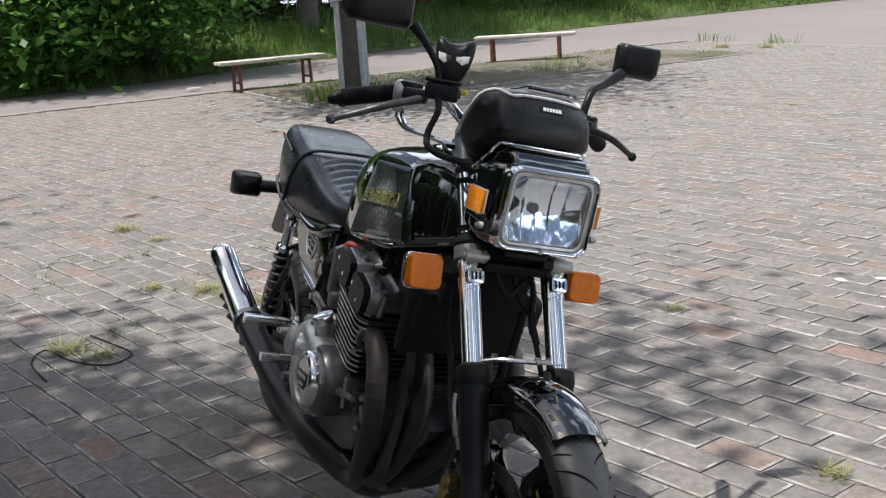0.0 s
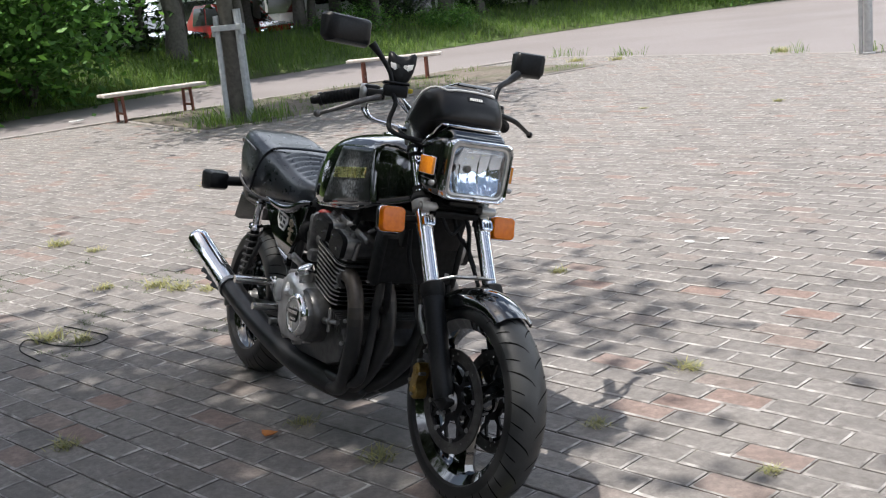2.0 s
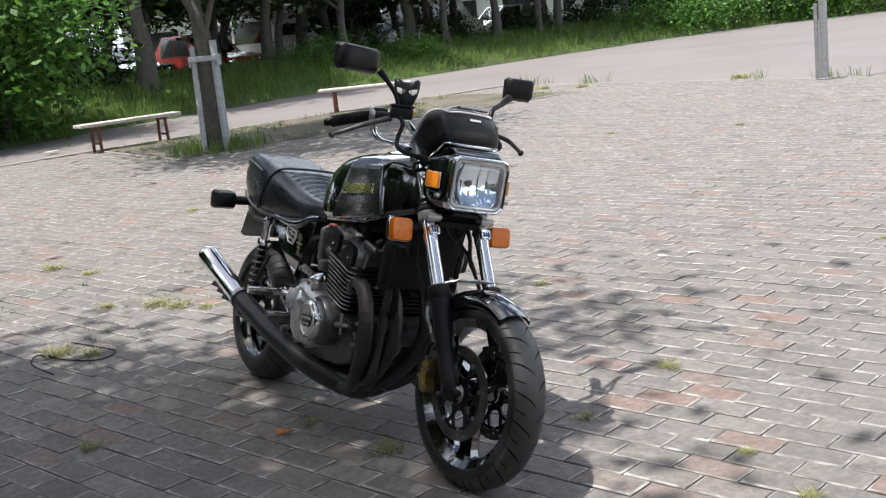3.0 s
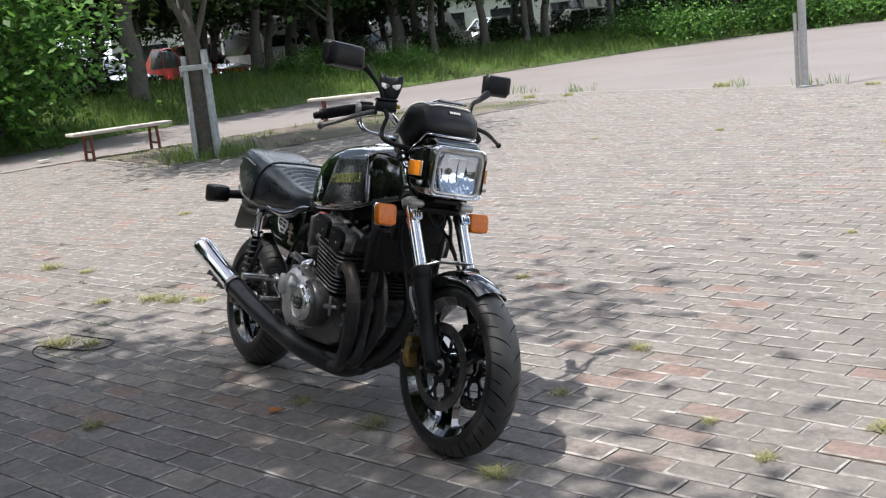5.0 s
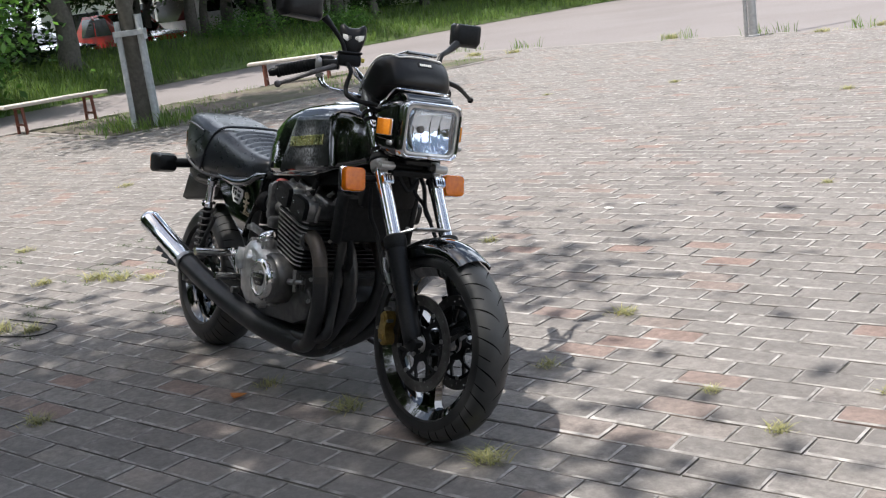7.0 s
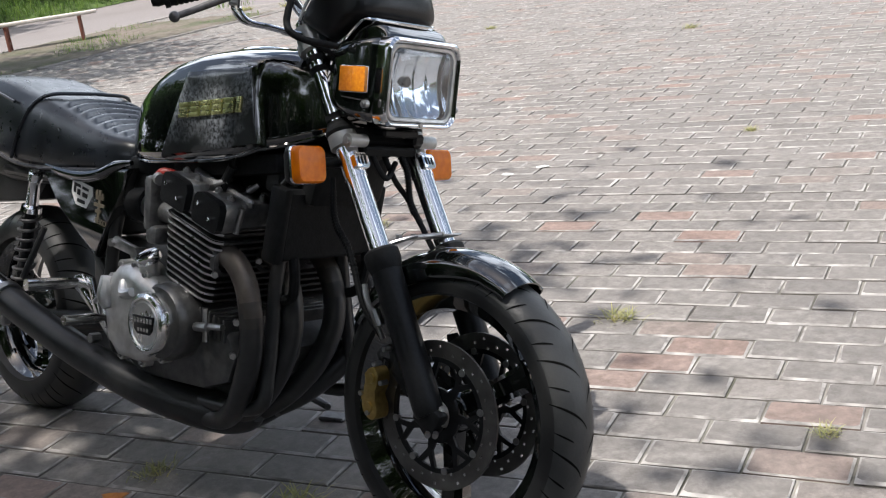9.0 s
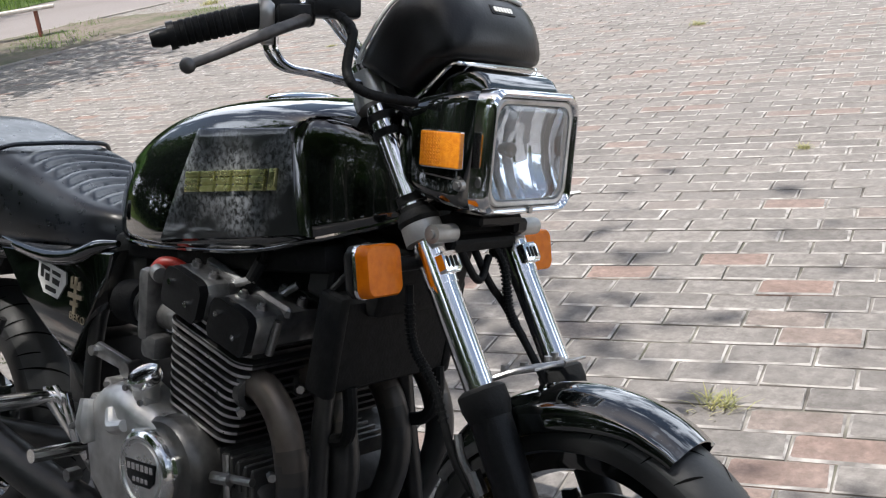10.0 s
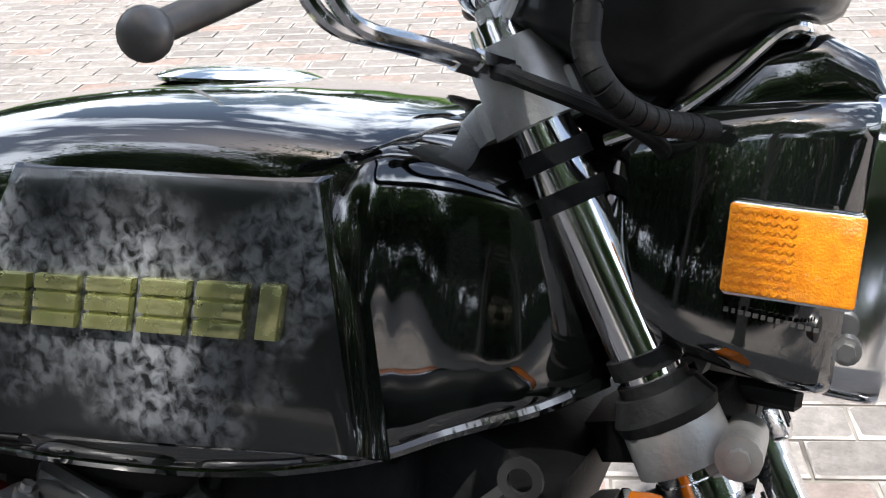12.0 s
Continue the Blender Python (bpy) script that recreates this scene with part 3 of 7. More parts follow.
def wheel(name, c, R, w, nv, place, nu, discs):
    """A three-spoke wheel with its tyre and brake discs."""
    c = Vector(c)
    ax = frame_of(c, XAX, YAX)
    rr = R - w * 0.49
    rim = bmesh.new()
    hw = w * 0.44
    lathe(rim, [(rr + 0.012, -hw), (rr + 0.012, -hw + 0.008), (rr - 0.012, -hw + 0.012), (rr - 0.02, -hw * 0.6), (rr - 0.028, 0), (rr - 0.02, hw * 0.6), (rr - 0.012, hw - 0.012), (rr + 0.012, hw - 0.008), (rr + 0.012, hw),
               (rr - 0.002, hw), (rr - 0.024, hw - 0.016), (rr - 0.034, hw * 0.55), (rr - 0.042, 0), (rr - 0.034, -hw * 0.55), (rr - 0.024, -hw + 0.016), (rr - 0.002, -hw)], ax, 72, True)
    hubm = bmesh.new()
    lathe(hubm, [(0.012, -0.05), (0.036, -0.05), (0.042, -0.03), (0.046, 0), (0.042, 0.03), (0.036, 0.05), (0.012, 0.05)], ax, 28, True)
    spokes = []
    for k in range(3):
        spk = bmesh.new()
        spokes.append(spk)
        a = radians(120 * k + 28)
        d = Vector((math.cos(a), 0, math.sin(a)))
        t = Vector((-math.sin(a), 0, math.cos(a)))
        rings = []
        for s, wd, th in ((0.03, 0.030, 0.034), (0.07, 0.026, 0.028), (0.12, 0.023, 0.024), (rr - 0.055, 0.026, 0.026), (rr - 0.030, 0.040, 0.034)):
            o = c + d * s
            rings.append([o + t * wd + YAX * th * 0.5, o + t * wd * 0.6 + YAX * th, o - t * wd * 0.6 + YAX * th, o - t * wd + YAX * th * 0.5, o - t * wd - YAX * th * 0.5, o - t * wd * 0.6 - YAX * th, o + t * wd * 0.6 - YAX * th, o + t * wd - YAX * th * 0.5])
        skin(spk, rings)
    maker = spart if place == "front" else part
    wh = maker(name, rim, BLACK_PAINT, bike, "gloss black three-spoke alloy wheel")
    maker("hub", hubm, BLACK_PAINT, wh)
    for spk in spokes:
        maker("spoke", spk, BLACK_PAINT, wh)
    bm = bmesh.new()
    tyre(bm, c, R, w, nu, nv)
    maker("tyre", bm, [TYRE, SIDEWALL], wh, "black rubber tyre with curved tread grooves", sharp=40.0)
    bm = bmesh.new()
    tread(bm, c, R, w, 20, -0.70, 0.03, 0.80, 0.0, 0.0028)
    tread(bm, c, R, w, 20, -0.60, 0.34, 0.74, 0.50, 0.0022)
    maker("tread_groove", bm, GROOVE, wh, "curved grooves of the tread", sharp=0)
    for y, ro in discs:
        s = 1 if y > 0 else -1
        m = frame_of(c + YAX * y, XAX, YAX)
        bm = bmesh.new()
        drilled_ring(bm, m, ro)
        maker("brake_disc", bm, DISC, wh, "drilled steel brake disc")
        bm = bmesh.new()
        lathe(bm, [(ro - 0.040, -0.003), (ro - 0.031, -0.003), (ro - 0.031, 0.003), (ro - 0.040, 0.003)], m, 48, True)
        lathe(bm, [(0.030, -0.003), (0.052, -0.003), (0.052, 0.003), (0.030, 0.003)], m, 36, True)
        maker("disc_carrier", bm, PLASTIC, wh, "black rings carrying the disc")
        for k in range(7):
            a = 2 * math.pi * k / 7
            arm = [(0.048, -0.22), (0.070, -0.07), (ro - 0.036, -0.21), (ro - 0.034, -0.13), (0.082, 0.01), (ro - 0.034, 0.17), (ro - 0.036, 0.25), (0.068, 0.09), (0.048, 0.22)]
            bm = bmesh.new()
            prism(bm, [(q * math.cos(a + d), q * math.sin(a + d)) for q, d in arm], 0.006, m, 0.0)
            maker("carrier_arm", bm, PLASTIC, wh)
        for k in range(8):
            a = 2 * math.pi * k / 8 + 0.2
            p = c + Vector((math.cos(a) * (ro - 0.036), y, math.sin(a) * (ro - 0.036)))
            bm = bmesh.new()
            rod(bm, p - YAX * 0.005, p + YAX * 0.005, 0.007, n=10)
            maker("disc_button", bm, STEEL, wh)
    bm = bmesh.new()
    lathe(bm, [(0.014, -0.075), (0.024, -0.075), (0.026, -0.072), (0.026, 0.072), (0.024, 0.075), (0.014, 0.075)], ax, 24, True)
    maker("axle", bm, ALLOY, wh, "grey metal axle and spacers")
    return wh


FRONT_AXLE = Vector((-0.044, 0, 0.267))
REAR_AXLE = Vector((-1.590, 0, 0.304))
wheel("front_wheel", FRONT_AXLE, 0.285, 0.114, 44, "front", 160, ((-0.066, 0.140), (0.066, 0.140)))
wheel("rear_wheel", REAR_AXLE, 0.284, 0.166, 26, "rear", 120, ((0.09, 0.12),))

# front mudguard: a thin arched shell over the tyre
bm = bmesh.new()
rings = []
for i in range(29):
    a = radians(146 - 87 * i / 28)
    t = i / 28
    half = 0.059 + 0.006 * math.sin(math.pi * t)
    drop = 0.050 * (0.55 + 0.45 * math.sin(math.pi * min(1, t * 1.15))) if t < 0.87 else 0.030 - 0.06 * (t - 0.87)
    crown = 0.290 + 0.011 * math.sin(math.pi * t) ** 0.7
    ring = []
    prof = [(-half, -drop), (-half * 0.98, -drop * 0.5), (-half * 0.86, -0.010), (-half * 0.6, 0.001), (-half * 0.3, 0.006), (0, 0.008), (half * 0.3, 0.006), (half * 0.6, 0.001), (half * 0.86, -0.010), (half * 0.98, -drop * 0.5), (half, -drop)]
    prof = [(p.x, p.y) for p in catmull([(y, h, 0) for y, h in prof], 4)]
    for y, h in prof:
        ring.append(FRONT_AXLE + Vector((math.cos(a) * (crown + h), y, math.sin(a) * (crown + h))))
    for y, h in prof[::-1]:
        ring.append(FRONT_AXLE + Vector((math.cos(a) * (crown + h - 0.003), y * 0.955, math.sin(a) * (crown + h - 0.003))))
    rings.append(ring)
skin(bm, rings)
guard = spart("front_mudguard", bm, BLACK_PAINT, bike, "gloss black front mudguard", sharp=70.0)
bm = bmesh.new()
for s in (-1, 1):
    tube(bm, [(-0.165, s * 0.075, 0.578), (-0.135, s * 0.05, 0.590), (-0.10, 0, 0.596)], 0.0045, 8)
    for y in (0.03, 0.062):
        rod(bm, (-0.135 - y * 0.3, s * y, 0.584), (-0.135 - y * 0.3, s * y, 0.596), 0.006, n=8)
rbox(bm, (0.035, 0.13, 0.004), pose(-0.12, 0, 0.591, 0, -14, 0), 0.001, 1)
spart("mudguard_stay", bm, STEEL, guard, "bright steel mudguard bridge")

# fork legs
for s in (-1, 1):
    y = 0.097 * s
    bm = bmesh.new()
    p0, p1 = fork_pt(0.272, y, -0.012), fork_pt(0.545, y)
    tube(bm, [p0, p0.lerp(p1, 0.06), p0.lerp(p1, 0.5), p1], [0.024, 0.0285, 0.0285, 0.0295], 24, 4)
    rbox(bm, (0.062, 0.034, 0.050), pose(-0.036, y, 0.270, 0, 28, 0), 0.012, 2)
    rbox(bm, (0.050, 0.022, 0.075), pose(fork_pt(0.36).x - 0.033, y * 0.92, 0.365, 0, 26, 0), 0.008, 2)
    leg = spart("fork_leg", bm, PLASTIC, bike, "satin black fork slider")
    bm = bmesh.new()
    tube(bm, [fork_pt(0.528, y), fork_pt(0.545, y), fork_pt(0.562, y), fork_pt(0.568, y)], [0.030, 0.0345, 0.034, 0.026], 24, 3)
    spart("dust_seal", bm, GRIP, leg, "black rubber dust seal")
    bm = bmesh.new()
    rod(bm, fork_pt(0.55, y), fork_pt(0.795, y), 0.0215, n=28)
    spart("stanchion", bm, CHROME, leg, "chromed fork tube")
    bm = bmesh.new()
    rod(bm, fork_pt(0.795, y), fork_pt(0.955, y), 0.0182, n=28)
    spart("upper_tube", bm, CHROME, leg, "chromed upper fork cover")
    for z in (0.801, 0.815, 0.906, 0.928):
        bm = bmesh.new()
        rod(bm, fork_pt(z - 0.005, y), fork_pt(z + 0.005, y), 0.0210, n=24)
        spart("rubber_band", bm, GRIP, leg, "black rubber ring")
    bm = bmesh.new()
    tube(bm, [fork_pt(0.782, y), fork_pt(0.788, y), fork_pt(0.80, y)], [0.029, 0.031, 0.0245], 24, 2)
    spart("rubber_seat", bm, GRIP, leg, "black rubber cup under the cover")
    # slotted chrome collar
    bm = bmesh.new()
    rod(bm, fork_pt(0.700, y), fork_pt(0.752, y), 0.0232, n=24)
    m = frame_of(fork_pt(0.733, y + s * 0.0, 0.026), Vector((0, 1, 0)), Vector((1, 0, 0.45)))
    prism(bm, rounded(0.036, 0.030, 0.005), 0.012, m, 0.003)
    spart("collar", bm, CHROME, leg, "chromed slotted collar")
    bm = bmesh.new()
    for k in (-1, 0, 1):
        prism(bm, rounded(0.004, 0.016, 0.0018, 3, k * 0.009), 0.003, m @ Matrix.Translation((0, 0, 0.0055)))
    spart("collar_slot", bm, GRIP, leg, "dark slots")
    # axle pinch bolts
    bm = bmesh.new()
    for k in (0, 1):
        p = Vector((-0.030 + 0.018 * k, y + s * 0.012, 0.243 + 0.002 * k))
        rod(bm, p, p + Vector((0.008, s * 0.012, -0.002)), 0.0055, n=10)
    spart("pinch_bolt", bm, STEEL, leg, "bright pinch bolts")
    bm = bmesh.new()
    lathe(bm, [(0.010, 0), (0.024, 0), (0.026, 0.004), (0.026, 0.014), (0.020, 0.018), (0.012, 0.018)], frame_of((-0.030, s * 0.084, 0.270), XAX, YAX * s), 24, True)
    spart("axle_cap", bm, ALLOY, leg, "grey axle end ring")

# lower and upper clamps
up = (fork_pt(0.9) - fork_pt(0.8)).normalized()
for s in (-1, 1):
    bm = bmesh.new()
    y = s * 0.097
    rod(bm, fork_pt(0.759, y), fork_pt(0.784, y), 0.0295, 0.0285, n=24)
    rod(bm, fork_pt(0.772, y - s * 0.02, 0.036), fork_pt(0.772, y + s * 0.026, 0.036), 0.013, n=14)
    rod(bm, fork_pt(0.772, y - s * 0.028, 0.036), fork_pt(0.772, y + s * 0.031, 0.036), 0.0065, n=8)
    spart("lower_clamp", bm, CAST, bike, "cast aluminium lower fork clamp")
bm = bmesh.new()
prism(bm, [(0.02, -0.10), (0.035, -0.06), (0.03, 0.06), (0.02, 0.10), (-0.04, 0.06), (-0.07, 0.03), (-0.07, -0.03), (-0.04, -0.06)], 0.028, frame_of(fork_pt(0.770), Vector((0.9, 0, 0.44)), up))
rbox(bm, (0.03, 0.15, 0.020), pose(-0.248, 0, 0.756, 0, 26, 0), 0.004, 1)
spart("fork_yoke", bm, GRIP, bike, "black fork yoke")
bm = bmesh.new()
prism(bm, [(0.03, -0.105), (0.035, -0.06), (0.02, 0), (0.035, 0.06), (0.03, 0.105), (-0.03, 0.11), (-0.07, 0.04), (-0.07, -0.04), (-0.03, -0.11)], 0.022, frame_of(fork_pt(0.958), Vector((0.9, 0, 0.44)), up), 0.004)
for s in (-1, 1):
    rod(bm, fork_pt(0.946, 0.097 * s), fork_pt(0.990, 0.097 * s), 0.0275, 0.026, n=24)
    rbox(bm, (0.03, 0.030, 0.040), frame_of(fork_pt(0.968, 0.070 * s, 0.02), Vector((0.9, 0, 0.44)), up), 0.006, 2)
spart("top_clamp", bm, CAST, bike, "cast aluminium top clamp")
for s in (-1, 1):
    bm = bmesh.new()
    rod(bm, fork_pt(0.988, 0.097 * s), fork_pt(1.002, 0.097 * s), 0.0205, 0.019, n=24)
    rod(bm, fork_pt(1.000, 0.097 * s), fork_pt(1.011, 0.097 * s), 0.013, 0.012, n=6)
    spart("fork_cap", bm, POLISHED, bike, "polished fork cap")
    bm = bmesh.new()
    rod(bm, fork_pt(0.965, 0.055 * s, -0.012), fork_pt(1.012, 0.055 * s, -0.004), 0.021, 0.019, n=20)
    spart("bar_riser", bm, CHROME, bike, "chromed bar riser")
for s in (-1, 1):
    bm = bmesh.new()
    rbox(bm, (0.040, 0.032, 0.030), frame_of(fork_pt(1.022, 0.055 * s, 0.010), Vector((0.9, 0, 0.44)), up), 0.006, 2)
    for k in (-0.013, 0.013):
        rod(bm, fork_pt(1.03, 0.055 * s, 0.010 + k), fork_pt(1.045, 0.055 * s, 0.010 + k), 0.005, n=8)
    spart("bar_clamp", bm, CHROME, bike, "chromed handlebar clamp")

# handlebar and controls
BAR = {1: [(-0.405, 0, 1.018), (-0.405, 0.07, 1.018), (-0.40, 0.115, 1.045), (-0.405, 0.155, 1.075), (-0.43, 0.21, 1.070), (-0.462, 0.25, 1.060), (-0.493, 0.285, 1.048), (-0.522, 0.318, 1.036)]}
BAR[-1] = [(x, -y, z) for x, y, z in BAR[1]]
bm = bmesh.new()
tube(bm, BAR[-1][::-1][:-1] + BAR[1], 0.0111, 14, 5)
bar = spart("handlebar", bm, CHROME, bike, "chromed raised handlebar")
for s in (-1, 1):
    b = [Vector(p) for p in BAR[s]]
    bm = bmesh.new()
    d = (b[7] - b[6]).normalized()
    ribs = [(b[4].lerp(b[5], 0.35), 0.0172), (b[5], 0.0172)]
    for k in range(9):
        p = b[5].lerp(b[7], 0.05 + 0.105 * k)
        ribs += [(p - d * 0.0040, 0.0170), (p - d * 0.0030, 0.0183), (p + d * 0.0030, 0.0183), (p + d * 0.0040, 0.0170)]
    ribs.append((b[7], 0.0172))
    tube(bm, [p for p, _ in ribs], [q for _, q in ribs], 16, 1)
    spart("grip", bm, GRIP, bar, "black ribbed rubber grip")
    bm = bmesh.new()
    rod(bm, b[7], b[7] + d * 0.010, 0.0195, n=16)
    tube(bm, [b[7] + d * 0.010, b[7] + d * 0.022, b[7] + d * 0.034], [0.012, 0.013, 0.010], 14, 2)
    spart("bar_end", bm, PLASTIC, bar, "black bar end")
    # switch housing
    bm = bmesh.new()
    c = b[4]
    m = frame_of(c, (b[5] - b[4]), ZAX)
    rbox(bm, (0.050, 0.042, 0.044), m, 0.010, 2)
    rbox(bm, (0.022, 0.020, 0.016), m @ Matrix.Translation((0.0, -0.022, 0.012)), 0.004, 1)
    spart("switch_housing", bm, PLASTIC, bar, "black switch housing")
    if s < 0:
        bm = bmesh.new()
        m2 = frame_of(b[4].lerp(b[5], 0.42), (b[5] - b[4]), ZAX)
        lathe(bm, [(0.011, -0.010), (0.024, -0.010), (0.0265, -0.006), (0.0265, 0.006), (0.024, 0.010), (0.011, 0.010)], m2 @ Matrix.Rotation(radians(90), 4, "Y"), 24, True)
        rbox(bm, (0.018, 0.022, 0.030), m2 @ Matrix.Translation((0.0, 0.004, -0.026)), 0.003, 1)
        spart("throttle_housing", bm, ALLOY, bar, "silver throttle cable housing")
        bm = bmesh.new()
        q = b[4].lerp(b[5], 0.42) + Vector((0, 0, -0.036))
        for k in (0, 1):
            o = Vector((0.011 * k, 0.006 * k, 0))
            tube(bm, [q + o + Vector((0, 0, 0.008)), q + o + Vector((0, 0.002, -0.014)), q + o + Vector((0.012, 0.016, -0.034)), q + o + Vector((0.035, 0.05, -0.042)), q + o + Vector((0.055, 0.085, -0.050))], 0.0046, 10, 6)
            rod(bm, q + o + Vector((0.052, 0.08, -0.0488)), q + o + Vector((0.068, 0.108, -0.0555)), 0.0068, n=6)
        rod(bm, q + Vector((0, 0, 0.004)), q + Vector((0, 0, 0.022)), 0.008, n=8)
        spart("cable_elbow", bm, CHROME, bar, "chromed throttle cable elbows")
        bm = bmesh.new()
        for k in (0, 1):
            o = Vector((0.011 * k, 0.006 * k, 0))
            tube(bm, [q + o + Vector((0.066, 0.105, -0.055)), (-0.355, -0.150, 0.972), (-0.30, -0.150, 0.952), (-0.285, -0.10, 0.93), (-0.33, 0.0, 0.90), (-0.45, 0.03, 0.86)], 0.0048, 8, 6)
        spart("throttle_cable", bm, GRIP, bar, "black cables")
    # brake master cylinder and lever, or clutch perch and lever
    bm = bmesh.new()
    piv = b[4] + Vector((0.040, 0.012 * -s, -0.010))
    rbox(bm, (0.052, 0.030, 0.030), frame_of(b[4] + Vector((0.026, 0, -0.006)), b[5] - b[4], ZAX), 0.007, 2)
    spart("lever_perch", bm, PLASTIC, bar, "black lever perch")
    bm = bmesh.new()
    tip = Vector((-0.432, s * 0.372, 0.988)) if s < 0 else Vector((-0.455, 0.375, 1.018))
    mid = piv.lerp(tip, 0.45) + Vector((0.020, 0, 0.006))
    tube(bm, [piv, piv.lerp(tip, 0.2) + Vector((0.014, 0, 0.004)), mid, piv.lerp(tip, 0.78) + Vector((0.010, 0, 0.002)), tip], [0.010, 0.008, 0.0078, 0.0066, 0.0062], 12, 6)
    bmesh.ops.create_uvsphere(bm, u_segments=16, v_segments=10, radius=0.0105, matrix=Matrix.Translation(tip))
    spart("lever", bm, LEVER if s < 0 else PLASTIC, bar, "dull grey lever with a ball end")
    if s < 0:
        bm = bmesh.new()
        rbox(bm, (0.070, 0.040, 0.034), frame_of(b[3] + Vector((0.030, -0.012, 0.004)), b[4] - b[3], ZAX), 0.006, 2)
        rbox(bm, (0.076, 0.046, 0.008), frame_of(b[3] + Vector((0.030, -0.012, 0.026)), b[4] - b[3], ZAX), 0.003, 1)
        spart("brake_reservoir", bm, PLASTIC, bar, "black brake fluid reservoir")

# hoses wrapped in spiral sleeve from the bar to the headlamp shell, and looms between the fork legs
bm = bmesh.new()
loom = [STEER.inverted() @ Vector(p) for p in ((-0.385, -0.168, 1.072), (-0.345, -0.180, 1.068), (-0.304, -0.192, 1.044), (-0.298, -0.206, 1.011), (-0.297, -0.210, 0.991), (-0.288, -0.210, 0.974), (-0.278, -0.195, 0.9625), (-0.268, -0.172, 0.956), (-0.262, -0.155, 0.954), (-0.252, -0.125, 0.950))]
tube(bm, loom, 0.0062, 12, 6)
line = catmull(loom, 8)
for i in range(2, len(line) - 2, 3):
    d = (line[i + 1] - line[i]).normalized()
    rod(bm, line[i] - d * 0.004, line[i] + d * 0.004, 0.0068, n=12)
spart("wire_loom", bm, GRIP, bike, "black spiral-wrapped wiring loom")
for k, pts in enumerate(([(-0.27, 0.03, 0.78), (-0.235, 0.045, 0.72), (-0.225, 0.05, 0.65), (-0.20, 0.06, 0.60), (-0.14, 0.07, 0.50)],
                         [(-0.28, 0.0, 0.79), (-0.245, 0.02, 0.70), (-0.24, 0.055, 0.66), (-0.21, 0.065, 0.61)],
                         [(-0.25, -0.05, 0.76), (-0.24, -0.01, 0.70), (-0.25, 0.03, 0.73)],
                         [(-0.275, -0.12, 0.70), (-0.27, -0.118, 0.62), (-0.235, -0.112, 0.56), (-0.20, -0.108, 0.46), (-0.155, -0.10, 0.40)])):
    bm = bmesh.new()
    tube(bm, pts, 0.0058, 10, 8)
    ln_ = catmull(pts, 12)
    if k in (0, 3):
        for i in range(4, min(30, len(ln_) - 2)):
            d = (ln_[i + 1] - ln_[i]).normalized()
            rod(bm, ln_[i] - d * 0.0015, ln_[i] + d * 0.0015, 0.0078, n=10)
    spart("brake_hose", bm, GRIP, bike, "black rubber hose")

# mirrors
for s, c, yaw in ((-1, (-0.445, -0.302, 1.232), 8), (1, (-0.505, 0.376, 1.236), -18)):
    m = pose(*c, 0, 0, yaw)
    bm = bmesh.new()
    outline = [(-0.078, -0.030), (-0.070, -0.039), (0.060, -0.039), (0.076, -0.024), (0.078, 0.030), (0.070, 0.040), (-0.066, 0.040), (-0.077, 0.032)]
    if s > 0:
        outline = [(-x * 0.66, y * 0.96) for x, y in outline[::-1]]
    rings = []
    for d, k in ((-0.022, 1.0), (-0.016, 1.02), (0.0, 0.99), (0.012, 0.93), (0.020, 0.82), (0.024, 0.60)):
        rings.append([m @ Vector((d, -x * k, y * k)) for x, y in outline])
    skin(bm, rings)
    mir = spart("mirror", bm, PLASTIC, bike, "rectangular black mirror on a bent stalk")
    bm = bmesh.new()
    skin(bm, [[m @ Vector((d, -x * 0.94, y * 0.94)) for x, y in outline] for d in (-0.0235, -0.0225)])
    spart("mirror_glass", bm, MIRROR_GLASS, mir)
    bm = bmesh.new()
    if s < 0:
        tube(bm, [(-0.405, -0.165, 1.072), (-0.405, -0.166, 1.112), (-0.408, -0.178, 1.140), (-0.415, -0.205, 1.175), (-0.425, -0.232, 1.205)], [0.0095, 0.0075, 0.0065, 0.008, 0.013], 12, 6)
    else:
        tube(bm, [(-0.43, 0.205, 1.065), (-0.43, 0.212, 1.115), (-0.44, 0.230, 1.148), (-0.465, 0.275, 1.170), (-0.488, 0.325, 1.200)], [0.010, 0.009, 0.008, 0.010, 0.014], 12, 6)
    spart("stalk", bm, PLASTIC, mir)

# headlamp shell
LAMP = Vector((-0.164, 0.004, 0.882))
LM = frame_of(LAMP, (0, 1, 0), (math.cos(radians(6)), 0, -math.sin(radians(6))))  # x across, y up, z forward
LM = Matrix(LM)
bm = bmesh.new()
rings = []
for d, w, h, r, cy in ((-0.190, 0.11, 0.085, 0.03, -0.005), (-0.172, 0.170, 0.112, 0.035, -0.004), (-0.14, 0.222, 0.128, 0.028, -0.003), (-0.10, 0.246, 0.138, 0.020, -0.002), (-0.066, 0.254, 0.148, 0.018, 0), (-0.042, 0.252, 0.156, 0.020, 0), (-0.026, 0.238, 0.160, 0.020, 0), (-0.018, 0.212, 0.160, 0.018, 0), (-0.022, 0.186, 0.143, 0.018, 0), (-0.056, 0.186, 0.143, 0.018, 0)):
    rings.append([LM @ Vector((x, y, d)) for x, y in rounded(w, h, r, 5, 0, cy)])
skin(bm, rings)
shell = spart("headlamp_shell", bm, BLACK_PAINT, bike, "gloss black headlamp shell")
bm = bmesh.new()
rings = []
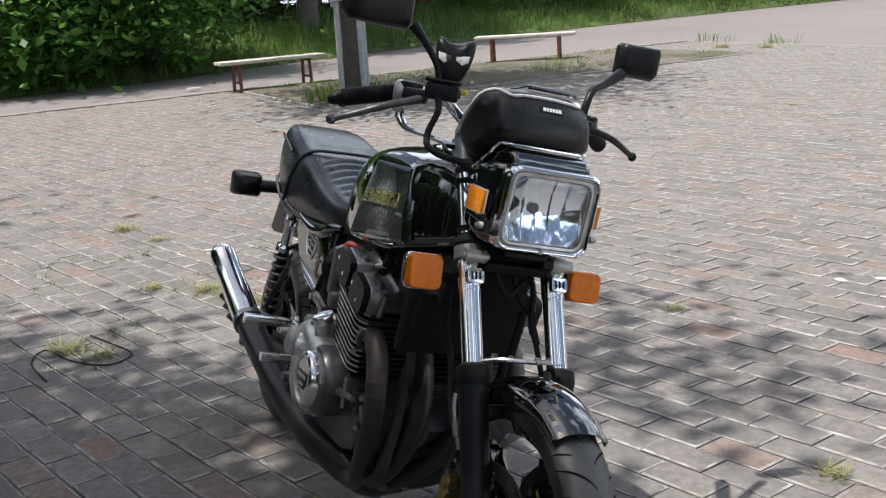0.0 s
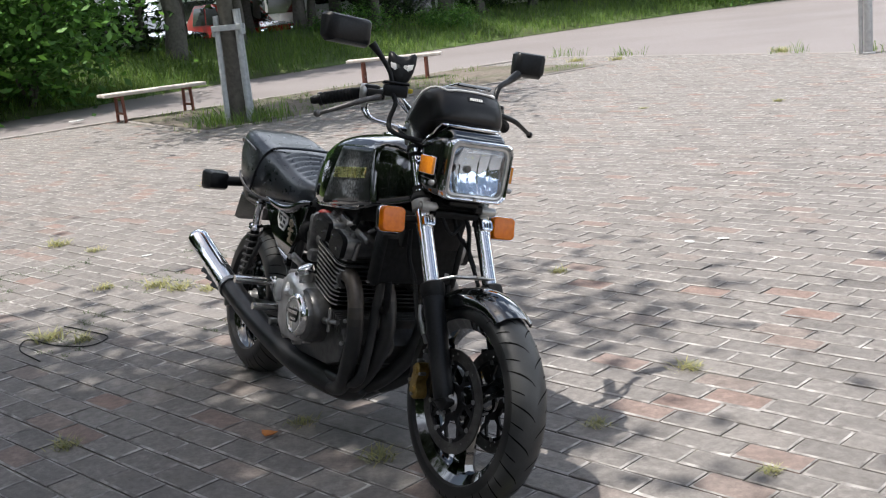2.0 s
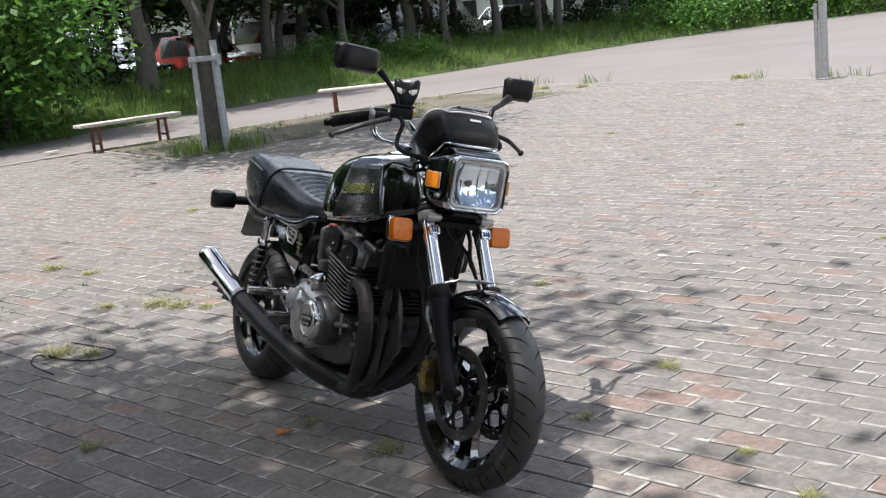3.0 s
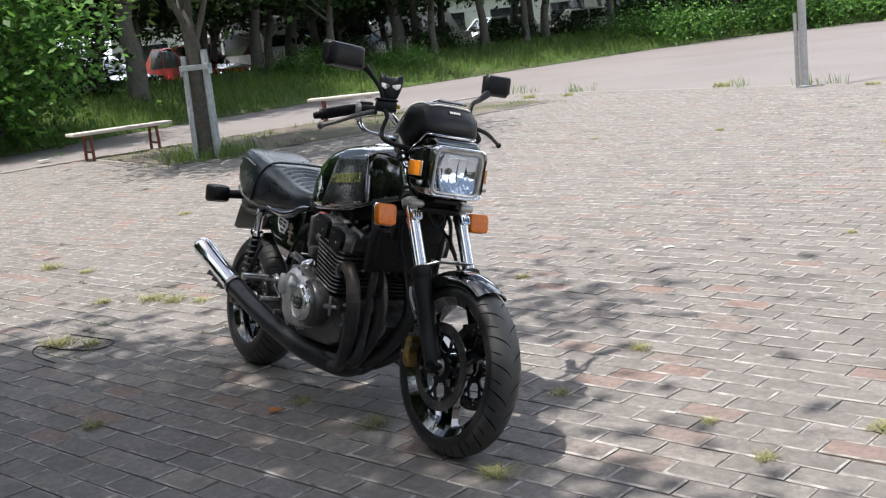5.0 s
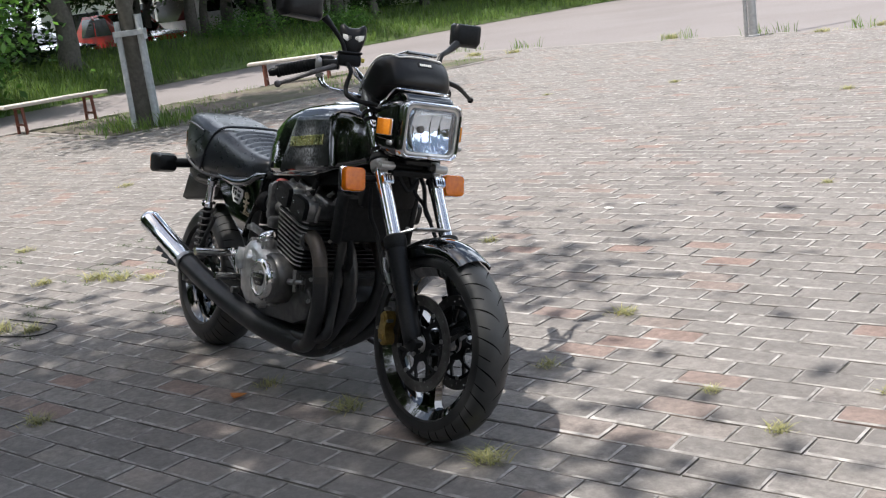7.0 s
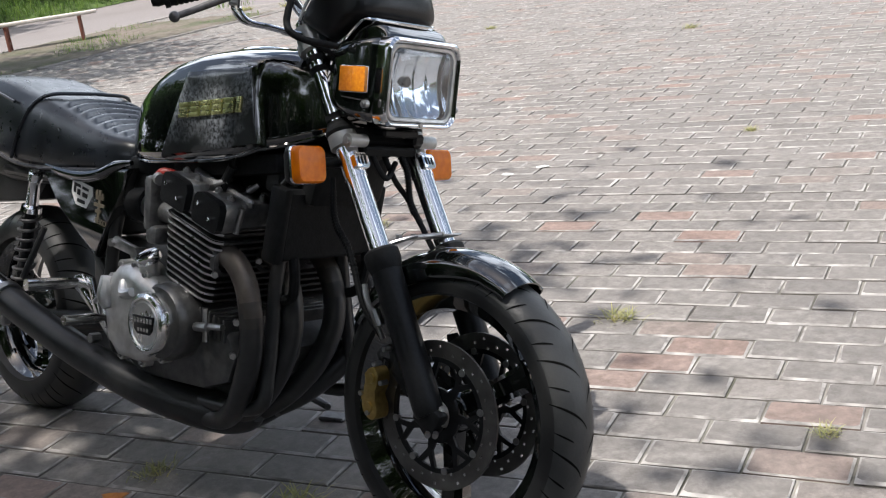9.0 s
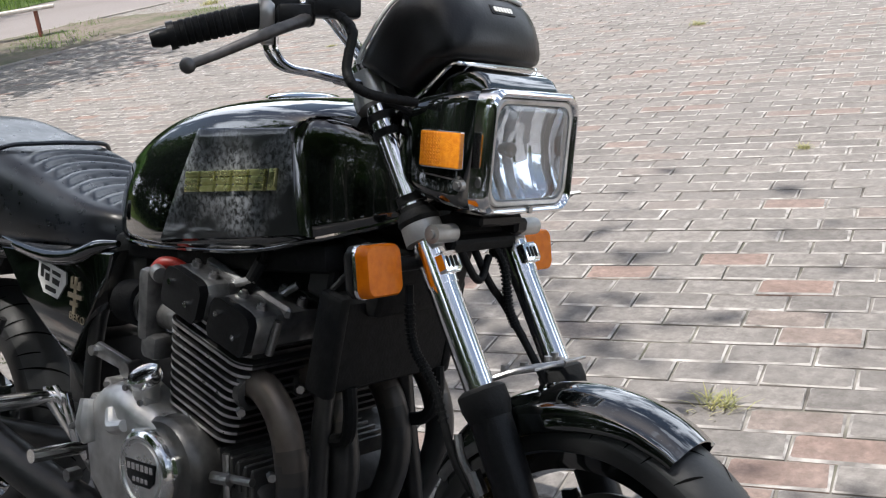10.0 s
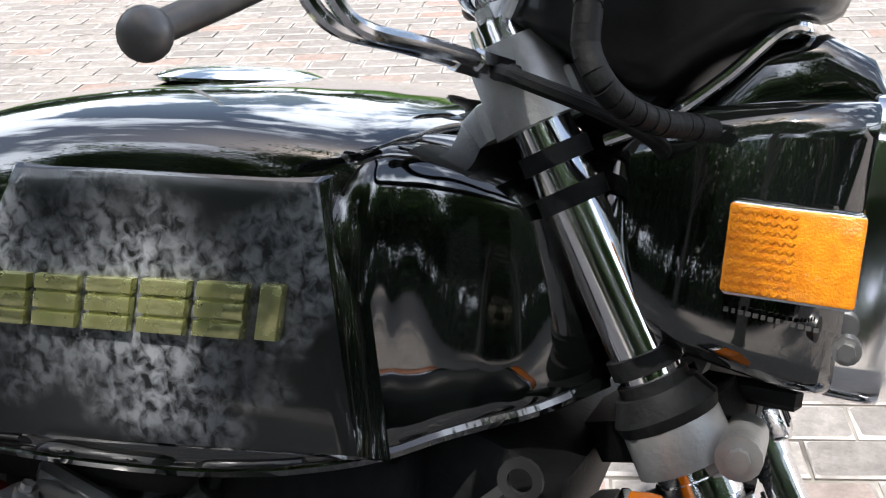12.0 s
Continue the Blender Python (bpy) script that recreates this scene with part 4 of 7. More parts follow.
for d, w, h, r in ((-0.022, 0.215, 0.168, 0.024), (-0.006, 0.215, 0.170, 0.026), (0.000, 0.214, 0.170, 0.026), (0.006, 0.211, 0.167, 0.025), (0.010, 0.203, 0.159, 0.025), (0.007, 0.195, 0.151, 0.024), (-0.001, 0.189, 0.145, 0.023), (-0.012, 0.187, 0.143, 0.02), (-0.024, 0.19, 0.14, 0.02)):
    rings.append([LM @ Vector((x, y, d)) for x, y in rounded(w, h, r, 6)])
rings.append(rings[0])
vr = [[bm.verts.new(v) for v in r] for r in rings[:-1]]
vr.append(vr[0])
for a, b in zip(vr, vr[1:]):
    for i in range(len(a)):
        bm.faces.new((a[i], a[(i + 1) % len(a)], b[(i + 1) % len(a)], b[i]))
spart("headlamp_rim", bm, CHROME, shell, "square chromed headlamp rim")
bm = bmesh.new()
skin(bm, [[LM @ Vector((x, y, d)) for x, y in rounded(w, h, r, 6)] for d, w, h, r in ((-0.010, 0.1885, 0.1445, 0.023), (0.003, 0.1885, 0.1445, 0.023), (0.005, 0.184, 0.140, 0.023), (0.004, 0.176, 0.132, 0.022), (-0.004, 0.173, 0.129, 0.021))], caps=False)
spart("lens_gasket", bm, ALLOY, shell, "grey ring round the headlamp glass")
bm = bmesh.new()
rod(bm, LM @ Vector((0, -0.078, 0.004)), LM @ Vector((0, -0.078, 0.012)), 0.005, n=10)
spart("rim_screw", bm, STEEL, shell)
# multi-facet reflector bowl
bm = bmesh.new()
W, H, NX, NY = 0.184, 0.140, 60, 36
rf_ = random.Random(4)
tilt = [rf_.uniform(-0.11, 0.11) for _ in range(6)]
last = None
for i in range(NX + 1):
    u = 2 * i / NX - 1
    col = []
    for j in range(NY + 1):
        v = 2 * j / NY - 1
        k = min(i // 10, 5)
        lx = (i - 10 * k - 5) / NX * W
        x_, y_ = u * W / 2, v * H / 2 - 0.012
        z = -0.050 + 2.6 * x_ * x_ + 4.2 * y_ * y_ + tilt[k] * lx + 0.0006 * noise.noise(Vector((u * 3 + k * 3.1, v * 3.4, 2.0)))
        col.append(bm.verts.new(LM @ Vector((u * W / 2, v * H / 2, min(z, -0.013)))))
    if last:
        for j in range(NY):
            bm.faces.new((last[j], col[j], col[j + 1], last[j + 1]))
    last = col
spart("reflector", bm, REFLECTOR, shell, "faceted silver reflector", sharp=30.0)
bm = bmesh.new()
skin(bm, [[LM @ Vector((x, y, d)) for x, y in rounded(0.182, 0.140, 0.01, 4)] for d in (-0.052, -0.0505)])
spart("reflector_back", bm, REFLECTOR, shell)
bm = bmesh.new()
skin(bm, [[LM @ Vector((x, y, d)) for x, y in rounded(w, h, 0.016, 5)] for d, w, h in ((-0.006, 0.1855, 0.1415), (-0.018, 0.184, 0.140), (-0.034, 0.180, 0.136))], caps=False)
spart("reflector_skirt", bm, REFLECTOR, shell, "silvered edge of the reflector")
bm = bmesh.new()
lathe(bm, [(0.0, 0.0), (0.008, -0.001), (0.011, -0.004), (0.011, -0.016), (0.006, -0.024)], LM @ Matrix.Translation((-0.024, 0.002, -0.010)), 18)
spart("bulb_cap", bm, HOT_PIPE, shell, "round bulb shield")
bm = bmesh.new()
rings = []
for d, k in ((-0.010, 1.0), (-0.002, 1.0), (0.004, 0.97), (0.010, 0.86), (0.0135, 0.62), (0.0150, 0.30)):
    rings.append([LM @ Vector((x * k, y * k, d)) for x, y in rounded(0.176, 0.132, 0.022, 6)])
skin(bm, rings)
lens = spart("headlamp_lens", bm, GLASS, shell, "clear convex headlamp glass", sharp=25.0)
lens.visible_shadow = False
# visor above the lamp with its bright trim
bm = bmesh.new()
rings = []
for x, w, z0, z1 in ((-0.318, 0.170, 0.915, 0.938), (-0.29, 0.196, 0.915, 0.950), (-0.262, 0.198, 0.920, 0.966), (-0.235, 0.190, 0.93, 0.994), (-0.205, 0.184, 0.94, 0.998), (-0.180, 0.178, 0.945, 0.985), (-0.170, 0.176, 0.945, 0.966)):
    rings.append([Vector((x, yy, (z0 + z1) / 2 + zz)) for yy, zz in rounded(w, z1 - z0, min(0.014, (z1 - z0) / 2.2), 4, 0.004)])
skin(bm, rings)
spart("visor", bm, BLACK_PAINT, shell, "gloss black shroud over the headlamp")
bm = bmesh.new()
tube(bm, [(-0.318, -0.098, 0.938), (-0.285, -0.104, 0.952), (-0.255, -0.100, 0.974), (-0.228, -0.094, 0.999), (-0.215, -0.080, 1.001), (-0.212, 0, 1.001), (-0.215, 0.088, 1.001), (-0.228, 0.102, 0.999), (-0.255, 0.108, 0.974), (-0.285, 0.112, 0.952)], 0.0038, 10, 6)
spart("trim", bm, CHROME, shell, "bright trim strip")
for s in (-1, 1):
    m = frame_of((-0.2135, s * 0.1285, 0.886), (1, 0, -0.07), (0, s, 0))
    bm = bmesh.new()
    prism(bm, rounded(0.066, 0.050, 0.003, 3), 0.008, m, 0.001)
    spart("reflector_frame", bm, CHROME, shell, "thin bright frame")
    bm = bmesh.new()
    prism(bm, rounded(0.067, 0.047, 0.002, 3), 0.008, m @ Matrix.Translation((0, 0, 0.002)), 0.0015)
    for k in range(13):
        for j in range(10):
            if k < 7:
                prism(bm, [(-0.0022, 0), (0, -0.0022), (0.0022, 0), (0, 0.0022)], 0.001, m @ Matrix.Translation((-0.030 + 0.0048 * k, -0.0205 + 0.00455 * j, 0.0063)))
    spart("side_reflector", bm, AMBER_DARK, shell, "rectangular amber side reflector")
    bm = bmesh.new()
    p = Vector((-0.184, s * 0.1235, 0.839))
    rod(bm, p, p + YAX * s * 0.010, 0.0075, n=14)
    rod(bm, p + YAX * s * 0.010, p + YAX * s * 0.014, 0.0048, n=6)
    spart("shell_bolt", bm, STEEL, shell, "bright hexagon bolt")
bm = bmesh.new()
for k in range(16):
    wv = random.uniform(0.0012, 0.0030)
    prism(bm, rounded(wv, 0.0024, 0.0004, 2), 0.0008, frame_of((-0.245 + 0.0038 * k, -0.1275, 0.8545 - 0.0006 * k), (1, 0, -0.05), (0, -1, 0)))
spart("mould_mark", bm, LEVER, shell, "tiny moulded marks", sharp=0)
bm = bmesh.new()
rbox(bm, (0.060, 0.10, 0.016), pose(-0.235, 0.0, 0.789, 0, 5, 0), 0.004, 1)
rbox(bm, (0.035, 0.03, 0.022), pose(-0.225, 0.055, 0.778, 0, 8, 0), 0.005, 1)
spart("lamp_bracket", bm, PLASTIC, bike, "black headlamp bracket")

# front and rear turn signals
for x, s, yy, zz, w, h in ((-0.281, -1, 0.185, 0.724, 0.078, 0.073), (-0.292, 1, 0.197, 0.726, 0.078, 0.068)):
    m = frame_of((x, s * yy, zz), (0.04 * s, 1, 0), (1, -0.04 * s, 0.10))
    bm = bmesh.new()
    rings = [[m @ Vector((a * k, b_ * k, d)) for a, b_ in rounded(w, h, 0.014, 5)] for d, k in ((-0.030, 0.55), (-0.026, 0.80), (-0.016, 0.98), (-0.006, 1.0))]
    skin(bm, rings)
    tube(bm, [(x - 0.012, s * yy, zz + 0.004), (x - 0.006, s * (yy - 0.05), zz + 0.004), (x + 0.003, s * 0.100, zz + 0.006)], 0.011, 12, 3)
    ind = spart("turn_signal", bm, PLASTIC, bike, "front turn signal, amber lens in a black housing")
    bm = bmesh.new()
    skin(bm, [[m @ Vector((a * k, b_ * k, d)) for a, b_ in rounded(w, h, 0.014, 5)] for d, k in ((-0.0045, 1.01), (-0.001, 1.01), (0.0005, 0.985))])
    spart("signal_rim", bm, CHROME, ind, "thin bright rim")
    bm = bmesh.new()
    skin(bm, [[m @ Vector((a * k, b_ * k, d)) for a, b_ in rounded(w * 0.985, h * 0.98, 0.014, 5)] for d, k in ((-0.004, 1.0), (0.010, 0.985), (0.016, 0.955), (0.0185, 0.90), (0.019, 0.5))])
    spart("lens", bm, AMBER, ind, "moulded amber lens")
for s in (-1, 1):
    bm = bmesh.new()
    rings = []
    for d, w, h in ((0.050, 0.040, 0.030), (0.040, 0.070, 0.058), (0.015, 0.084, 0.070), (-0.030, 0.088, 0.076), (-0.042, 0.084, 0.072)):
        rings.append([Vector((-1.685 + d, s * 0.213 + a, 0.737 + b_)) for a, b_ in rounded(w, h, 0.012, 4)])
    skin(bm, rings)
    rod(bm, (-1.66, s * 0.20, 0.737), (-1.65, s * 0.09, 0.742), 0.019, n=12)
    ind = part("rear_turn_signal", bm, PLASTIC, bike, "black rear turn signal on a short stem")
    bm = bmesh.new()
    skin(bm, [[Vector((-1.727 - d, s * 0.213 + a * k, 0.737 + b_ * k)) for a, b_ in rounded(0.082, 0.070, 0.012, 4)] for d, k in ((0, 1.0), (0.008, 0.97), (0.012, 0.85))])
    part("lens", bm, AMBER, ind, "amber lens")

# fuel tank
TK = [(-0.980, 0.055, 0.752, 0.766, 0.782), (-0.970, 0.092, 0.738, 0.780, 0.806), (-0.945, 0.124, 0.729, 0.805, 0.842), (-0.900, 0.146, 0.724, 0.838, 0.882), (-0.83, 0.162, 0.722, 0.872, 0.922), (-0.745, 0.172, 0.724, 0.902, 0.950), (-0.65, 0.177, 0.727, 0.920, 0.963), (-0.56, 0.177, 0.732, 0.926, 0.966),
      (-0.50, 0.176, 0.740, 0.924, 0.964), (-0.462, 0.174, 0.748, 0.920, 0.960), (-0.436, 0.168, 0.754, 0.916, 0.956), (-0.420, 0.152, 0.757, 0.913, 0.953), (-0.402, 0.133, 0.762, 0.908, 0.946), (-0.380, 0.117, 0.768, 0.900, 0.936), (-0.350, 0.099, 0.776, 0.886, 0.920), (-0.316, 0.068, 0.790, 0.862, 0.893)]


def tank_ring(x, w, zb, zs, zt, grow=0.0):
    """Half outline of the tank at x, bottom to top, mirrored."""
    zm = zb + (zs - zb) * 0.42
    half = [(0, zb + 0.006), (w * 0.60, zb + 0.002), (w * 0.90, zb), (w * 0.985, zb + 0.012), (w * 1.0, zb + (zm - zb) * 0.5), (w * 1.0, zm), (w * 0.985, zm + (zs - zm) * 0.55), (w * 0.955, zs - 0.010), (w * 0.90, zs + (zt - zs) * 0.33), (w * 0.78, zs + (zt - zs) * 0.64), (w * 0.55, zs + (zt - zs) * 0.87), (w * 0.28, zs + (zt - zs) * 0.965), (0, zt)]
    line = catmull([(x, -y - (grow if 0.2 < y / max(w, 1e-6) else 0), z) for y, z in half], 3)
    return line + [Vector((p.x, -p.y, p.z)) for p in line[-2:0:-1]]


bm = bmesh.new()
tk = catmull([(t[0], t[1], 0) for t in TK], 12)
tk2 = catmull([(t[2], t[3], t[4]) for t in TK], 12)
rings = [tank_ring(p.x, p.y, q.x, q.y, q.z) for p, q in zip(tk, tk2)]
skin(bm, rings)
tank = part("fuel_tank", bm, BLACK_PAINT, bike, "gloss black fuel tank", sharp=60.0)


def tank_side(x, z):
    """How far out the tank's side lies at (x, z)."""
    best = min(range(len(rings)), key=lambda i: abs(rings[i][0].x - x))
    r = [v for v in rings[best] if v.y <= 0]
    r.sort(key=lambda v: v.z)
    zs_, ys_ = [v.z for v in r if v.z > r[0].z + 0.004], [v.y for v in r if v.z > r[0].z + 0.004]
    return float(np.interp(z, zs_, ys_))


for s in (-1, 1):
    # raised flat side panel
    bm = bmesh.new()
    NXX, NZZ = 26, 14
    def panel_pt(u, v, out):
        xb = -0.755 + (-0.428 + 0.755) * u
        xt = -0.664 + (-0.456 + 0.664) * u
        zb_ = 0.739 + 0.027 * u
        zt_ = 0.914 + 0.002 * u
        x = xb + (xt - xb) * v
        z = zb_ + (zt_ - zb_) * v
        yflat = -0.1800 + 0.010 * v * v + 0.002 * u * u
        return Vector((x, s * abs(min(yflat, tank_side(x, z) - 0.0015)) + s * out, z))
    gridp = [[bm.verts.new(panel_pt(i / NXX, j / NZZ, 0.0)) for j in range(NZZ + 1)] for i in range(NXX + 1)]
    for i in range(NXX):
        for j in range(NZZ):
            bm.faces.new((gridp[i][j], gridp[i + 1][j], gridp[i + 1][j + 1], gridp[i][j + 1]))
    border = [gridp[i][0] for i in range(NXX + 1)] + [gridp[NXX][j] for j in range(1, NZZ + 1)] + [gridp[i][NZZ] for i in range(NXX - 1, -1, -1)] + [gridp[0][j] for j in range(NZZ - 1, 0, -1)]
    inn = []
    cen = Vector((-0.59, 0, 0.83))
    for v in border:
        d = (v.co - cen)
        d.y = 0
        q = v.co + d.normalized() * 0.015
        inn.append(bm.verts.new((q.x, q.y - s * 0.014, q.z)))
    for i in range(len(border)):
        bm.faces.new((border[i], border[(i + 1) % len(border)], inn[(i + 1) % len(inn)], inn[i])).material_index = 1
    part("tank_side_panel", bm, [TANK_PANEL, BLACK_PAINT], tank, "flat black tank side with a mottled leaf and sky reflection painted in", sharp=50.0)
    # maker's badge as six plain raised shapes
    for k in range(6):
        bm = bmesh.new()
        wv = 0.0325 if k < 5 else 0.014
        cx = -0.667 + 0.0385 * k - (0.006 if k == 5 else 0)
        zc = 0.8345 + 0.0018 * k
        m = frame_of((s * 0 + cx, s * 0.1805, zc), (1, 0, 0.03), (0, s, 0.03))
        hh, slant, w2 = 0.032, 0.003, wv / 2
        bars = ((-hh / 2, -hh / 2 + 0.0090), (-0.0048, 0.0048), (hh / 2 - 0.0090, hh / 2)) if k < 5 else ((-hh / 2, hh / 2),)
        cols_ = ((-w2, w2),)
        for z0, z1 in bars:
            for x0, x1 in cols_:
                shape = [(x0 + slant * z0 / 0.0165, z0), (x1 + slant * z0 / 0.0165, z0), (x1 + slant * z1 / 0.0165, z1), (x0 + slant * z1 / 0.0165, z1)]
                if s > 0:
                    shape = [(-x_, y_) for x_, y_ in shape]
                prism(bm, shape, 0.007, m, 0.0016)
        rbox(bm, (wv * 0.92, hh * 0.5, 0.003), m @ Matrix.Translation((0, 0, -0.001)), 0.0)
        part("badge_block", bm, BADGE, tank, "pale gold raised badge block" if k == 0 else "")
# filler cap
bm = bmesh.new()
lathe(bm, [(0.0, 0.0), (0.056, 0.0), (0.063, 0.002), (0.063, 0.0045), (0.052, 0.009), (0.030, 0.012), (0.0, 0.013)], pose(-0.608, 0, 0.962, 0, 1, 0), 36)
part("filler_cap", bm, CHROME, tank, "low chromed filler cap")
# seam flange below the tank
bm = bmesh.new()
for s in (-1, 1):
    tube(bm, [(t[0], s * (t[1] * 0.93), t[2] + 0.002) for t in TK[2:]], 0.005, 8, 3)
part("tank_seam", bm, BLACK_PAINT, tank, "black welded seam along the tank's foot")
for s in (-1, 1):
    bm = bmesh.new()
    prism(bm, [(-0.955, 0.728), (-0.86, 0.722), (-0.80, 0.718), (-0.80, 0.700), (-0.90, 0.694), (-0.965, 0.705)], 0.03, frame_of((0, s * 0.10, 0), (1, 0, 0), (0, -1, 0)), 0.004)
    part("seat_hinge_cover", bm, PLASTIC, tank)

# seat: rider's dip, raised step, piping and ribs
ST = [(-0.945, 0.060, 0.712, 0.745), (-0.975, 0.100, 0.702, 0.765), (-1.01, 0.122, 0.698, 0.777), (-1.08, 0.136, 0.696, 0.793), (-1.16, 0.143, 0.695, 0.816), (-1.24, 0.147, 0.695, 0.845), (-1.31, 0.149, 0.696, 0.868), (-1.36, 0.150, 0.698, 0.882), (-1.40, 0.150, 0.700, 0.892), (-1.46, 0.148, 0.707, 0.906), (-1.53, 0.142, 0.720, 0.925), (-1.60, 0.134, 0.738, 0.939), (-1.68, 0.120, 0.763, 0.944), (-1.735, 0.10, 0.775, 0.925), (-1.77, 0.075, 0.785, 0.89), (-1.785, 0.05, 0.80, 0.86)]


def seat_ring(x, w, zb, zt, rib=0.0):
    h = zt - zb
    half = [(0, zb), (w * 0.80, zb), (w * 0.95, zb + 0.006), (w, zb + h * 0.25), (w * 1.0, zb + h * 0.5), (w * 0.95, zb + h * 0.76), (w * 0.86, zb + h * 0.91), (w * 0.70, zb + h * 0.985), (w * 0.45, zt), (w * 0.2, zt), (0, zt)]
    line = catmull([(x, -y, z) for y, z in half], 6)
    if rib:
        for p in line:
            f = 1 - (abs(p.y) / (w * 0.74)) ** 3
            if f > 0 and p.z > zb + h * 0.5:
                q = x - 0.55 * p.y * p.y / w
                g = max(0.0, min(1.0, (q + 1.335) / 0.02, (-1.0 - q) / 0.02))
                p.z += g * min(1.0, f * 3) * (0.011 * abs(math.sin((q + 1.06) / 0.040 * math.pi)) ** 0.5 - 0.006)
    return line + [Vector((p.x, -p.y, p.z)) for p in line[-2:0:-1]]


bm = bmesh.new()
s1 = catmull([(t[0], t[1], 0) for t in ST], 14)
s2 = catmull([(t[2], t[3], 0) for t in ST], 14)
rings_s = []
for p, q in zip(s1, s2):
    rings_s.append(seat_ring(p.x, p.y, q.x, q.y, 1.0))
skin(bm, rings_s)
seat = part("seat", bm, VINYL, bike, "black vinyl stepped dual seat with ribbed top", sharp=60.0)


bm = bmesh.new()
half_strap = [(-1.485, -0.149, 0.722), (-1.445, -0.151, 0.78), (-1.405, -0.147, 0.832), (-1.37, -0.134, 0.868), (-1.345, -0.105, 0.884), (-1.338, -0.05, 0.887)]
tube(bm, half_strap + [(-1.337, 0, 0.888)] + [(x, -y, z) for x, y, z in half_strap[::-1]], 0.0048, 8, 5)
part("piping", bm, VINYL, seat, "raised black piping")
for s in (-1, 1):
    bm = bmesh.new()
    tube(bm, [(t[0], s * t[1] * 1.003, t[3] - (t[3] - t[2]) * 0.20) for t in ST[9:-2]], 0.0038, 8, 3)
    part("edge_piping", bm, VINYL, seat, "raised black edge piping")
    bm = bmesh.new()
    tube(bm, [(t[0], s * (t[1] + 0.002), t[2] + 0.003) for t in ST[3:-2]], 0.005, 8, 3)
    part("seat_rail_trim", bm, LEVER, seat, "thin bright strip under the seat")

# tail
bm = bmesh.new()
rings = []
for x, w, z0, z1 in ((-1.30, 0.09, 0.655, 0.688), (-1.42, 0.110, 0.655, 0.695), (-1.56, 0.108, 0.660, 0.712), (-1.66, 0.098, 0.670, 0.735), (-1.73, 0.085, 0.69, 0.77), (-1.775, 0.07, 0.70, 0.80)):
    rings.append([Vector((x, a, (z0 + z1) / 2 + b_)) for a, b_ in rounded(2 * w, z1 - z0, 0.014, 4)])
skin(bm, rings)
part("tail_cowl", bm, PLASTIC, bike, "black tail tray under the seat")
bm = bmesh.new()
skin(bm, [[Vector((x, a, 0.838 + b_)) for a, b_ in rounded(2 * w, h, 0.02, 4)] for x, w, h in ((-1.745, 0.085, 0.095), (-1.79, 0.083, 0.093), (-1.805, 0.075, 0.085))])
part("tail_lamp", bm, RED_LENS, bike, "dark red tail lamp behind the seat")
bm = bmesh.new()
prism(bm, [(-1.40, 0.66), (-1.60, 0.665), (-1.72, 0.70), (-1.78, 0.60), (-1.74, 0.592), (-1.45, 0.615)], 0.19, frame_of((0, 0, 0), (1, 0, 0), (0, -1, 0)), 0.006)
part("rear_mudguard", bm, PLASTIC, bike, "black plastic rear mudguard")

# frame, side panels, swing arm
bm = bmesh.new()
for s in (-1, 1):
    tube(bm, [(-0.40, s * 0.03, 0.80), (-0.455, s * 0.06, 0.66), (-0.475, s * 0.09, 0.50), (-0.475, s * 0.115, 0.30), (-0.50, s * 0.135, 0.215), (-0.75, s * 0.14, 0.21), (-0.98, s * 0.14, 0.25), (-1.05, s * 0.13, 0.40), (-1.02, s * 0.12, 0.60), (-0.98, s * 0.08, 0.70)], 0.0155, 12, 6)
    tube(bm, [(-0.40, s * 0.03, 0.86), (-0.6, s * 0.05, 0.76), (-0.95, s * 0.09, 0.695), (-1.3, s * 0.105, 0.675), (-1.6, s * 0.10, 0.69)], 0.014, 10, 6)
    tube(bm, [(-1.04, s * 0.13, 0.42), (-1.18, s * 0.12, 0.56), (-1.34, s * 0.11, 0.675)], 0.012, 10, 5)
    rbox(bm, (0.05, 0.03, 0.07), pose(-0.455, s * 0.10, 0.70, 0, 15, 0), 0.006, 1)
rod(bm, (-0.385, 0, 0.77), (-0.46, 0, 0.92), 0.034, n=18)
rbox(bm, (0.16, 0.11, 0.14), pose(-0.46, 0, 0.745, 0, 10, 0), 0.02, 2)
part("main_frame", bm, EXHAUST, bike, "black tubular steel frame")
bm = bmesh.new()
tube(bm, [(-0.36, -0.115, 0.735), (-0.40, -0.12, 0.70), (-0.432, -0.125, 0.67)], 0.005, 8, 4)
lathe(bm, [(0.008, -0.002), (0.014, -0.002), (0.014, 0.002), (0.008, 0.002)], frame_of((-0.352, -0.118, 0.742), XAX, YAX), 16, True)
part("cable_guide", bm, EXHAUST, bike, "black wire cable guide")
bm = bmesh.new()
for s in (-1, 1):
    tube(bm, [(-1.02, s * 0.10, 0.335), (-1.2, s * 0.12, 0.322), (-1.58, s * 0.115, 0.292)], 0.024, 14, 4)
    rbox(bm, (0.09, 0.02, 0.06), pose(-1.59, s * 0.118, 0.292), 0.008, 2)
rod(bm, (-1.03, -0.11, 0.335), (-1.03, 0.11, 0.335), 0.026, n=16)
part("swing_arm", bm, PLASTIC, bike, "black swing arm")
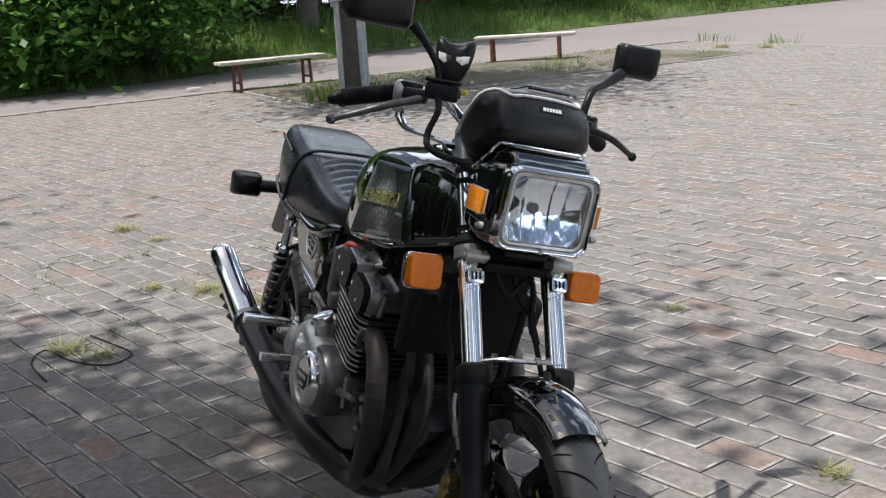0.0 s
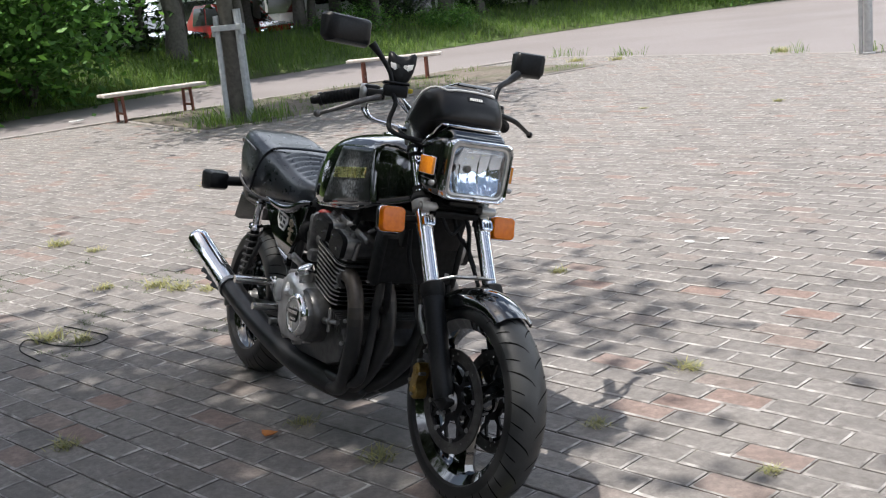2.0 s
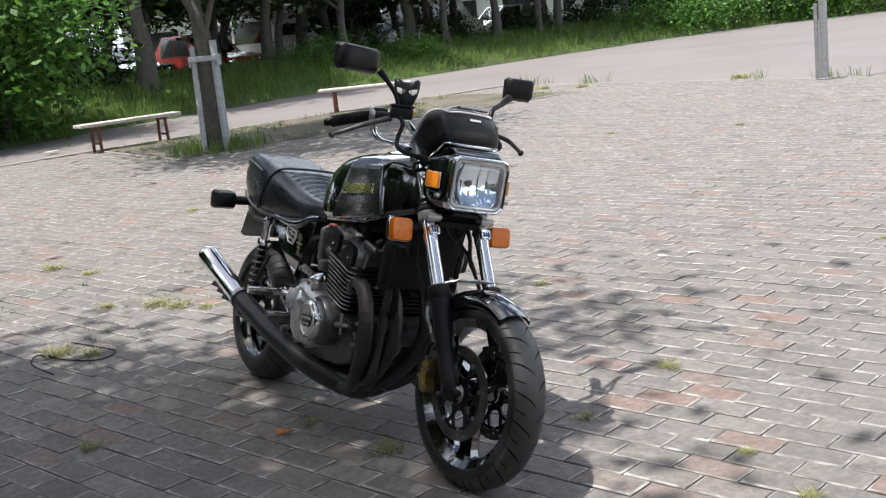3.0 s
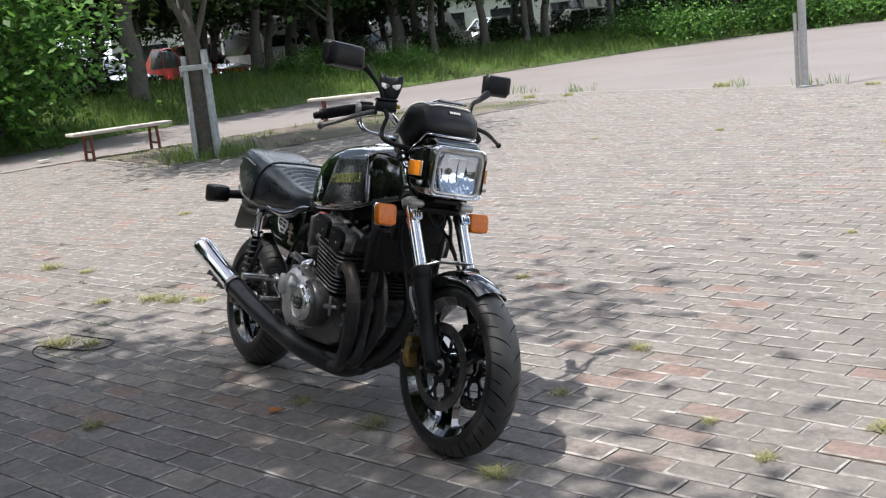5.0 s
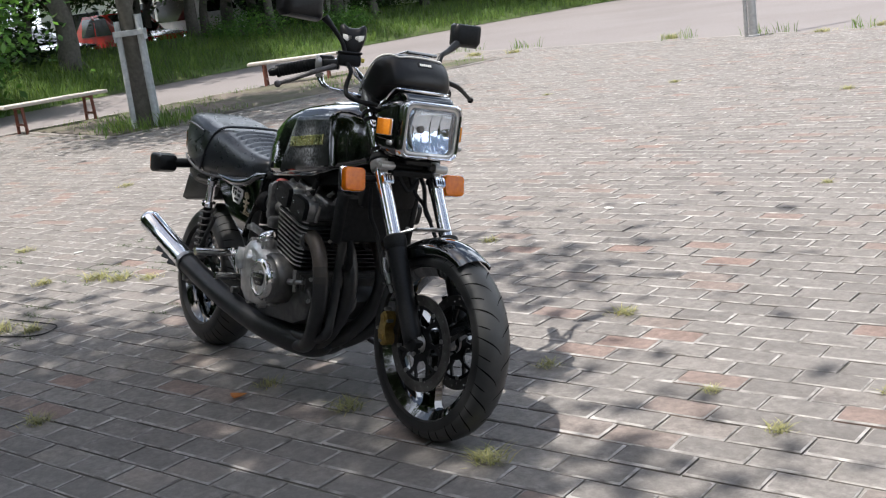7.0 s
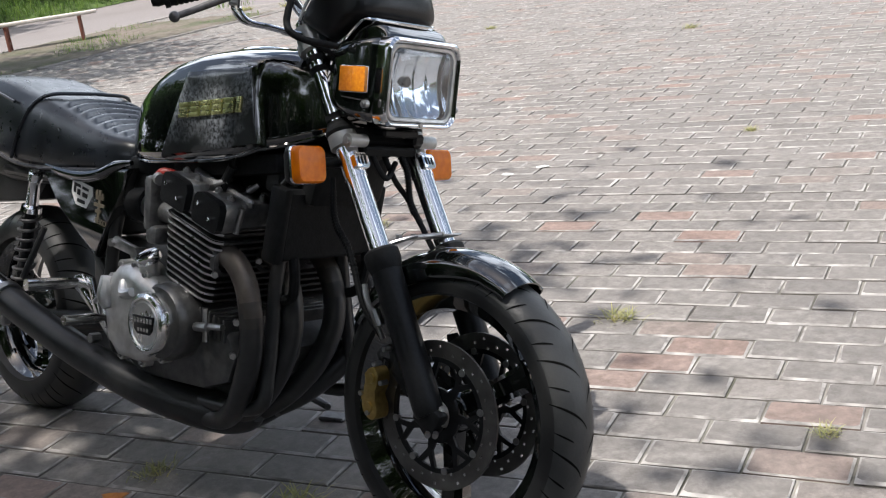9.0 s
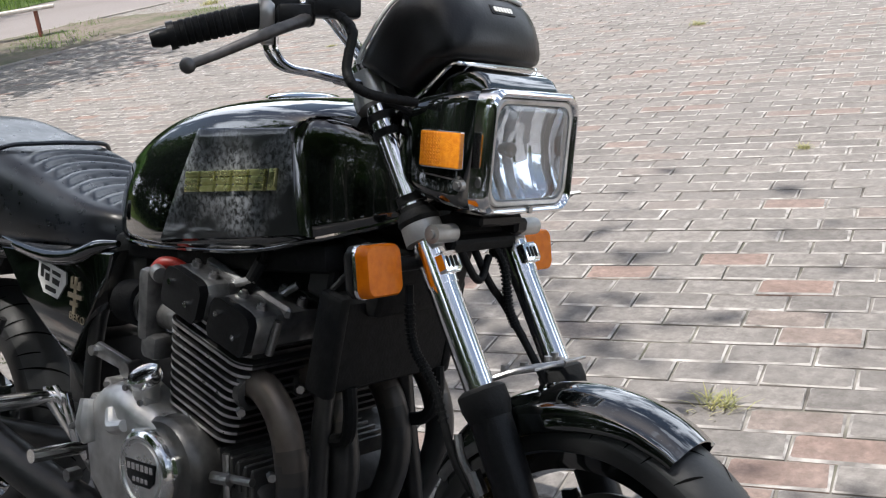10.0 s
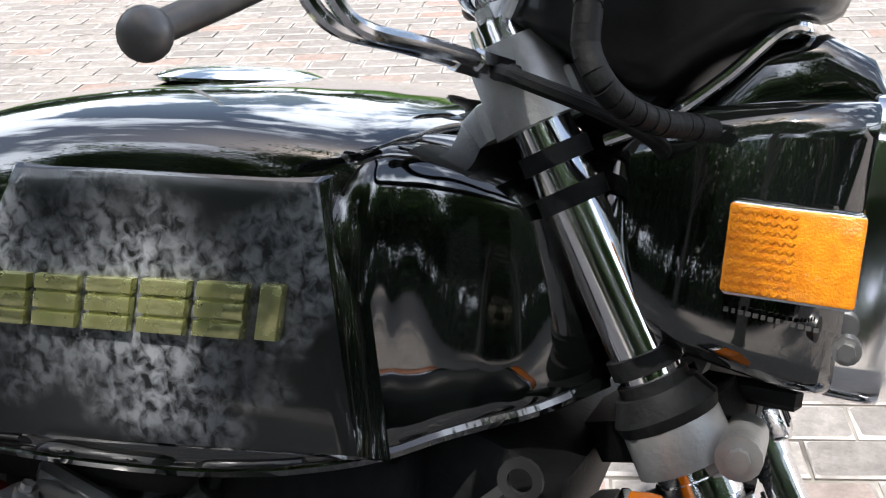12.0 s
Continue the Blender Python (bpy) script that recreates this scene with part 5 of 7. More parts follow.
for s in (-1, 1):
    # side panel
    prof = [(-1.330, 0.702), (-1.25, 0.688), (-1.14, 0.676), (-1.05, 0.684), (-0.985, 0.704), (-0.925, 0.706), (-0.955, 0.655), (-1.03, 0.565), (-1.075, 0.490), (-1.095, 0.497), (-1.235, 0.605)]
    bm = bmesh.new()
    prism(bm, prof, 0.030, frame_of((0, s * 0.138, 0), (1, 0, 0), (0, s, 0)), 0.009)
    sp = part("side_panel", bm, BLACK_PAINT, bike, "gloss black triangular side panel")
    bm = bmesh.new()
    tube(bm, [(-1.32, s * 0.140, 0.706), (-1.25, s * 0.146, 0.694), (-1.14, s * 0.150, 0.683), (-1.05, s * 0.150, 0.690), (-0.985, s * 0.148, 0.710), (-0.93, s * 0.142, 0.718)], [0.006, 0.011, 0.015, 0.015, 0.013, 0.006], 14, 6)
    part("panel_lip", bm, BLACK_PAINT, sp, "rounded upper lip of the panel", sharp=60.0)
    # white badge: plain shapes; tan emblem; lettering
    mm = lambda x, z, d=0.0: frame_of((x, s * (0.1545 + d), z), (1, 0, -0.20), (0, s, 0))
    for name_, shape, material, lab in (("badge_plate", [(-0.044, 0.030), (0.044, 0.026), (0.048, 0.006), (0.024, -0.030), (-0.024, -0.030), (-0.046, -0.004)], WHITE_STICKER, "white six-sided badge"), ("badge_mark", [(-0.036, 0.022), (-0.006, 0.021), (-0.006, 0.014), (-0.026, 0.014), (-0.026, -0.002), (-0.036, -0.002)], PLASTIC, "black plain bar"), ("badge_mark", [(-0.020, 0.009), (-0.006, 0.009), (-0.006, -0.005), (-0.020, -0.005)], PLASTIC, ""), ("badge_mark", [(0.002, 0.020), (0.030, 0.019), (0.030, 0.012), (0.002, 0.013)], PLASTIC, ""), ("badge_mark", [(0.004, 0.006), (0.028, 0.005), (0.026, -0.006), (0.004, -0.005)], PLASTIC, ""), ("badge_mark", rounded(0.036, 0.009, 0.002, 2, 0.0, -0.018), PLASTIC, "")):
        bm = bmesh.new()
        prism(bm, shape, 0.0016 if name_ == "badge_plate" else 0.003, mm(-1.128, 0.640))
        part(name_, bm, material, sp, lab, sharp=0)
    bm = bmesh.new()
    me_ = mm(-1.052, 0.618)
    for shape in ([(-0.004, -0.036), (0.004, -0.036), (0.004, 0.034), (-0.004, 0.034)], [(-0.022, -0.008), (0.022, -0.004), (0.022, 0.004), (-0.022, 0.001)], [(-0.016, 0.010), (0.016, 0.013), (0.017, 0.021), (-0.014, 0.018)], [(-0.016, 0.014), (-0.009, 0.016), (-0.010, 0.034), (-0.016, 0.030)], [(0.010, 0.016), (0.016, 0.018), (0.013, 0.030), (0.008, 0.026)], [(-0.014, -0.022), (0.010, -0.020), (0.010, -0.012), (-0.014, -0.014)]):
        prism(bm, shape, 0.002, me_)
    part("emblem", bm, TAN_STICKER, sp, "worn tan branching emblem", sharp=0)
    if s < 0:
        cu = bpy.data.curves.new("lettering", "FONT")
        cu.body, cu.size, cu.align_x, cu.extrude = "BEKO", 0.020, "CENTER", 0.0006
        to = bpy.data.objects.new("lettering_source", cu)
        scene.collection.objects.link(to)
        dg = bpy.context.evaluated_depsgraph_get()
        tm = bpy.data.meshes.new_from_object(to.evaluated_get(dg))
        bpy.data.objects.remove(to)
        tm.transform(mm(-1.050, 0.570))
        tm.materials.clear()
        tm.materials.append(TAN_STICKER)
        lo = new("lettering", tm)
        lo.parent = sp
        tagged(lo, "tan lettering BEKO")
    # shock absorber
    bm = bmesh.new()
    a, b = Vector((-1.345, s * 0.155, 0.684)), Vector((-1.465, s * 0.152, 0.325))
    rod(bm, a.lerp(b, 0.28), a.lerp(b, 0.97), 0.016, n=14)
    rod(bm, a.lerp(b, 0.84), b, 0.022, n=14)
    shock = part("shock_absorber", bm, PLASTIC, bike, "rear shock absorber with an open spring")
    bm = bmesh.new()
    rod(bm, a + YAX * -s * 0.03, a + YAX * s * 0.014, 0.011, n=12)
    tube(bm, [a, a.lerp(b, 0.05), a.lerp(b, 0.07), a.lerp(b, 0.22), a.lerp(b, 0.235), a.lerp(b, 0.27)], [0.018, 0.018, 0.014, 0.016, 0.026, 0.027], 16, 2)
    part("shock_top", bm, CHROME, shock, "chromed shock top")
    bm = bmesh.new()
    d = (b - a).normalized()
    u = d.orthogonal().normalized()
    v = d.cross(u)
    tube(bm, [a.lerp(b, 0.27 + 0.57 * i / 90) + (u * math.cos(i * 0.56) + v * math.sin(i * 0.56)) * 0.0245 for i in range(91)], 0.0045, 8, 1)
    part("spring", bm, LEVER, shock, "dull steel coil spring")
    # foot rest hangers and pegs
    bm = bmesh.new()
    prism(bm, [(-1.135, 0.425), (-1.10, 0.432), (-0.985, 0.345), (-0.965, 0.30), (-0.99, 0.292), (-1.03, 0.335), (-1.13, 0.395)], 0.012, frame_of((0, s * 0.178, 0), (1, 0, 0), (0, s, 0)), 0.003)
    prism(bm, [(-1.06, 0.43), (-1.035, 0.43), (-1.0, 0.335), (-1.02, 0.325)], 0.010, frame_of((0, s * 0.190, 0), (1, 0, 0), (0, s, 0)), 0.003)
    for z, x in ((0.41, -1.105), (0.325, -0.99)):
        rod(bm, (x, s * 0.17, z), (x, s * 0.192, z), 0.010, n=10)
    bmesh.ops.translate(bm, vec=(0.01, 0, 0.02), verts=bm.verts)
    hang = part("footrest_hanger", bm, POLISHED, bike, "polished aluminium footrest hanger")
    bm = bmesh.new()
    tube(bm, [(-1.095, s * 0.185, 0.432), (-1.098, s * 0.215, 0.433), (-1.105, s * 0.315, 0.436)], [0.010, 0.0145, 0.0145], 14, 1)
    part("passenger_peg", bm, POLISHED, hang, "polished round foot peg")
    bm = bmesh.new()
    tube(bm, [(-0.982, s * 0.185, 0.358), (-0.985, s * 0.215, 0.360), (-0.985, s * 0.290, 0.364)], [0.009, 0.0125, 0.0125], 14, 1)
    part("rider_peg", bm, POLISHED, hang, "polished round foot peg")
    bm = bmesh.new()
    rod(bm, (-0.985, s * 0.20, 0.315), (-0.985, s * 0.225, 0.315), 0.012, n=6)
    part("hanger_bolt", bm, STEEL, hang)
    bm = bmesh.new()
    tube(bm, [(-0.985, s * 0.21, 0.40), (-0.93, s * 0.215, 0.425), (-0.905, s * 0.215, 0.40)], 0.006, 8, 4)
    part("brake_pedal", bm, STEEL, hang, "steel pedal linkage")

# ---- engine ----
TILT_E = 19.0
EM = pose(-0.668, 0, 0.445, 0, TILT_E, 0)  # z along the cylinders


def eng(x, y, z):
    return EM @ Vector((x, y, z))


bm = bmesh.new()
prism(bm, [(-0.93, 0.44), (-0.80, 0.460), (-0.62, 0.425), (-0.545, 0.395), (-0.50, 0.33), (-0.53, 0.27), (-0.62, 0.245), (-0.86, 0.245), (-0.94, 0.30)], 0.36, frame_of((0, 0, 0), (1, 0, 0), (0, -1, 0)), 0.012)
prism(bm, [(-0.86, 0.255), (-0.60, 0.25), (-0.62, 0.205), (-0.82, 0.20)], 0.22, frame_of((0, 0, 0), (1, 0, 0), (0, -1, 0)), 0.008)
engine = part("engine", bm, ENGINE, bike, "black air-cooled four-cylinder engine")
bm = bmesh.new()
rbox(bm, (0.125, 0.35, 0.15), EM @ Matrix.Translation((0, 0, 0.075)), 0.01, 1)
part("cylinder_block", bm, BLACK_FIN, engine)
for k in range(10):
    z = 0.020 + 0.0152 * k
    d, w = 0.165 + 0.0035 * k, 0.392 + 0.003 * k
    bm = bmesh.new()
    prism(bm, rounded(d, w, 0.030, 5), 0.0047, EM @ Matrix.Translation((0.002, 0, z)), mi=0)
    for f in bm.faces:
        f.normal_update()
        if len(f.verts) == 4 and abs(f.normal.y) > 0.35:
            f.material_index = 1
    part("cooling_fin", bm, [BLACK_FIN, FIN_EDGE], engine, "black cooling fin with a bright worn edge" if k == 0 else "")
bm = bmesh.new()
rbox(bm, (0.165, 0.365, 0.060), EM @ Matrix.Translation((0, 0, 0.180)), 0.012, 1)
part("cylinder_head", bm, ENGINE, engine, "black cylinder head")
for k in range(4):
    z = 0.158 + 0.0125 * k
    bm = bmesh.new()
    prism(bm, rounded(0.190 - 0.014 * k, 0.408 - 0.004 * k, 0.028, 5), 0.0048, EM @ Matrix.Translation((0, 0, z)))
    for f in bm.faces:
        f.normal_update()
        if len(f.verts) == 4 and abs(f.normal.y) > 0.35:
            f.material_index = 1
    part("head_fin", bm, [BLACK_FIN, FIN_EDGE], engine)
for xx in (-0.057, 0.060):
    bm = bmesh.new()
    prof = [(-0.038, 0.180), (-0.046, 0.190), (-0.047, 0.232), (-0.040, 0.243), (-0.028, 0.247), (0.028, 0.247), (0.040, 0.243), (0.047, 0.232), (0.046, 0.190), (0.038, 0.180)]
    rings = []
    for y, k in ((-0.205, 0.93), (-0.198, 1.0), (-0.165, 1.0), (-0.16, 0.9), (0.16, 0.9), (0.165, 1.0), (0.198, 1.0), (0.205, 0.93)):
        rings.append([eng(xx + a * k, y, 0.213 + (b_ - 0.213) * k) for a, b_ in prof])
    skin(bm, rings)
    cc = part("cam_cover", bm, ZINC, engine, "grey cast cam cover")
    for s in (-1, 1):
        bm = bmesh.new()
        prism(bm, [(a * 0.97, b_ - 0.213) for a, b_ in prof], 0.016, EM @ frame_of((xx, s * 0.212, 0.213), (1, 0, 0), (0, -1, 0)), 0.0)
        part("cam_end_cap", bm, PLASTIC, cc, "satin black end cap")
        for a, b_ in ((-0.024, 0.224), (0.022, 0.206)):
            bm = bmesh.new()
            rod(bm, eng(xx + a, s * 0.220, b_), eng(xx + a, s * 0.2265, b_), 0.0047, n=10)
            part("cap_screw", bm, POLISHED, cc, "bright socket screw")
    for y in (-0.18, -0.10, 0.0, 0.10, 0.18):
        for dx in (-0.022, 0.022):
            bm = bmesh.new()
            rod(bm, eng(xx + dx, y, 0.240), eng(xx + dx, y, 0.254), 0.009, 0.0075, n=12)
            rod(bm, eng(xx + dx, y, 0.253), eng(xx + dx, y, 0.258), 0.0045, n=6)
            part("cover_bolt", bm, STEEL, cc)
    for y in (-0.14, -0.06, 0.06, 0.14):
        bm = bmesh.new()
        rbox(bm, (0.088, 0.014, 0.020), EM @ Matrix.Translation((xx, y, 0.241)), 0.005, 1)
        part("cover_rib", bm, ZINC, cc)
# spark plug caps and leads, small fittings between the covers
bm = bmesh.new()
for y in (-0.15, -0.05, 0.05, 0.15):
    rod(bm, eng(0.0, y, 0.22), eng(0.03, y, 0.30), 0.010, n=10)
    tube(bm, [eng(0.03, y, 0.30), eng(0.02, y * 0.9, 0.345), eng(-0.05, y * 0.5, 0.36)], 0.0045, 8, 4)
part("plug_lead", bm, GRIP, engine, "black spark plug caps and leads")
for a, b in ((eng(0.0, -0.165, 0.250), eng(0.022, -0.15, 0.265)), (eng(0.06, -0.12, 0.255), eng(0.075, -0.11, 0.275)), (eng(0.112, -0.175, 0.185), eng(0.114, -0.172, 0.240))):
    bm = bmesh.new()
    rod(bm, a, b, 0.0065, n=10)
    part("fitting", bm, STEEL, engine, "bright small fitting")
# right-hand clutch casing, left-hand generator casing
for s in (-1, 1):
    bm = bmesh.new()
    out = [(-0.910, 0.410), (-0.892, 0.467), (-0.850, 0.500), (-0.795, 0.502), (-0.755, 0.482), (-0.70, 0.462), (-0.655, 0.435), (-0.642, 0.388), (-0.660, 0.338), (-0.70, 0.304), (-0.775, 0.286), (-0.86, 0.292), (-0.900, 0.330)]
    cxy = Vector((-0.775, 0.385))
    rings = []
    for d, k in ((-0.035, 1.0), (0.020, 1.0), (0.030, 0.975), (0.042, 0.90), (0.048, 0.74), (0.049, 0.4)):
        rings.append([Vector((cxy.x + (x - cxy.x) * k, s * (0.195 + d), cxy.y + (z - cxy.y) * k)) for x, z in out])
    skin(bm, rings)
    for i in range(0, len(out)):
        x, z = out[i]
        rod(bm, (cxy.x + (x - cxy.x) * 0.98, s * 0.20, cxy.y + (z - cxy.y) * 0.98), (cxy.x + (x - cxy.x) * 0.98, s * 0.224, cxy.y + (z - cxy.y) * 0.98), 0.011, n=10)
    case = part("clutch_cover" if s < 0 else "generator_cover", bm, ALLOY, engine, "oily cast aluminium engine side cover", sharp=50.0)
    for i in range(len(out)):
        bm = bmesh.new()
        x, z = out[i]
        p = Vector((cxy.x + (x - cxy.x) * 0.98, s * 0.224, cxy.y + (z - cxy.y) * 0.98))
        rod(bm, p, p + YAX * s * 0.006, 0.0055, n=6)
        part("cover_screw", bm, STEEL, case)
    bm = bmesh.new()
    lathe(bm, [(0.082, -0.04), (0.084, 0.0), (0.082, 0.012), (0.076, 0.020), (0.060, 0.022)], frame_of((-0.692, s * 0.215, 0.386), (1, 0, 0), (0, s, 0)), 40)
    part("starter_clutch_housing", bm, ENGINE, case, "dark round casting behind the polished cap")
    bm = bmesh.new()
    lathe(bm, [(0.066, -0.03), (0.066, 0.034), (0.063, 0.042), (0.057, 0.046), (0.053, 0.0455), (0.051, 0.0425), (0.048, 0.0425), (0.046, 0.0455), (0.0, 0.047)], frame_of((-0.708, s * 0.215, 0.384), (1, 0, 0), (0, s, 0)), 40)
    rc = part("round_cover", bm, BRUSHED_CAP, case, "polished round engine cap")
    bm = bmesh.new()
    lathe(bm, [(0.0662, 0.020), (0.0672, 0.036), (0.064, 0.0435), (0.0575, 0.0472), (0.0535, 0.0468), (0.0535, 0.040)], frame_of((-0.708, s * 0.215, 0.384), (1, 0, 0), (0, s, 0)), 48, True)
    part("cap_rim", bm, POLISHED, rc, "polished turned rim")
    if s < 0:
        bm = bmesh.new()
        mb = frame_of((-0.708, s * 0.2615, 0.382), (1, 0, 0), (0, s, 0))
        prism(bm, [(-0.040, 0.020), (0.040, 0.020), (0.034, -0.010), (0.022, -0.020), (-0.022, -0.020), (-0.034, -0.010)], 0.003, mb, 0.001)
        part("cap_plate", bm, PLASTIC, rc, "dark embossed plate")
        bm = bmesh.new()
        for k in range(6):
            prism(bm, rounded(0.009, 0.011, 0.001, 2, -0.029 + 0.0116 * k, 0.010), 0.0045, mb)
        for k in range(4):
            prism(bm, rounded(0.008, 0.008, 0.001, 2, -0.016 + 0.0106 * k, -0.010), 0.0045, mb)
        part("cap_mark", bm, POLISHED, rc, "small raised plain marks", sharp=0)
        for a in (15, 135, 255):
            bm = bmesh.new()
            p = Vector((-0.708 + 0.0665 * math.cos(radians(a)), s * 0.238, 0.384 + 0.0665 * math.sin(radians(a))))
            rbox(bm, (0.030, 0.022, 0.012), Matrix.Translation(p) @ Matrix.Rotation(radians(-a + 90), 4, "Y"), 0.004, 1)
            part("cap_lug", bm, POLISHED, rc)
        bm = bmesh.new()
        rod(bm, (-0.767, -0.205, 0.472), (-0.767, -0.207, 0.508), 0.022, n=20)
        oc = part("oil_filler", bm, ALLOY, case, "cast oil filler neck")
        bm = bmesh.new()
        lathe(bm, [(0.0265, -0.012), (0.028, -0.008), (0.028, 0.004), (0.025, 0.007), (0.021, 0.005), (0.0, 0.005)], frame_of((-0.767, -0.209, 0.520), (1, 0, 0), (0, -0.45, 0.9)), 28)
        part("oil_cap", bm, POLISHED, oc, "polished oil filler cap")
        bm = bmesh.new()
        prism(bm, [(-0.945, 0.545), (-0.93, 0.553), (-0.835, 0.53), (-0.82, 0.515), (-0.84, 0.508), (-0.94, 0.528)], 0.008, frame_of((0, -0.185, 0), (1, 0, 0), (0, -1, 0)), 0.002)
        rod(bm, (-0.838, -0.17, 0.518), (-0.838, -0.20, 0.518), 0.014, n=12)
        rod(bm, (-0.938, -0.18, 0.538), (-0.938, -0.198, 0.538), 0.009, n=8)
        part("clutch_arm", bm, STEEL, case, "steel clutch release arm")
        bm = bmesh.new()
        tube(bm, [(-0.885, -0.24, 0.470), (-0.88, -0.248, 0.430), (-0.87, -0.25, 0.40)], [0.012, 0.018, 0.010], 10, 3)
        tube(bm, [(-0.815, -0.24, 0.465), (-0.80, -0.248, 0.44), (-0.77, -0.248, 0.445)], [0.010, 0.014, 0.010], 10, 3)
        part("cover_rib", bm, ALLOY, case)
# crankcase front: oil filter, fins and bolts
bm = bmesh.new()
for k in range(6):
    rbox(bm, (0.006, 0.30, 0.05), pose(-0.615 + 0.016 * k, -0.035, 0.398 - 0.004 * k), 0.002, 1)
part("crankcase_rib", bm, ENGINE, engine)
bm = bmesh.new()
lathe(bm, [(0.045, -0.03), (0.045, 0.018), (0.041, 0.024), (0.0, 0.024)], frame_of((-0.51, -0.06, 0.33), YAX, XAX), 24)
part("oil_filter", bm, EXHAUST, engine, "black oil filter cap")
for x, y, z in ((-0.492, -0.185, 0.405), (-0.505, -0.185, 0.335), (-0.535, -0.205, 0.500), (-0.50, -0.12, 0.525), (-0.50, -0.02, 0.525)):
    bm = bmesh.new()
    rod(bm, (x, y, z), (x + 0.016, y - 0.010, z), 0.0068, n=6)
    part("engine_bolt", bm, STEEL, engine, "bright bolt head")
bm = bmesh.new()
rod(bm, (-0.575, -0.20, 0.355), (-0.575, -0.20, 0.425), 0.006, n=8)
rod(bm, (-0.615, -0.20, 0.385), (-0.515, -0.20, 0.392), 0.007, n=8)
rod(bm, (-0.60, -0.205, 0.385), (-0.56, -0.205, 0.388), 0.010, n=8)
part("drain_lever", bm, STEEL, engine, "small bright cross-shaped fitting")

# carburettors with pod filters
for k, y in enumerate((-0.165, -0.055, 0.055, 0.165)):
    bm = bmesh.new()
    rod(bm, (-0.80, y, 0.618), (-0.70, y, 0.612), 0.024, n=16)
    rbox(bm, (0.028, 0.046, 0.12), pose(-0.772, y - 0.02, 0.635, 0, 6, 0), 0.010, 2)
    rbox(bm, (0.042, 0.052, 0.042), pose(-0.765, y - 0.015, 0.566, 0, 6, 0), 0.012, 2)
    rod(bm, (-0.745, y - 0.03, 0.69), (-0.72, y - 0.04, 0.686), 0.013, n=12)
    cb = part("carburettor", bm, CARB, bike, "grey cast carburettor")
    bm = bmesh.new()
    rings = []
    for i in range(19):
        x = -0.812 - 0.062 * i / 18
        r = 0.040 - 0.006 * i / 18 + (0.0018 if i % 2 else -0.0012)
        rings.append([Vector((x, y + r * math.cos(2 * math.pi * j / 20), 0.628 + r * math.sin(2 * math.pi * j / 20))) for j in range(20)])
    skin(bm, rings)
    part("pod_filter", bm, GRIP, cb, "ribbed black pod air filter")
    bm = bmesh.new()
    lathe(bm, [(0.028, -0.006), (0.032, -0.006), (0.032, 0.006), (0.028, 0.006)], frame_of((-0.808, y, 0.624), (0, 1, 0), (1, 0, 0)), 20, True)
    part("hose_clip", bm, STEEL, cb)
bm = bmesh.new()
tube(bm, [(-0.768, -0.180, 0.690), (-0.756, -0.175, 0.701), (-0.738, -0.16, 0.698), (-0.725, -0.13, 0.675)], [0.011, 0.0105, 0.0095, 0.009], 12, 5)
part("fuel_hose", bm, RED_CAP, bike, "red rubber hose")

# exhaust: four headers, collector, silencer
for k, y in enumerate((-0.168, -0.060, 0.060, 0.168)):
    pts = [(-0.575, y, 0.540), (-0.519, y, 0.527), (-0.480, y, 0.482), (-0.464, y, 0.415), (-0.471, y * 0.94 - 0.006, 0.348), (-0.496, y * 0.80 - 0.026, 0.278), (-0.542, y * 0.54 - 0.058, 0.214), (-0.61, y * 0.30 - 0.08, 0.176), (-0.68, y * 0.2 - 0.10, 0.172)]
    bm = bmesh.new()
    tube(bm, pts, 0.0245, 18, 7)
    for f in bm.faces:
        c_ = f.calc_center_median()
        top = 0.45 if k == 0 else 0.50
        if c_.z > top - 0.06:
            f.material_index = 1 if c_.z > top else 2 if c_.z > top - 0.03 else 3
    hp = part("exhaust_header", bm, [EXHAUST, HOT_PIPE, WARM_PIPE, FADED_PIPE], bike, "black header pipe, heat-browned at the port")
    bm = bmesh.new()
    lathe(bm, [(0.022, -0.008), (0.033, -0.008), (0.033, 0.006), (0.024, 0.010)], frame_of((-0.548, y, 0.524), (0, 1, 0), (0.96, 0, -0.26)), 20, True)
    part("port_clamp", bm, ENGINE, hp)
bm = bmesh.new()
tube(bm, [(-0.575, -0.075, 0.196), (-0.60, -0.08, 0.182), (-0.64, -0.10, 0.178), (-0.72, -0.135, 0.188), (-0.85, -0.175, 0.214), (-1.02, -0.205, 0.262), (-1.18, -0.222, 0.312), (-1.355, -0.236, 0.372)], [0.034, 0.044, 0.047, 0.045, 0.041, 0.039, 0.038, 0.038], 22, 6)
tube(bm, [(-0.57, -0.02, 0.200), (-0.62, -0.04, 0.180), (-0.68, -0.07, 0.172)], [0.034, 0.042, 0.04], 18, 5)
part("exhaust_collector", bm, EXHAUST, bike, "matt black collector pipe")
bm = bmesh.new()
a, b = Vector((-1.345, -0.2355, 0.369)), Vector((-1.718, -0.253, 0.508))
prof = [(0.0, 0.036), (0.02, 0.0405), (0.05, 0.0415), (0.055, 0.0395), (0.09, 0.0400), (0.55, 0.0405), (0.92, 0.0400), (0.93, 0.0415), (0.975, 0.041), (1.0, 0.037), (0.995, 0.030), (0.90, 0.027), (0.88, 0.002)]
d = (b - a)
m = frame_of(a, (0, 1, 0), d)
lathe(bm, [(r, t * d.length) for t, r in prof], m, 36)
sil = part("silencer", bm, CHROME, bike, "chromed megaphone silencer")
bm = bmesh.new()
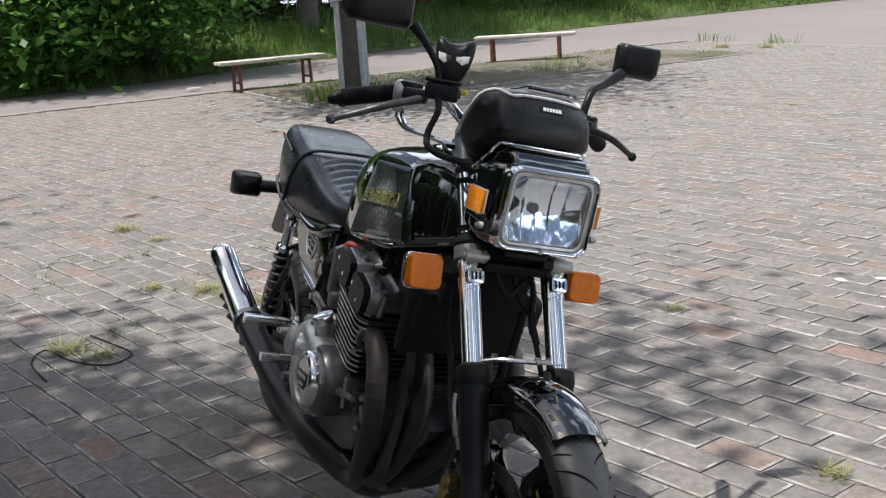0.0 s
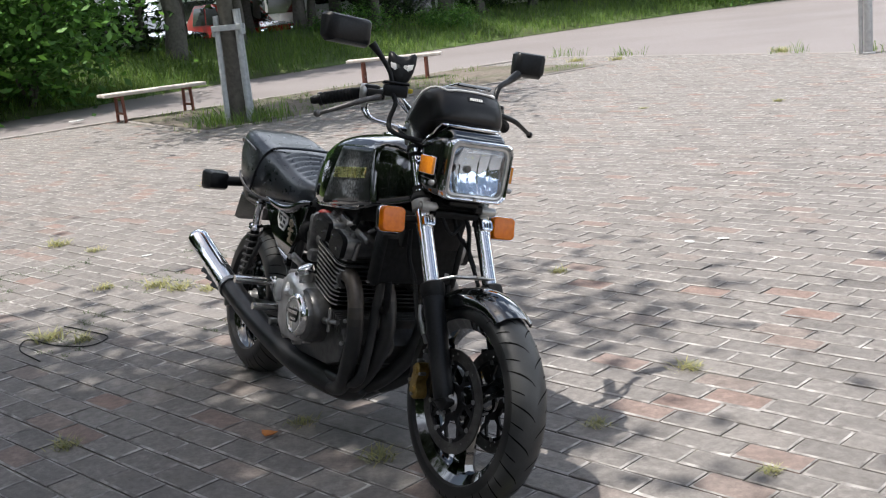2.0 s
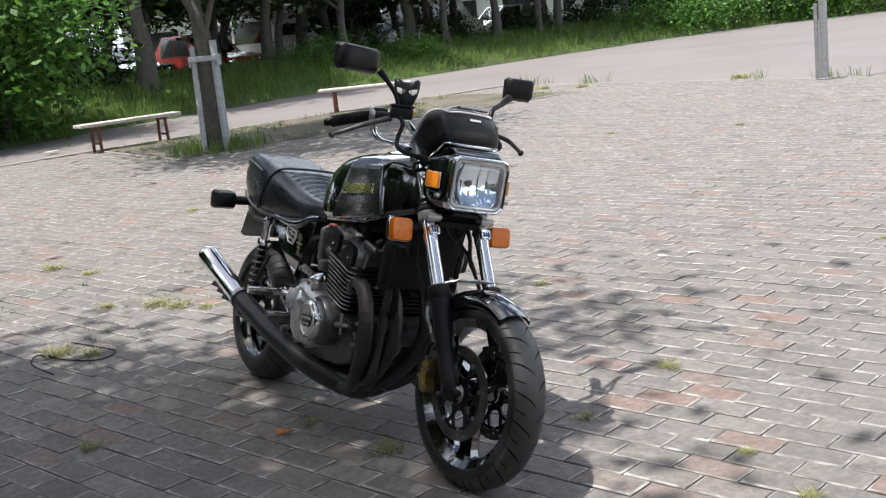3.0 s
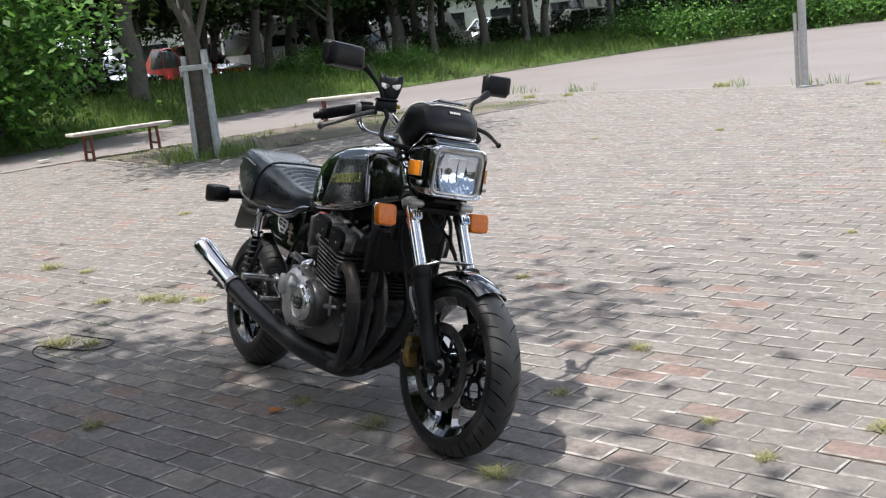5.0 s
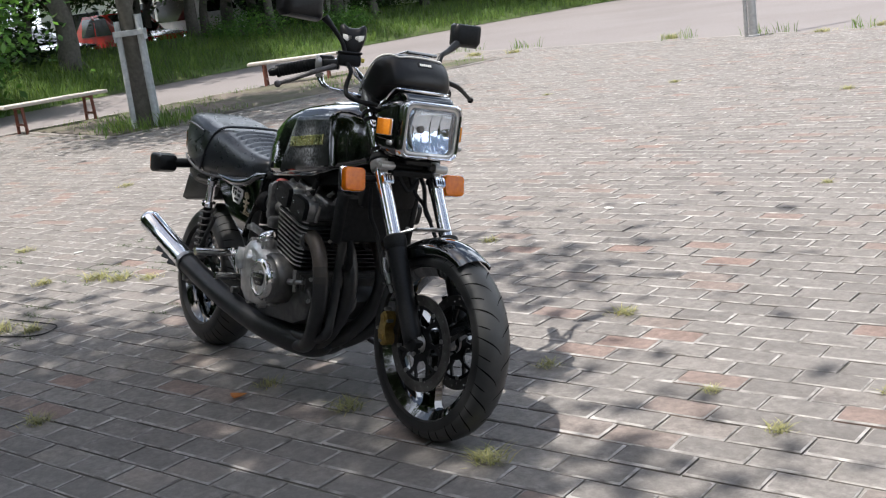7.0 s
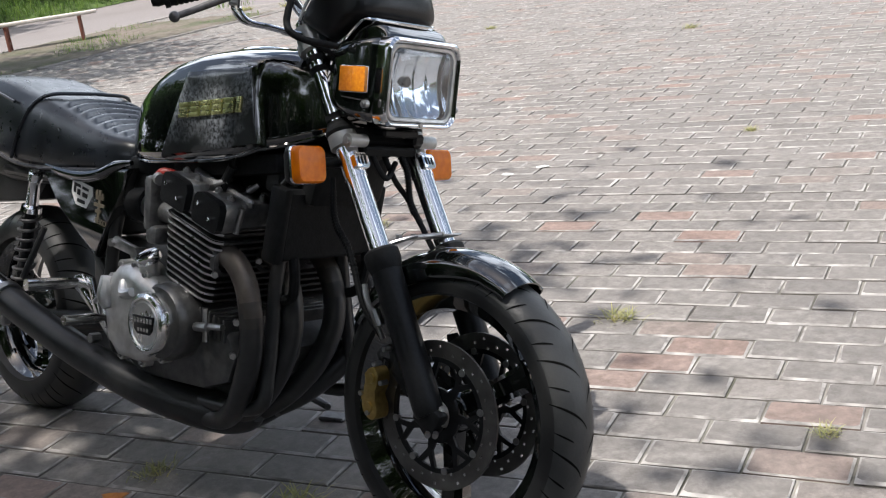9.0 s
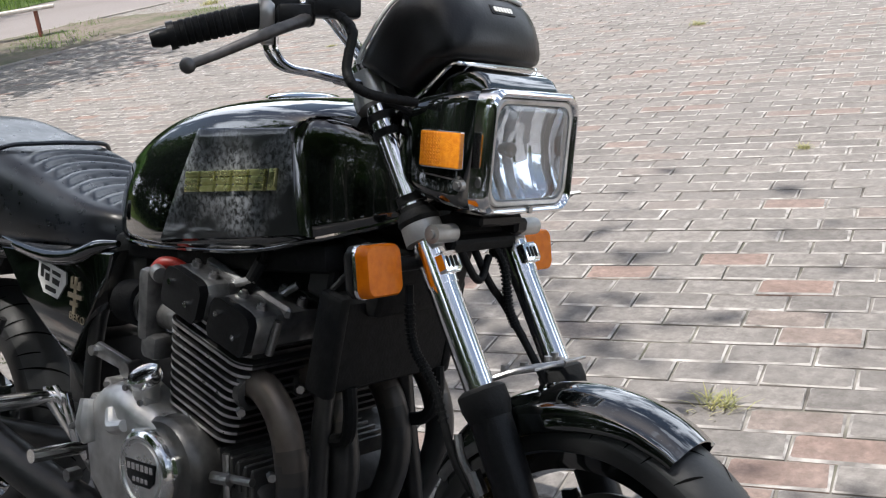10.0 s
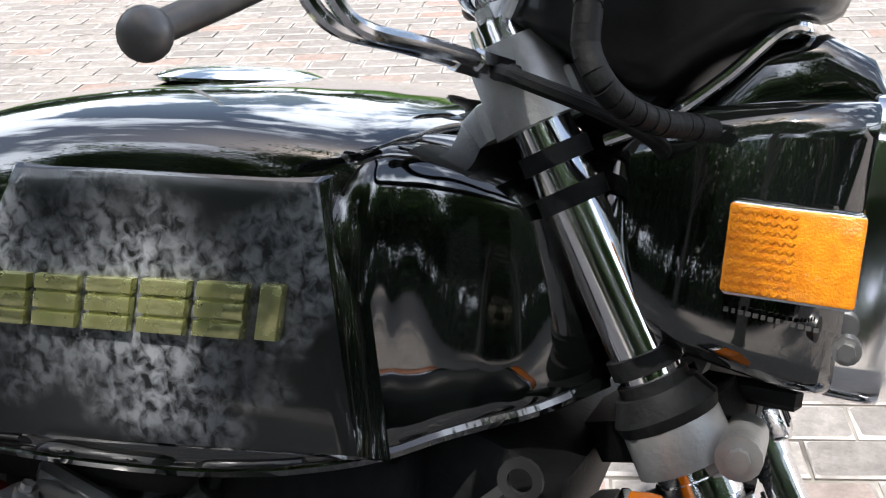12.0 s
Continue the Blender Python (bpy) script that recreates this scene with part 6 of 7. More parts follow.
for k in (0.22, 0.36, 0.50):
    c_ = a.lerp(b, k) + Vector((-0.008, -0.024, -0.034))
    rbox(bm, (0.060, 0.006, 0.022), frame_of(c_, d, Vector((0, -0.5, -0.85))), 0.002, 1)
part("silencer_slot", bm, PLASTIC, sil, "dark slotted marking plate")
bm = bmesh.new()
lathe(bm, [(0.039, -0.010), (0.0435, -0.010), (0.0435, 0.010), (0.039, 0.010)], frame_of(a.lerp(b, 0.03), (0, 1, 0), d), 28, True)
rbox(bm, (0.018, 0.022, 0.03), Matrix.Translation(a.lerp(b, 0.03) + Vector((0.01, -0.01, -0.052))), 0.004, 1)
part("silencer_clamp", bm, STEEL, sil, "steel clamp")
bm = bmesh.new()
rod(bm, (-1.36, -0.19, 0.42), (-1.30, -0.16, 0.55), 0.008, n=8)
part("silencer_stay", bm, EXHAUST, sil)

# black coils and wiring packed under the tank
bm = bmesh.new()
rbox(bm, (0.50, 0.15, 0.075), pose(-0.66, 0, 0.700, 0, 2, 0), 0.02, 2)
wiring = part("wiring_cover", bm, GRIP, bike, "black wiring and coils under the tank")
bm = bmesh.new()
rbox(bm, (0.36, 0.27, 0.045), pose(-0.60, 0, 0.718, 0, -3, 0), 0.012, 2)
part("coil_tray", bm, GRIP, wiring, "black tray under the tank")
bm = bmesh.new()
rbox(bm, (0.30, 0.25, 0.042), pose(-0.82, 0, 0.714), 0.012, 2)
part("coil_tray", bm, GRIP, wiring)
# added box: keeps bright ground from showing between tank and frame
bm = bmesh.new()
rbox(bm, (0.12, 0.23, 0.14), pose(-0.955, 0, 0.645, 0, 6, 0), 0.02, 2)
part("gap_filler_box", bm, EXHAUST, bike, "added black filler box behind the carburettors")
# oil cooler, horn, calipers, side stand
bm = bmesh.new()
rbox(bm, (0.042, 0.25, 0.150), pose(-0.410, -0.015, 0.605, 0, 14, 0), 0.008, 1)
for s in (-1, 1):
    rbox(bm, (0.05, 0.022, 0.160), pose(-0.410, -0.015 + s * 0.128, 0.605, 0, 14, 0), 0.008, 2)
oc_ = part("oil_cooler", bm, GRIP, bike, "black oil cooler behind the fork")
for s in (-1, 1):
    bm = bmesh.new()
    tube(bm, [(-0.41, s * 0.10, 0.535), (-0.41, s * 0.098, 0.49), (-0.43, s * 0.09, 0.45), (-0.49, s * 0.08, 0.44)], 0.011, 10, 5)
    part("oil_hose", bm, GRIP, oc_, "black oil hose")
bm = bmesh.new()
rbox(bm, (0.10, 0.20, 0.11), pose(-0.39, 0, 0.705, 0, 20, 0), 0.015, 2)
part("ignition_box", bm, GRIP, bike, "black box under the fork head")
for s in (-1, 1):
    bm = bmesh.new()
    m = frame_of((0, s * 0.092, 0), (1, 0, 0), (0, -1, 0))
    body = [(-0.197, 0.286), (-0.188, 0.262), (-0.172, 0.252), (-0.158, 0.262), (-0.158, 0.282), (-0.166, 0.300), (-0.158, 0.318), (-0.156, 0.340), (-0.166, 0.354), (-0.182, 0.350), (-0.190, 0.332), (-0.186, 0.312), (-0.196, 0.302)]
    body = [(p.x, p.y) for p in catmull([(x, z, 0) for x, z in body + body[:1]], 4)[:-1]]
    prism(bm, body, 0.034, m, 0.004)
    for x, z, r in ((-0.177, 0.277, 0.012), (-0.172, 0.333, 0.012)):
        rod(bm, (x, s * 0.090, z), (x, s * 0.1125, z), r, r * 0.85, n=18)
    bmesh.ops.translate(bm, vec=(-0.004, 0, -0.010), verts=bm.verts)
    cal = spart("brake_caliper", bm, GOLD, bike, "gold four-piston brake caliper")
    bm = bmesh.new()
    prism(bm, [(-0.15, 0.39), (-0.13, 0.395), (-0.10, 0.345), (-0.085, 0.30), (-0.10, 0.295), (-0.14, 0.335)], 0.012, frame_of((0, s * 0.086, 0), (1, 0, 0), (0, -1, 0)), 0.002)
    spart("caliper_bracket", bm, PLASTIC, cal, "black caliper bracket")
    for x, z in ((-0.140, 0.383), (-0.148, 0.318), (-0.182, 0.256), (-0.165, 0.352), (-0.200, 0.292)):
        bm = bmesh.new()
        rod(bm, (x, s * 0.095, z), (x, s * 0.114, z), 0.0052, n=8)
        spart("caliper_bolt", bm, STEEL, cal, "bright bolt")
bm = bmesh.new()
tube(bm, [(-0.155, -0.10, 0.40), (-0.168, -0.105, 0.43), (-0.190, -0.108, 0.47), (-0.20, -0.105, 0.50)], 0.006, 8, 5)
rod(bm, (-0.158, -0.106, 0.425), (-0.172, -0.108, 0.455), 0.011, n=10)
spart("hose_clamp", bm, STEEL, bike, "steel hose joint")
bm = bmesh.new()
tube(bm, [(-0.93, 0.13, 0.235), (-0.85, 0.19, 0.19), (-0.74, 0.292, 0.108)], 0.0105, 10, 5)
rbox(bm, (0.07, 0.04, 0.012), pose(-0.730, 0.298, 0.083, 14, 0, 20), 0.004, 1)
rod(bm, (-0.735, 0.285, 0.112), (-0.70, 0.25, 0.122), 0.008, n=8)
part("side_stand", bm, LEVER, bike, "steel side stand folded out")
bm = bmesh.new()
rbox(bm, (0.13, 0.11, 0.13), pose(-1.18, 0, 0.60), 0.015, 2)
rbox(bm, (0.12, 0.20, 0.14), pose(-1.12, 0, 0.46), 0.015, 2)
part("battery_box", bm, EXHAUST, bike, "black battery box under the seat")
# instruments hidden behind the bag
bm = bmesh.new()
for s in (-1, 1):
    rod(bm, (-0.30, s * 0.05, 0.955), (-0.345, s * 0.05, 1.0), 0.040, n=20)
spart("instrument", bm, PLASTIC, bike, "black round instruments")

# ---- things hung on the motorcycle ----
BIKE_M = bike.matrix_basis @ STEER
bag = base("handlebar_bag", "black leather bag strapped over the headlamp shroud", "bag", BIKE_M)
bm = bmesh.new()
prof = [(-0.388, 1.004), (-0.372, 1.034), (-0.330, 1.086), (-0.302, 1.106), (-0.265, 1.110), (-0.228, 1.098), (-0.206, 1.068), (-0.196, 1.034), (-0.199, 1.012), (-0.220, 1.0035), (-0.262, 0.980), (-0.300, 0.960)]
line = catmull([(x, 0, z) for x, z in prof] + [(prof[0][0], 0, prof[0][1])], 3)[:-1]
cx, cz = -0.305, 1.005
rings = []
for y, k in ((-0.124, 0.50), (-0.121, 0.68), (-0.112, 0.82), (-0.098, 0.915), (-0.076, 0.972), (-0.046, 0.998), (-0.006, 1.008), (0.034, 0.998), (0.064, 0.972), (0.086, 0.915), (0.100, 0.82), (0.109, 0.68), (0.112, 0.50)):
    rings.append([Vector((cx + (p.x - cx) * k, y, cz + (p.z - cz) * k)) for p in line])
skin(bm, rings)
part("bag_body", bm, BAG, bag, sharp=60.0)
bm = bmesh.new()
def on_bag(i, y, k):
    x, z = prof[i]
    return (cx + (x - cx) * k, y, cz + (z - cz) * k)


arch = [(0, 0.115, 0.80), (1, 0.113, 0.82), (2, 0.109, 0.855), (3, 0.102, 0.888), (4, 0.091, 0.93), (5, 0.078, 0.968), (5, 0.05, 1.005), (5, 0.0, 1.022)]
path = [on_bag(i, -0.006 - y, k) for i, y, k in arch] + [on_bag(i, -0.006 + y, k) for i, y, k in arch[-2::-1]]
tube(bm, path, 0.0032, 8, 6)
part("bag_piping", bm, WHITE_STICKER, bag, "pale grey piping")
bm = bmesh.new()
prism(bm, rounded(0.056, 0.016, 0.003, 3), 0.004, frame_of((-0.212, 0.000, 1.078), (0, 1, 0), (0.85, 0, 0.5)), 0.001)
tagp = part("bag_label", bm, PLASTIC, bag, "dark sewn label")
bm = bmesh.new()
for k in range(6):
    prism(bm, rounded(0.0055, 0.008, 0.001, 2, -0.018 + 0.0072 * k), 0.0055, frame_of((-0.2115, 0.000, 1.078), (0, 1, 0), (0.85, 0, 0.5)))
part("label_mark", bm, WHITE_STICKER, tagp, "white plain marks", sharp=0)
bm = bmesh.new()
rbox(bm, (0.085, 0.105, 0.005), pose(-0.325, 0.035, 1.118, 0, -8, 0), 0.002, 1)
rbox(bm, (0.012, 0.115, 0.010), pose(-0.282, 0.035, 1.120, 0, -8, 0), 0.003, 1)
part("map_flap", bm, CAR_GLASS, bag, "clear plastic map pocket")
bm = bmesh.new()
tube(bm, [(-0.30, 0.125, 0.975), (-0.34, 0.132, 0.985), (-0.37, 0.128, 1.0)], 0.004, 8, 4)
part("strap", bm, GRIP, bag, "black fixing strap")

bm = bmesh.new()
cat = [(0.0, -0.050), (0.013, -0.046), (0.027, -0.027), (0.036, -0.004), (0.041, 0.020), (0.042, 0.042), (0.035, 0.050), (0.026, 0.047), (0.017, 0.040), (0.0, 0.038)]
cat = [(x * 0.98, y * 1.02) for x, y in cat + [(-x, y) for x, y in cat[-2:0:-1]]]
MK = frame_of((-0.402, -0.140, 1.143), (0.5, 1, 0), (1, -0.5, 0.08))
rings = []
for d, k in ((-0.010, 0.94), (-0.008, 1.0), (0.000, 1.0), (0.008, 0.90), (0.013, 0.70), (0.015, 0.4)):
    rings.append([MK @ Vector((x * k, y * k, d)) for x, y in cat])
skin(bm, rings)
orn = base("mask_ornament", "small black eared mask with two white eyes on the handlebar", "ornament", BIKE_M)
part("mask_plate", bm, PLASTIC, orn)
for s in (-1, 1):
    bm = bmesh.new()
    prism(bm, [(s * 0.004, 0.004), (s * 0.005, 0.013), (s * 0.033, 0.017), (s * 0.031, 0.004), (s * 0.019, -0.004)][::s], 0.006, MK @ Matrix.Translation((0, 0, 0.012)), 0.001)
    part("mask_eye", bm, WHITE_STICKER, orn, "white eye patch")
bm = bmesh.new()
rod(bm, MK @ Vector((0, -0.045, -0.004)), MK @ Vector((0, -0.085, -0.006)), 0.006, n=8)
part("mask_stem", bm, PLASTIC, orn)
bm = bmesh.new()
rod(bm, MK @ Vector((-0.015, -0.062, -0.006)), MK @ Vector((0.030, -0.058, -0.006)), 0.009, n=16)
knob = part("toggle_switch", bm, PLASTIC, bike, "black round switch beside the mask")
bm = bmesh.new()
rbox(bm, (0.016, 0.013, 0.012), MK @ Matrix.Translation((0.036, -0.054, -0.004)), 0.003, 1)
part("switch_tip", bm, YELLOW_TIP, knob, "small yellow switch tip")


# ---- trees, shrubs, grass ----
def leaves(bm_lists, centre, radii, count, size, rng, shell=0.55, drop=0.0):
    """Scatters leaves in clumps inside an ellipsoid."""
    verts, faces = bm_lists
    clumps = []
    for _ in range(max(6, count // 55)):
        while True:
            p = Vector((rng.uniform(-1, 1), rng.uniform(-1, 1), rng.uniform(-1, 1)))
            if shell ** 2 < p.length_squared < 1:
                break
        clumps.append((Vector((centre[0] + p.x * radii[0], centre[1] + p.y * radii[1], centre[2] + p.z * radii[2])), rng.uniform(0.25, 0.6)))
    for i in range(count):
        c, sp = clumps[i % len(clumps)]
        p = c + Vector((rng.gauss(0, sp), rng.gauss(0, sp), rng.gauss(0, sp * 0.6) - drop * rng.random()))
        d = Vector((rng.gauss(0, 1), rng.gauss(0, 1), rng.gauss(-0.25, 0.6))).normalized()
        n = Vector((rng.gauss(0, 0.6), rng.gauss(0, 0.6), 1)).normalized()
        u = d.cross(n)
        if u.length < 0.05:
            continue
        u.normalize()
        L = size * rng.uniform(0.6, 1.25)
        w = L * rng.uniform(0.22, 0.34)
        k = len(verts)
        verts += [p, p + d * L * 0.5 + u * w, p + d * L, p + d * L * 0.5 - u * w]
        faces.append((k, k + 1, k + 2, k + 3))


def leaf_mesh(name, lists, material):
    me = bpy.data.meshes.new(name)
    me.from_pydata([tuple(v) for v in lists[0]], [], lists[1])
    me.materials.append(material)
    return me


def trunk_mesh(bm, height, r, rng, limbs=6, fork=0.5, spread=1.0, rise=1.0):
    pts = [Vector((0, 0, -0.1))]
    for i in range(1, 6):
        pts.append(Vector((rng.gauss(0, 0.06) * i * 0.5, rng.gauss(0, 0.06) * i * 0.5, height * i / 5)))
    tube(bm, pts, [r * 1.35, r * 1.02, r * 0.92, r * 0.7, r * 0.5, r * 0.25], 14, 4)
    for i in range(limbs):
        h = height * (fork + (0.95 - fork) * i / limbs)
        a = rng.uniform(0, 6.28)
        q = Vector((0, 0, h))
        e = Vector((math.cos(a), math.sin(a), 0)) * spread * rng.uniform(0.9, 1.6) + Vector((0, 0, rng.uniform(0.8, 1.8) * spread * rise))
        tube(bm, [q - Vector((0, 0, 0.1)), q + e * 0.4 + Vector((0, 0, -0.05)), q + e * 0.75, q + e], [r * 0.45, r * 0.36, r * 0.25, r * 0.08], 8, 3)
    # root flare
    for i in range(5):
        a = i * 1.256 + rng.uniform(-0.3, 0.3)
        tube(bm, [(math.cos(a) * r * 0.5, math.sin(a) * r * 0.5, r * 1.1), (math.cos(a) * r * 1.3, math.sin(a) * r * 1.3, 0.04), (math.cos(a) * r * 2.2, math.sin(a) * r * 2.2, -0.08)], [r * 0.4, r * 0.36, r * 0.15], 7, 3)


def tree(label, m, height, r, crown_c, crown_r, count, size, material, seed, limbs=6, fork=0.5, spread=1.0, group="", rise=1.0):
    rng = random.Random(seed)
    t = base("tree", label, "tree", m, group)
    bm = bmesh.new()
    trunk_mesh(bm, height, r, rng, limbs, fork, spread, rise)
    part("trunk", bm, BARK, t, sharp=60.0)
    lists = ([], [])
    leaves(lists, crown_c, crown_r, count, size, rng)
    c = new("crown", leaf_mesh("crown", lists, material))
    c.parent = t
    return t


# the tree whose crown shades the motorcycle, with its neighbours beyond
shade = tree("broad park tree with a leafy crown shading the paving", pose(-1.3, -6.9, 0), 4.8, 0.2, (0.35, 2.32, 6.2), (3.0, 2.6, 1.2), 25500, 0.15, LEAF, 5, 9, 0.6, 1.2)
# an outlying bough with thin foliage
twigs = ([], [])
leaves(twigs, (-0.5, 5.9, 6.6), (0.8, 0.45, 0.25), 480, 0.14, random.Random(15), 0.1)
spray = new("bough_leaves", leaf_mesh("bough_leaves", twigs, LEAF))
spray.parent = shade
bm = bmesh.new()
tube(bm, [(0, 0, 4.2), (0.1, 1.8, 5.6), (0.0, 3.8, 6.4), (-0.3, 6.4, 6.7)], [0.08, 0.06, 0.04, 0.012], 8, 4)
part("bough", bm, BARK, shade)
for x, y, a, k in ((-8, -13, 40, 1.15), (3.5, -14.5, 200, 1.1), (9.5, -10.5, 300, 1.1), (4.6, -10.6, 8, 1.0), (9.2, -9.6, 20, 1.0), (-6.8, -9.6, 352, 1.0)):
    copy_thing(shade, pose(x, y, -0.05, 0, 0, a) @ Matrix.Scale(k, 4))

# staked tree in the bed
tree("young forked tree held by grey timber stakes", pose(-11.00, 3.33, 0.0), 3.6, 0.100, (0, 0.2, 3.30), (2.3, 2.3, 1.1), 8200, 0.15, LEAF, 11, 9, 0.40, 0.62, "", 2.6)
st = base("tree_stakes", "weathered grey timber stakes and crossbars round the young tree", "tree stakes", pose(-11.00, 3.33, 0, 0, 0, 62))
for sx in (-1, 1):
    for sy in (-1, 1):
        bm = bmesh.new()
        rod(bm, (sx * 0.132, sy * 0.105, -0.05), (sx * 0.122, sy * 0.10, 1.34 + 0.03 * sx), 0.034, 0.032, n=10)
        part("stake", bm, STAKE, st)
for sy in (-1, 1):
    bm = bmesh.new()
    rbox(bm, (0.36, 0.03, 0.07), pose(0, sy * 0.150, 1.16), 0.006, 1)
    part("crossbar", bm, STAKE, st)
for sx in (-1, 1):
    bm = bmesh.new()
    rbox(bm, (0.03, 0.30, 0.07), pose(sx * 0.165, 0, 1.10), 0.006, 1)
    part("crossbar", bm, STAKE, st)

# woodland trees on the bank
wood_a = tree("dark broad-leaved tree at the top of the bank", pose(-21.56, 5.72, 0.50), 4.2, 0.19, (0, 0, 4.1), (2.9, 2.9, 1.6), 5200, 0.26, LEAF_DARK, 21, 7, 0.5, 1.2, "trees on the bank")
wood_b = tree("slender dark tree at the top of the bank", pose(-25.26, 10.08, 0.66), 4.2, 0.13, (0, 0, 4.2), (2.5, 2.5, 1.6), 4600, 0.26, LEAF_DARK, 22, 6, 0.55, 1.1, "trees on the bank")
for i, (x, y, k) in enumerate(((-26.73, 15.14, 0.85), (-26.61, 11.00, 0.80), (-29.35, 17.31, 0.93), (-29.21, 12.90, 0.95), (-26.68, 18.18, 0.90), (-27.37, 21.02, 0.95), (-30.52, 22.72, 0.85), (-27.93, 24.26, 0.95), (-29.89, 28.77, 1.1), (-27.29, 29.37, 0.9), (-28.58, 33.17, 1.1), (-26.60, 40.06, 1.18), (-21.62, 46.53, 1.18), (-14.86, 55.07, 1.48), (-23.4, 1.40, 0.95), (-22.6, -4.60, 0.98), (-25.87, 6.12, 0.9))):
    copy_thing(wood_b if i % 3 else wood_a, pose(x, y, bank_z(x, y) - 0.03, 0, 0, 73 * i) @ Matrix.Scale(k, 4))
wood_c = tree("dark tree with low hanging boughs behind the bank", pose(-23.6, -2.1, 0.4), 3.6, 0.14, (0, 0, 3.3), (2.7, 2.7, 1.5), 5600, 0.24, LEAF_DARK, 23, 7, 0.45, 1.0, "trees on the bank")
for i, (x, y, k) in enumerate(((-22.2, -5.6, 0.92), (-24.3, 1.7, 0.92), (-24.2, 4.2, 0.88), (-25.6, 7.1, 0.92), (-27.6, 9.6, 0.95), (-29.2, 11.8, 0.95), (-30.6, 14.3, 1.0), (-30.9, 17.6, 0.95), (-32.2, 20.1, 1.05), (-33.6, 24.3, 1.10), (-34.0, 29.5, 1.15), (-31.5, 33.5, 1.15), (-29.0, 37.5, 1.2), (-27.9, 4.6, 0.85), (-28.7, 7.9, 0.8), (-30.4, 10.9, 0.85), (-32.2, 16.0, 0.85), (-33.5, 18.4, 0.9), (-22.9, 7.6, 0.8), (-24.5, 11.9, 0.78), (-25.9, 15.9, 0.78), (-26.6, 19.7, 0.8), (-27.4, 26.6, 0.9), (-27.1, 33.2, 1.0))):
    copy_thing(wood_c, pose(x, y, bank_z(x, y), 0, 0, 67 * i) @ Matrix.Scale(k, 4))
for i in range(22):
    a = radians(92 + 92 * i / 21)
    copy_thing(wood_a if i % 2 else wood_b, pose(2 + math.cos(a) * (52 + 5 * (i % 3)), 4 + math.sin(a) * (52 + 5 * (i % 3)), 0.7, 0, 0, 51 * i) @ Matrix.Scale(0.75 + 0.08 * (i % 4), 4))

# woods beyond the south side, seen in the paint and the mirrors
for i in range(13):
    a = radians(206 + 11.5 * i)
    d = 19.0 + 2.5 * (i % 3)
    copy_thing(wood_a if i % 2 else wood_b, pose(-1 + math.cos(a) * d * 1.2, 1 + math.sin(a) * d, -0.6, 0, 0, 77 * i) @ Matrix.Scale(0.9 + 0.1 * (i % 3), 4))
for i in range(20):
    a = radians(204 + 8.0 * i)
    copy_thing(wood_c, pose(-1 + math.cos(a) * 21.0, 0.5 + math.sin(a) * (16.5 + 1.5 * (i % 2)), -0.5, 0, 0, 53 * i) @ Matrix.Scale(1.25 + 0.15 * (i % 3), 4))
for i in range(16):
    a = radians(200 + 10.0 * i)
    copy_thing(wood_c, pose(-1 + math.cos(a) * 29.0, 0.5 + math.sin(a) * (23.0 + 1.5 * (i % 2)), -0.8, 0, 0, 31 * i) @ Matrix.Scale(1.9 + 0.2 * (i % 3), 4))


def shrub(label, m, centre, radii, count, size, material, seed, group=""):
    rng = random.Random(seed)
    t = base("shrub", label, "shrub", m, group)
    bm = bmesh.new()
    for i in range(7):
        a = rng.uniform(0, 6.28)
        e = Vector((math.cos(a) * radii[0] * 0.6, math.sin(a) * radii[1] * 0.6, centre[2] + radii[2] * 0.4))
        tube(bm, [(0, 0, -0.1), e * 0.5 + Vector((0, 0, 0.1)), e], [0.035, 0.022, 0.008], 7, 3)
    part("stem", bm, BARK, t)
    lists = ([], [])
    leaves(lists, centre, radii, count, size, rng, 0.3, 0.05)
    c = new("foliage", leaf_mesh("foliage", lists, material))
    c.parent = t
    return t


shrub("tall leafy shrub with bright drooping leaflets on the bank", pose(-17.55, 2.0, 0.1), (0, 0, 2.0), (1.6, 1.6, 1.7), 11000, 0.17, LEAF_BRIGHT, 31)
shrub("tall leafy shrub with bright drooping leaflets on the bank", pose(-16.88, -0.03, 0.1), (0, 0, 1.6), (1.4, 1.4, 1.4), 5200, 0.20, LEAF_BRIGHT, 32)
low = shrub("low rounded leafy green shrub on the bank", pose(-25.86, 24.06, 0.15), (0, 0, 0.5), (1.9, 1.6, 0.55), 3600, 0.13, LEAF_BRIGHT, 33)
for i, (x, y, k) in enumerate(((-25.9, 25.8, 0.9), (-25.8, 29.2, 1.0), (-25.5, 31.2, 1.1), (-24.9, 33.2, 1.15), (-24.2, 35.0, 1.15), (-23.0, 36.9, 1.2), (-21.4, 38.9, 1.3), (-19.4, 41.2, 1.4), (-17.0, 43.9, 1.5), (-23.8, 10.9, 0.55), (-23.9, 13.7, 0.5))):
    copy_thing(low, pose(x, y, bank_z(x, y) - 0.03, 0, 0, 47 * i) @ Matrix.Scale(k, 4))
under = shrub("dense dark undergrowth between the trees", pose(-23.0, 4.0, 0.6), (0, 0, 0.55), (1.7, 1.5, 0.6), 2200, 0.20, LEAF_DARK, 34, "undergrowth")
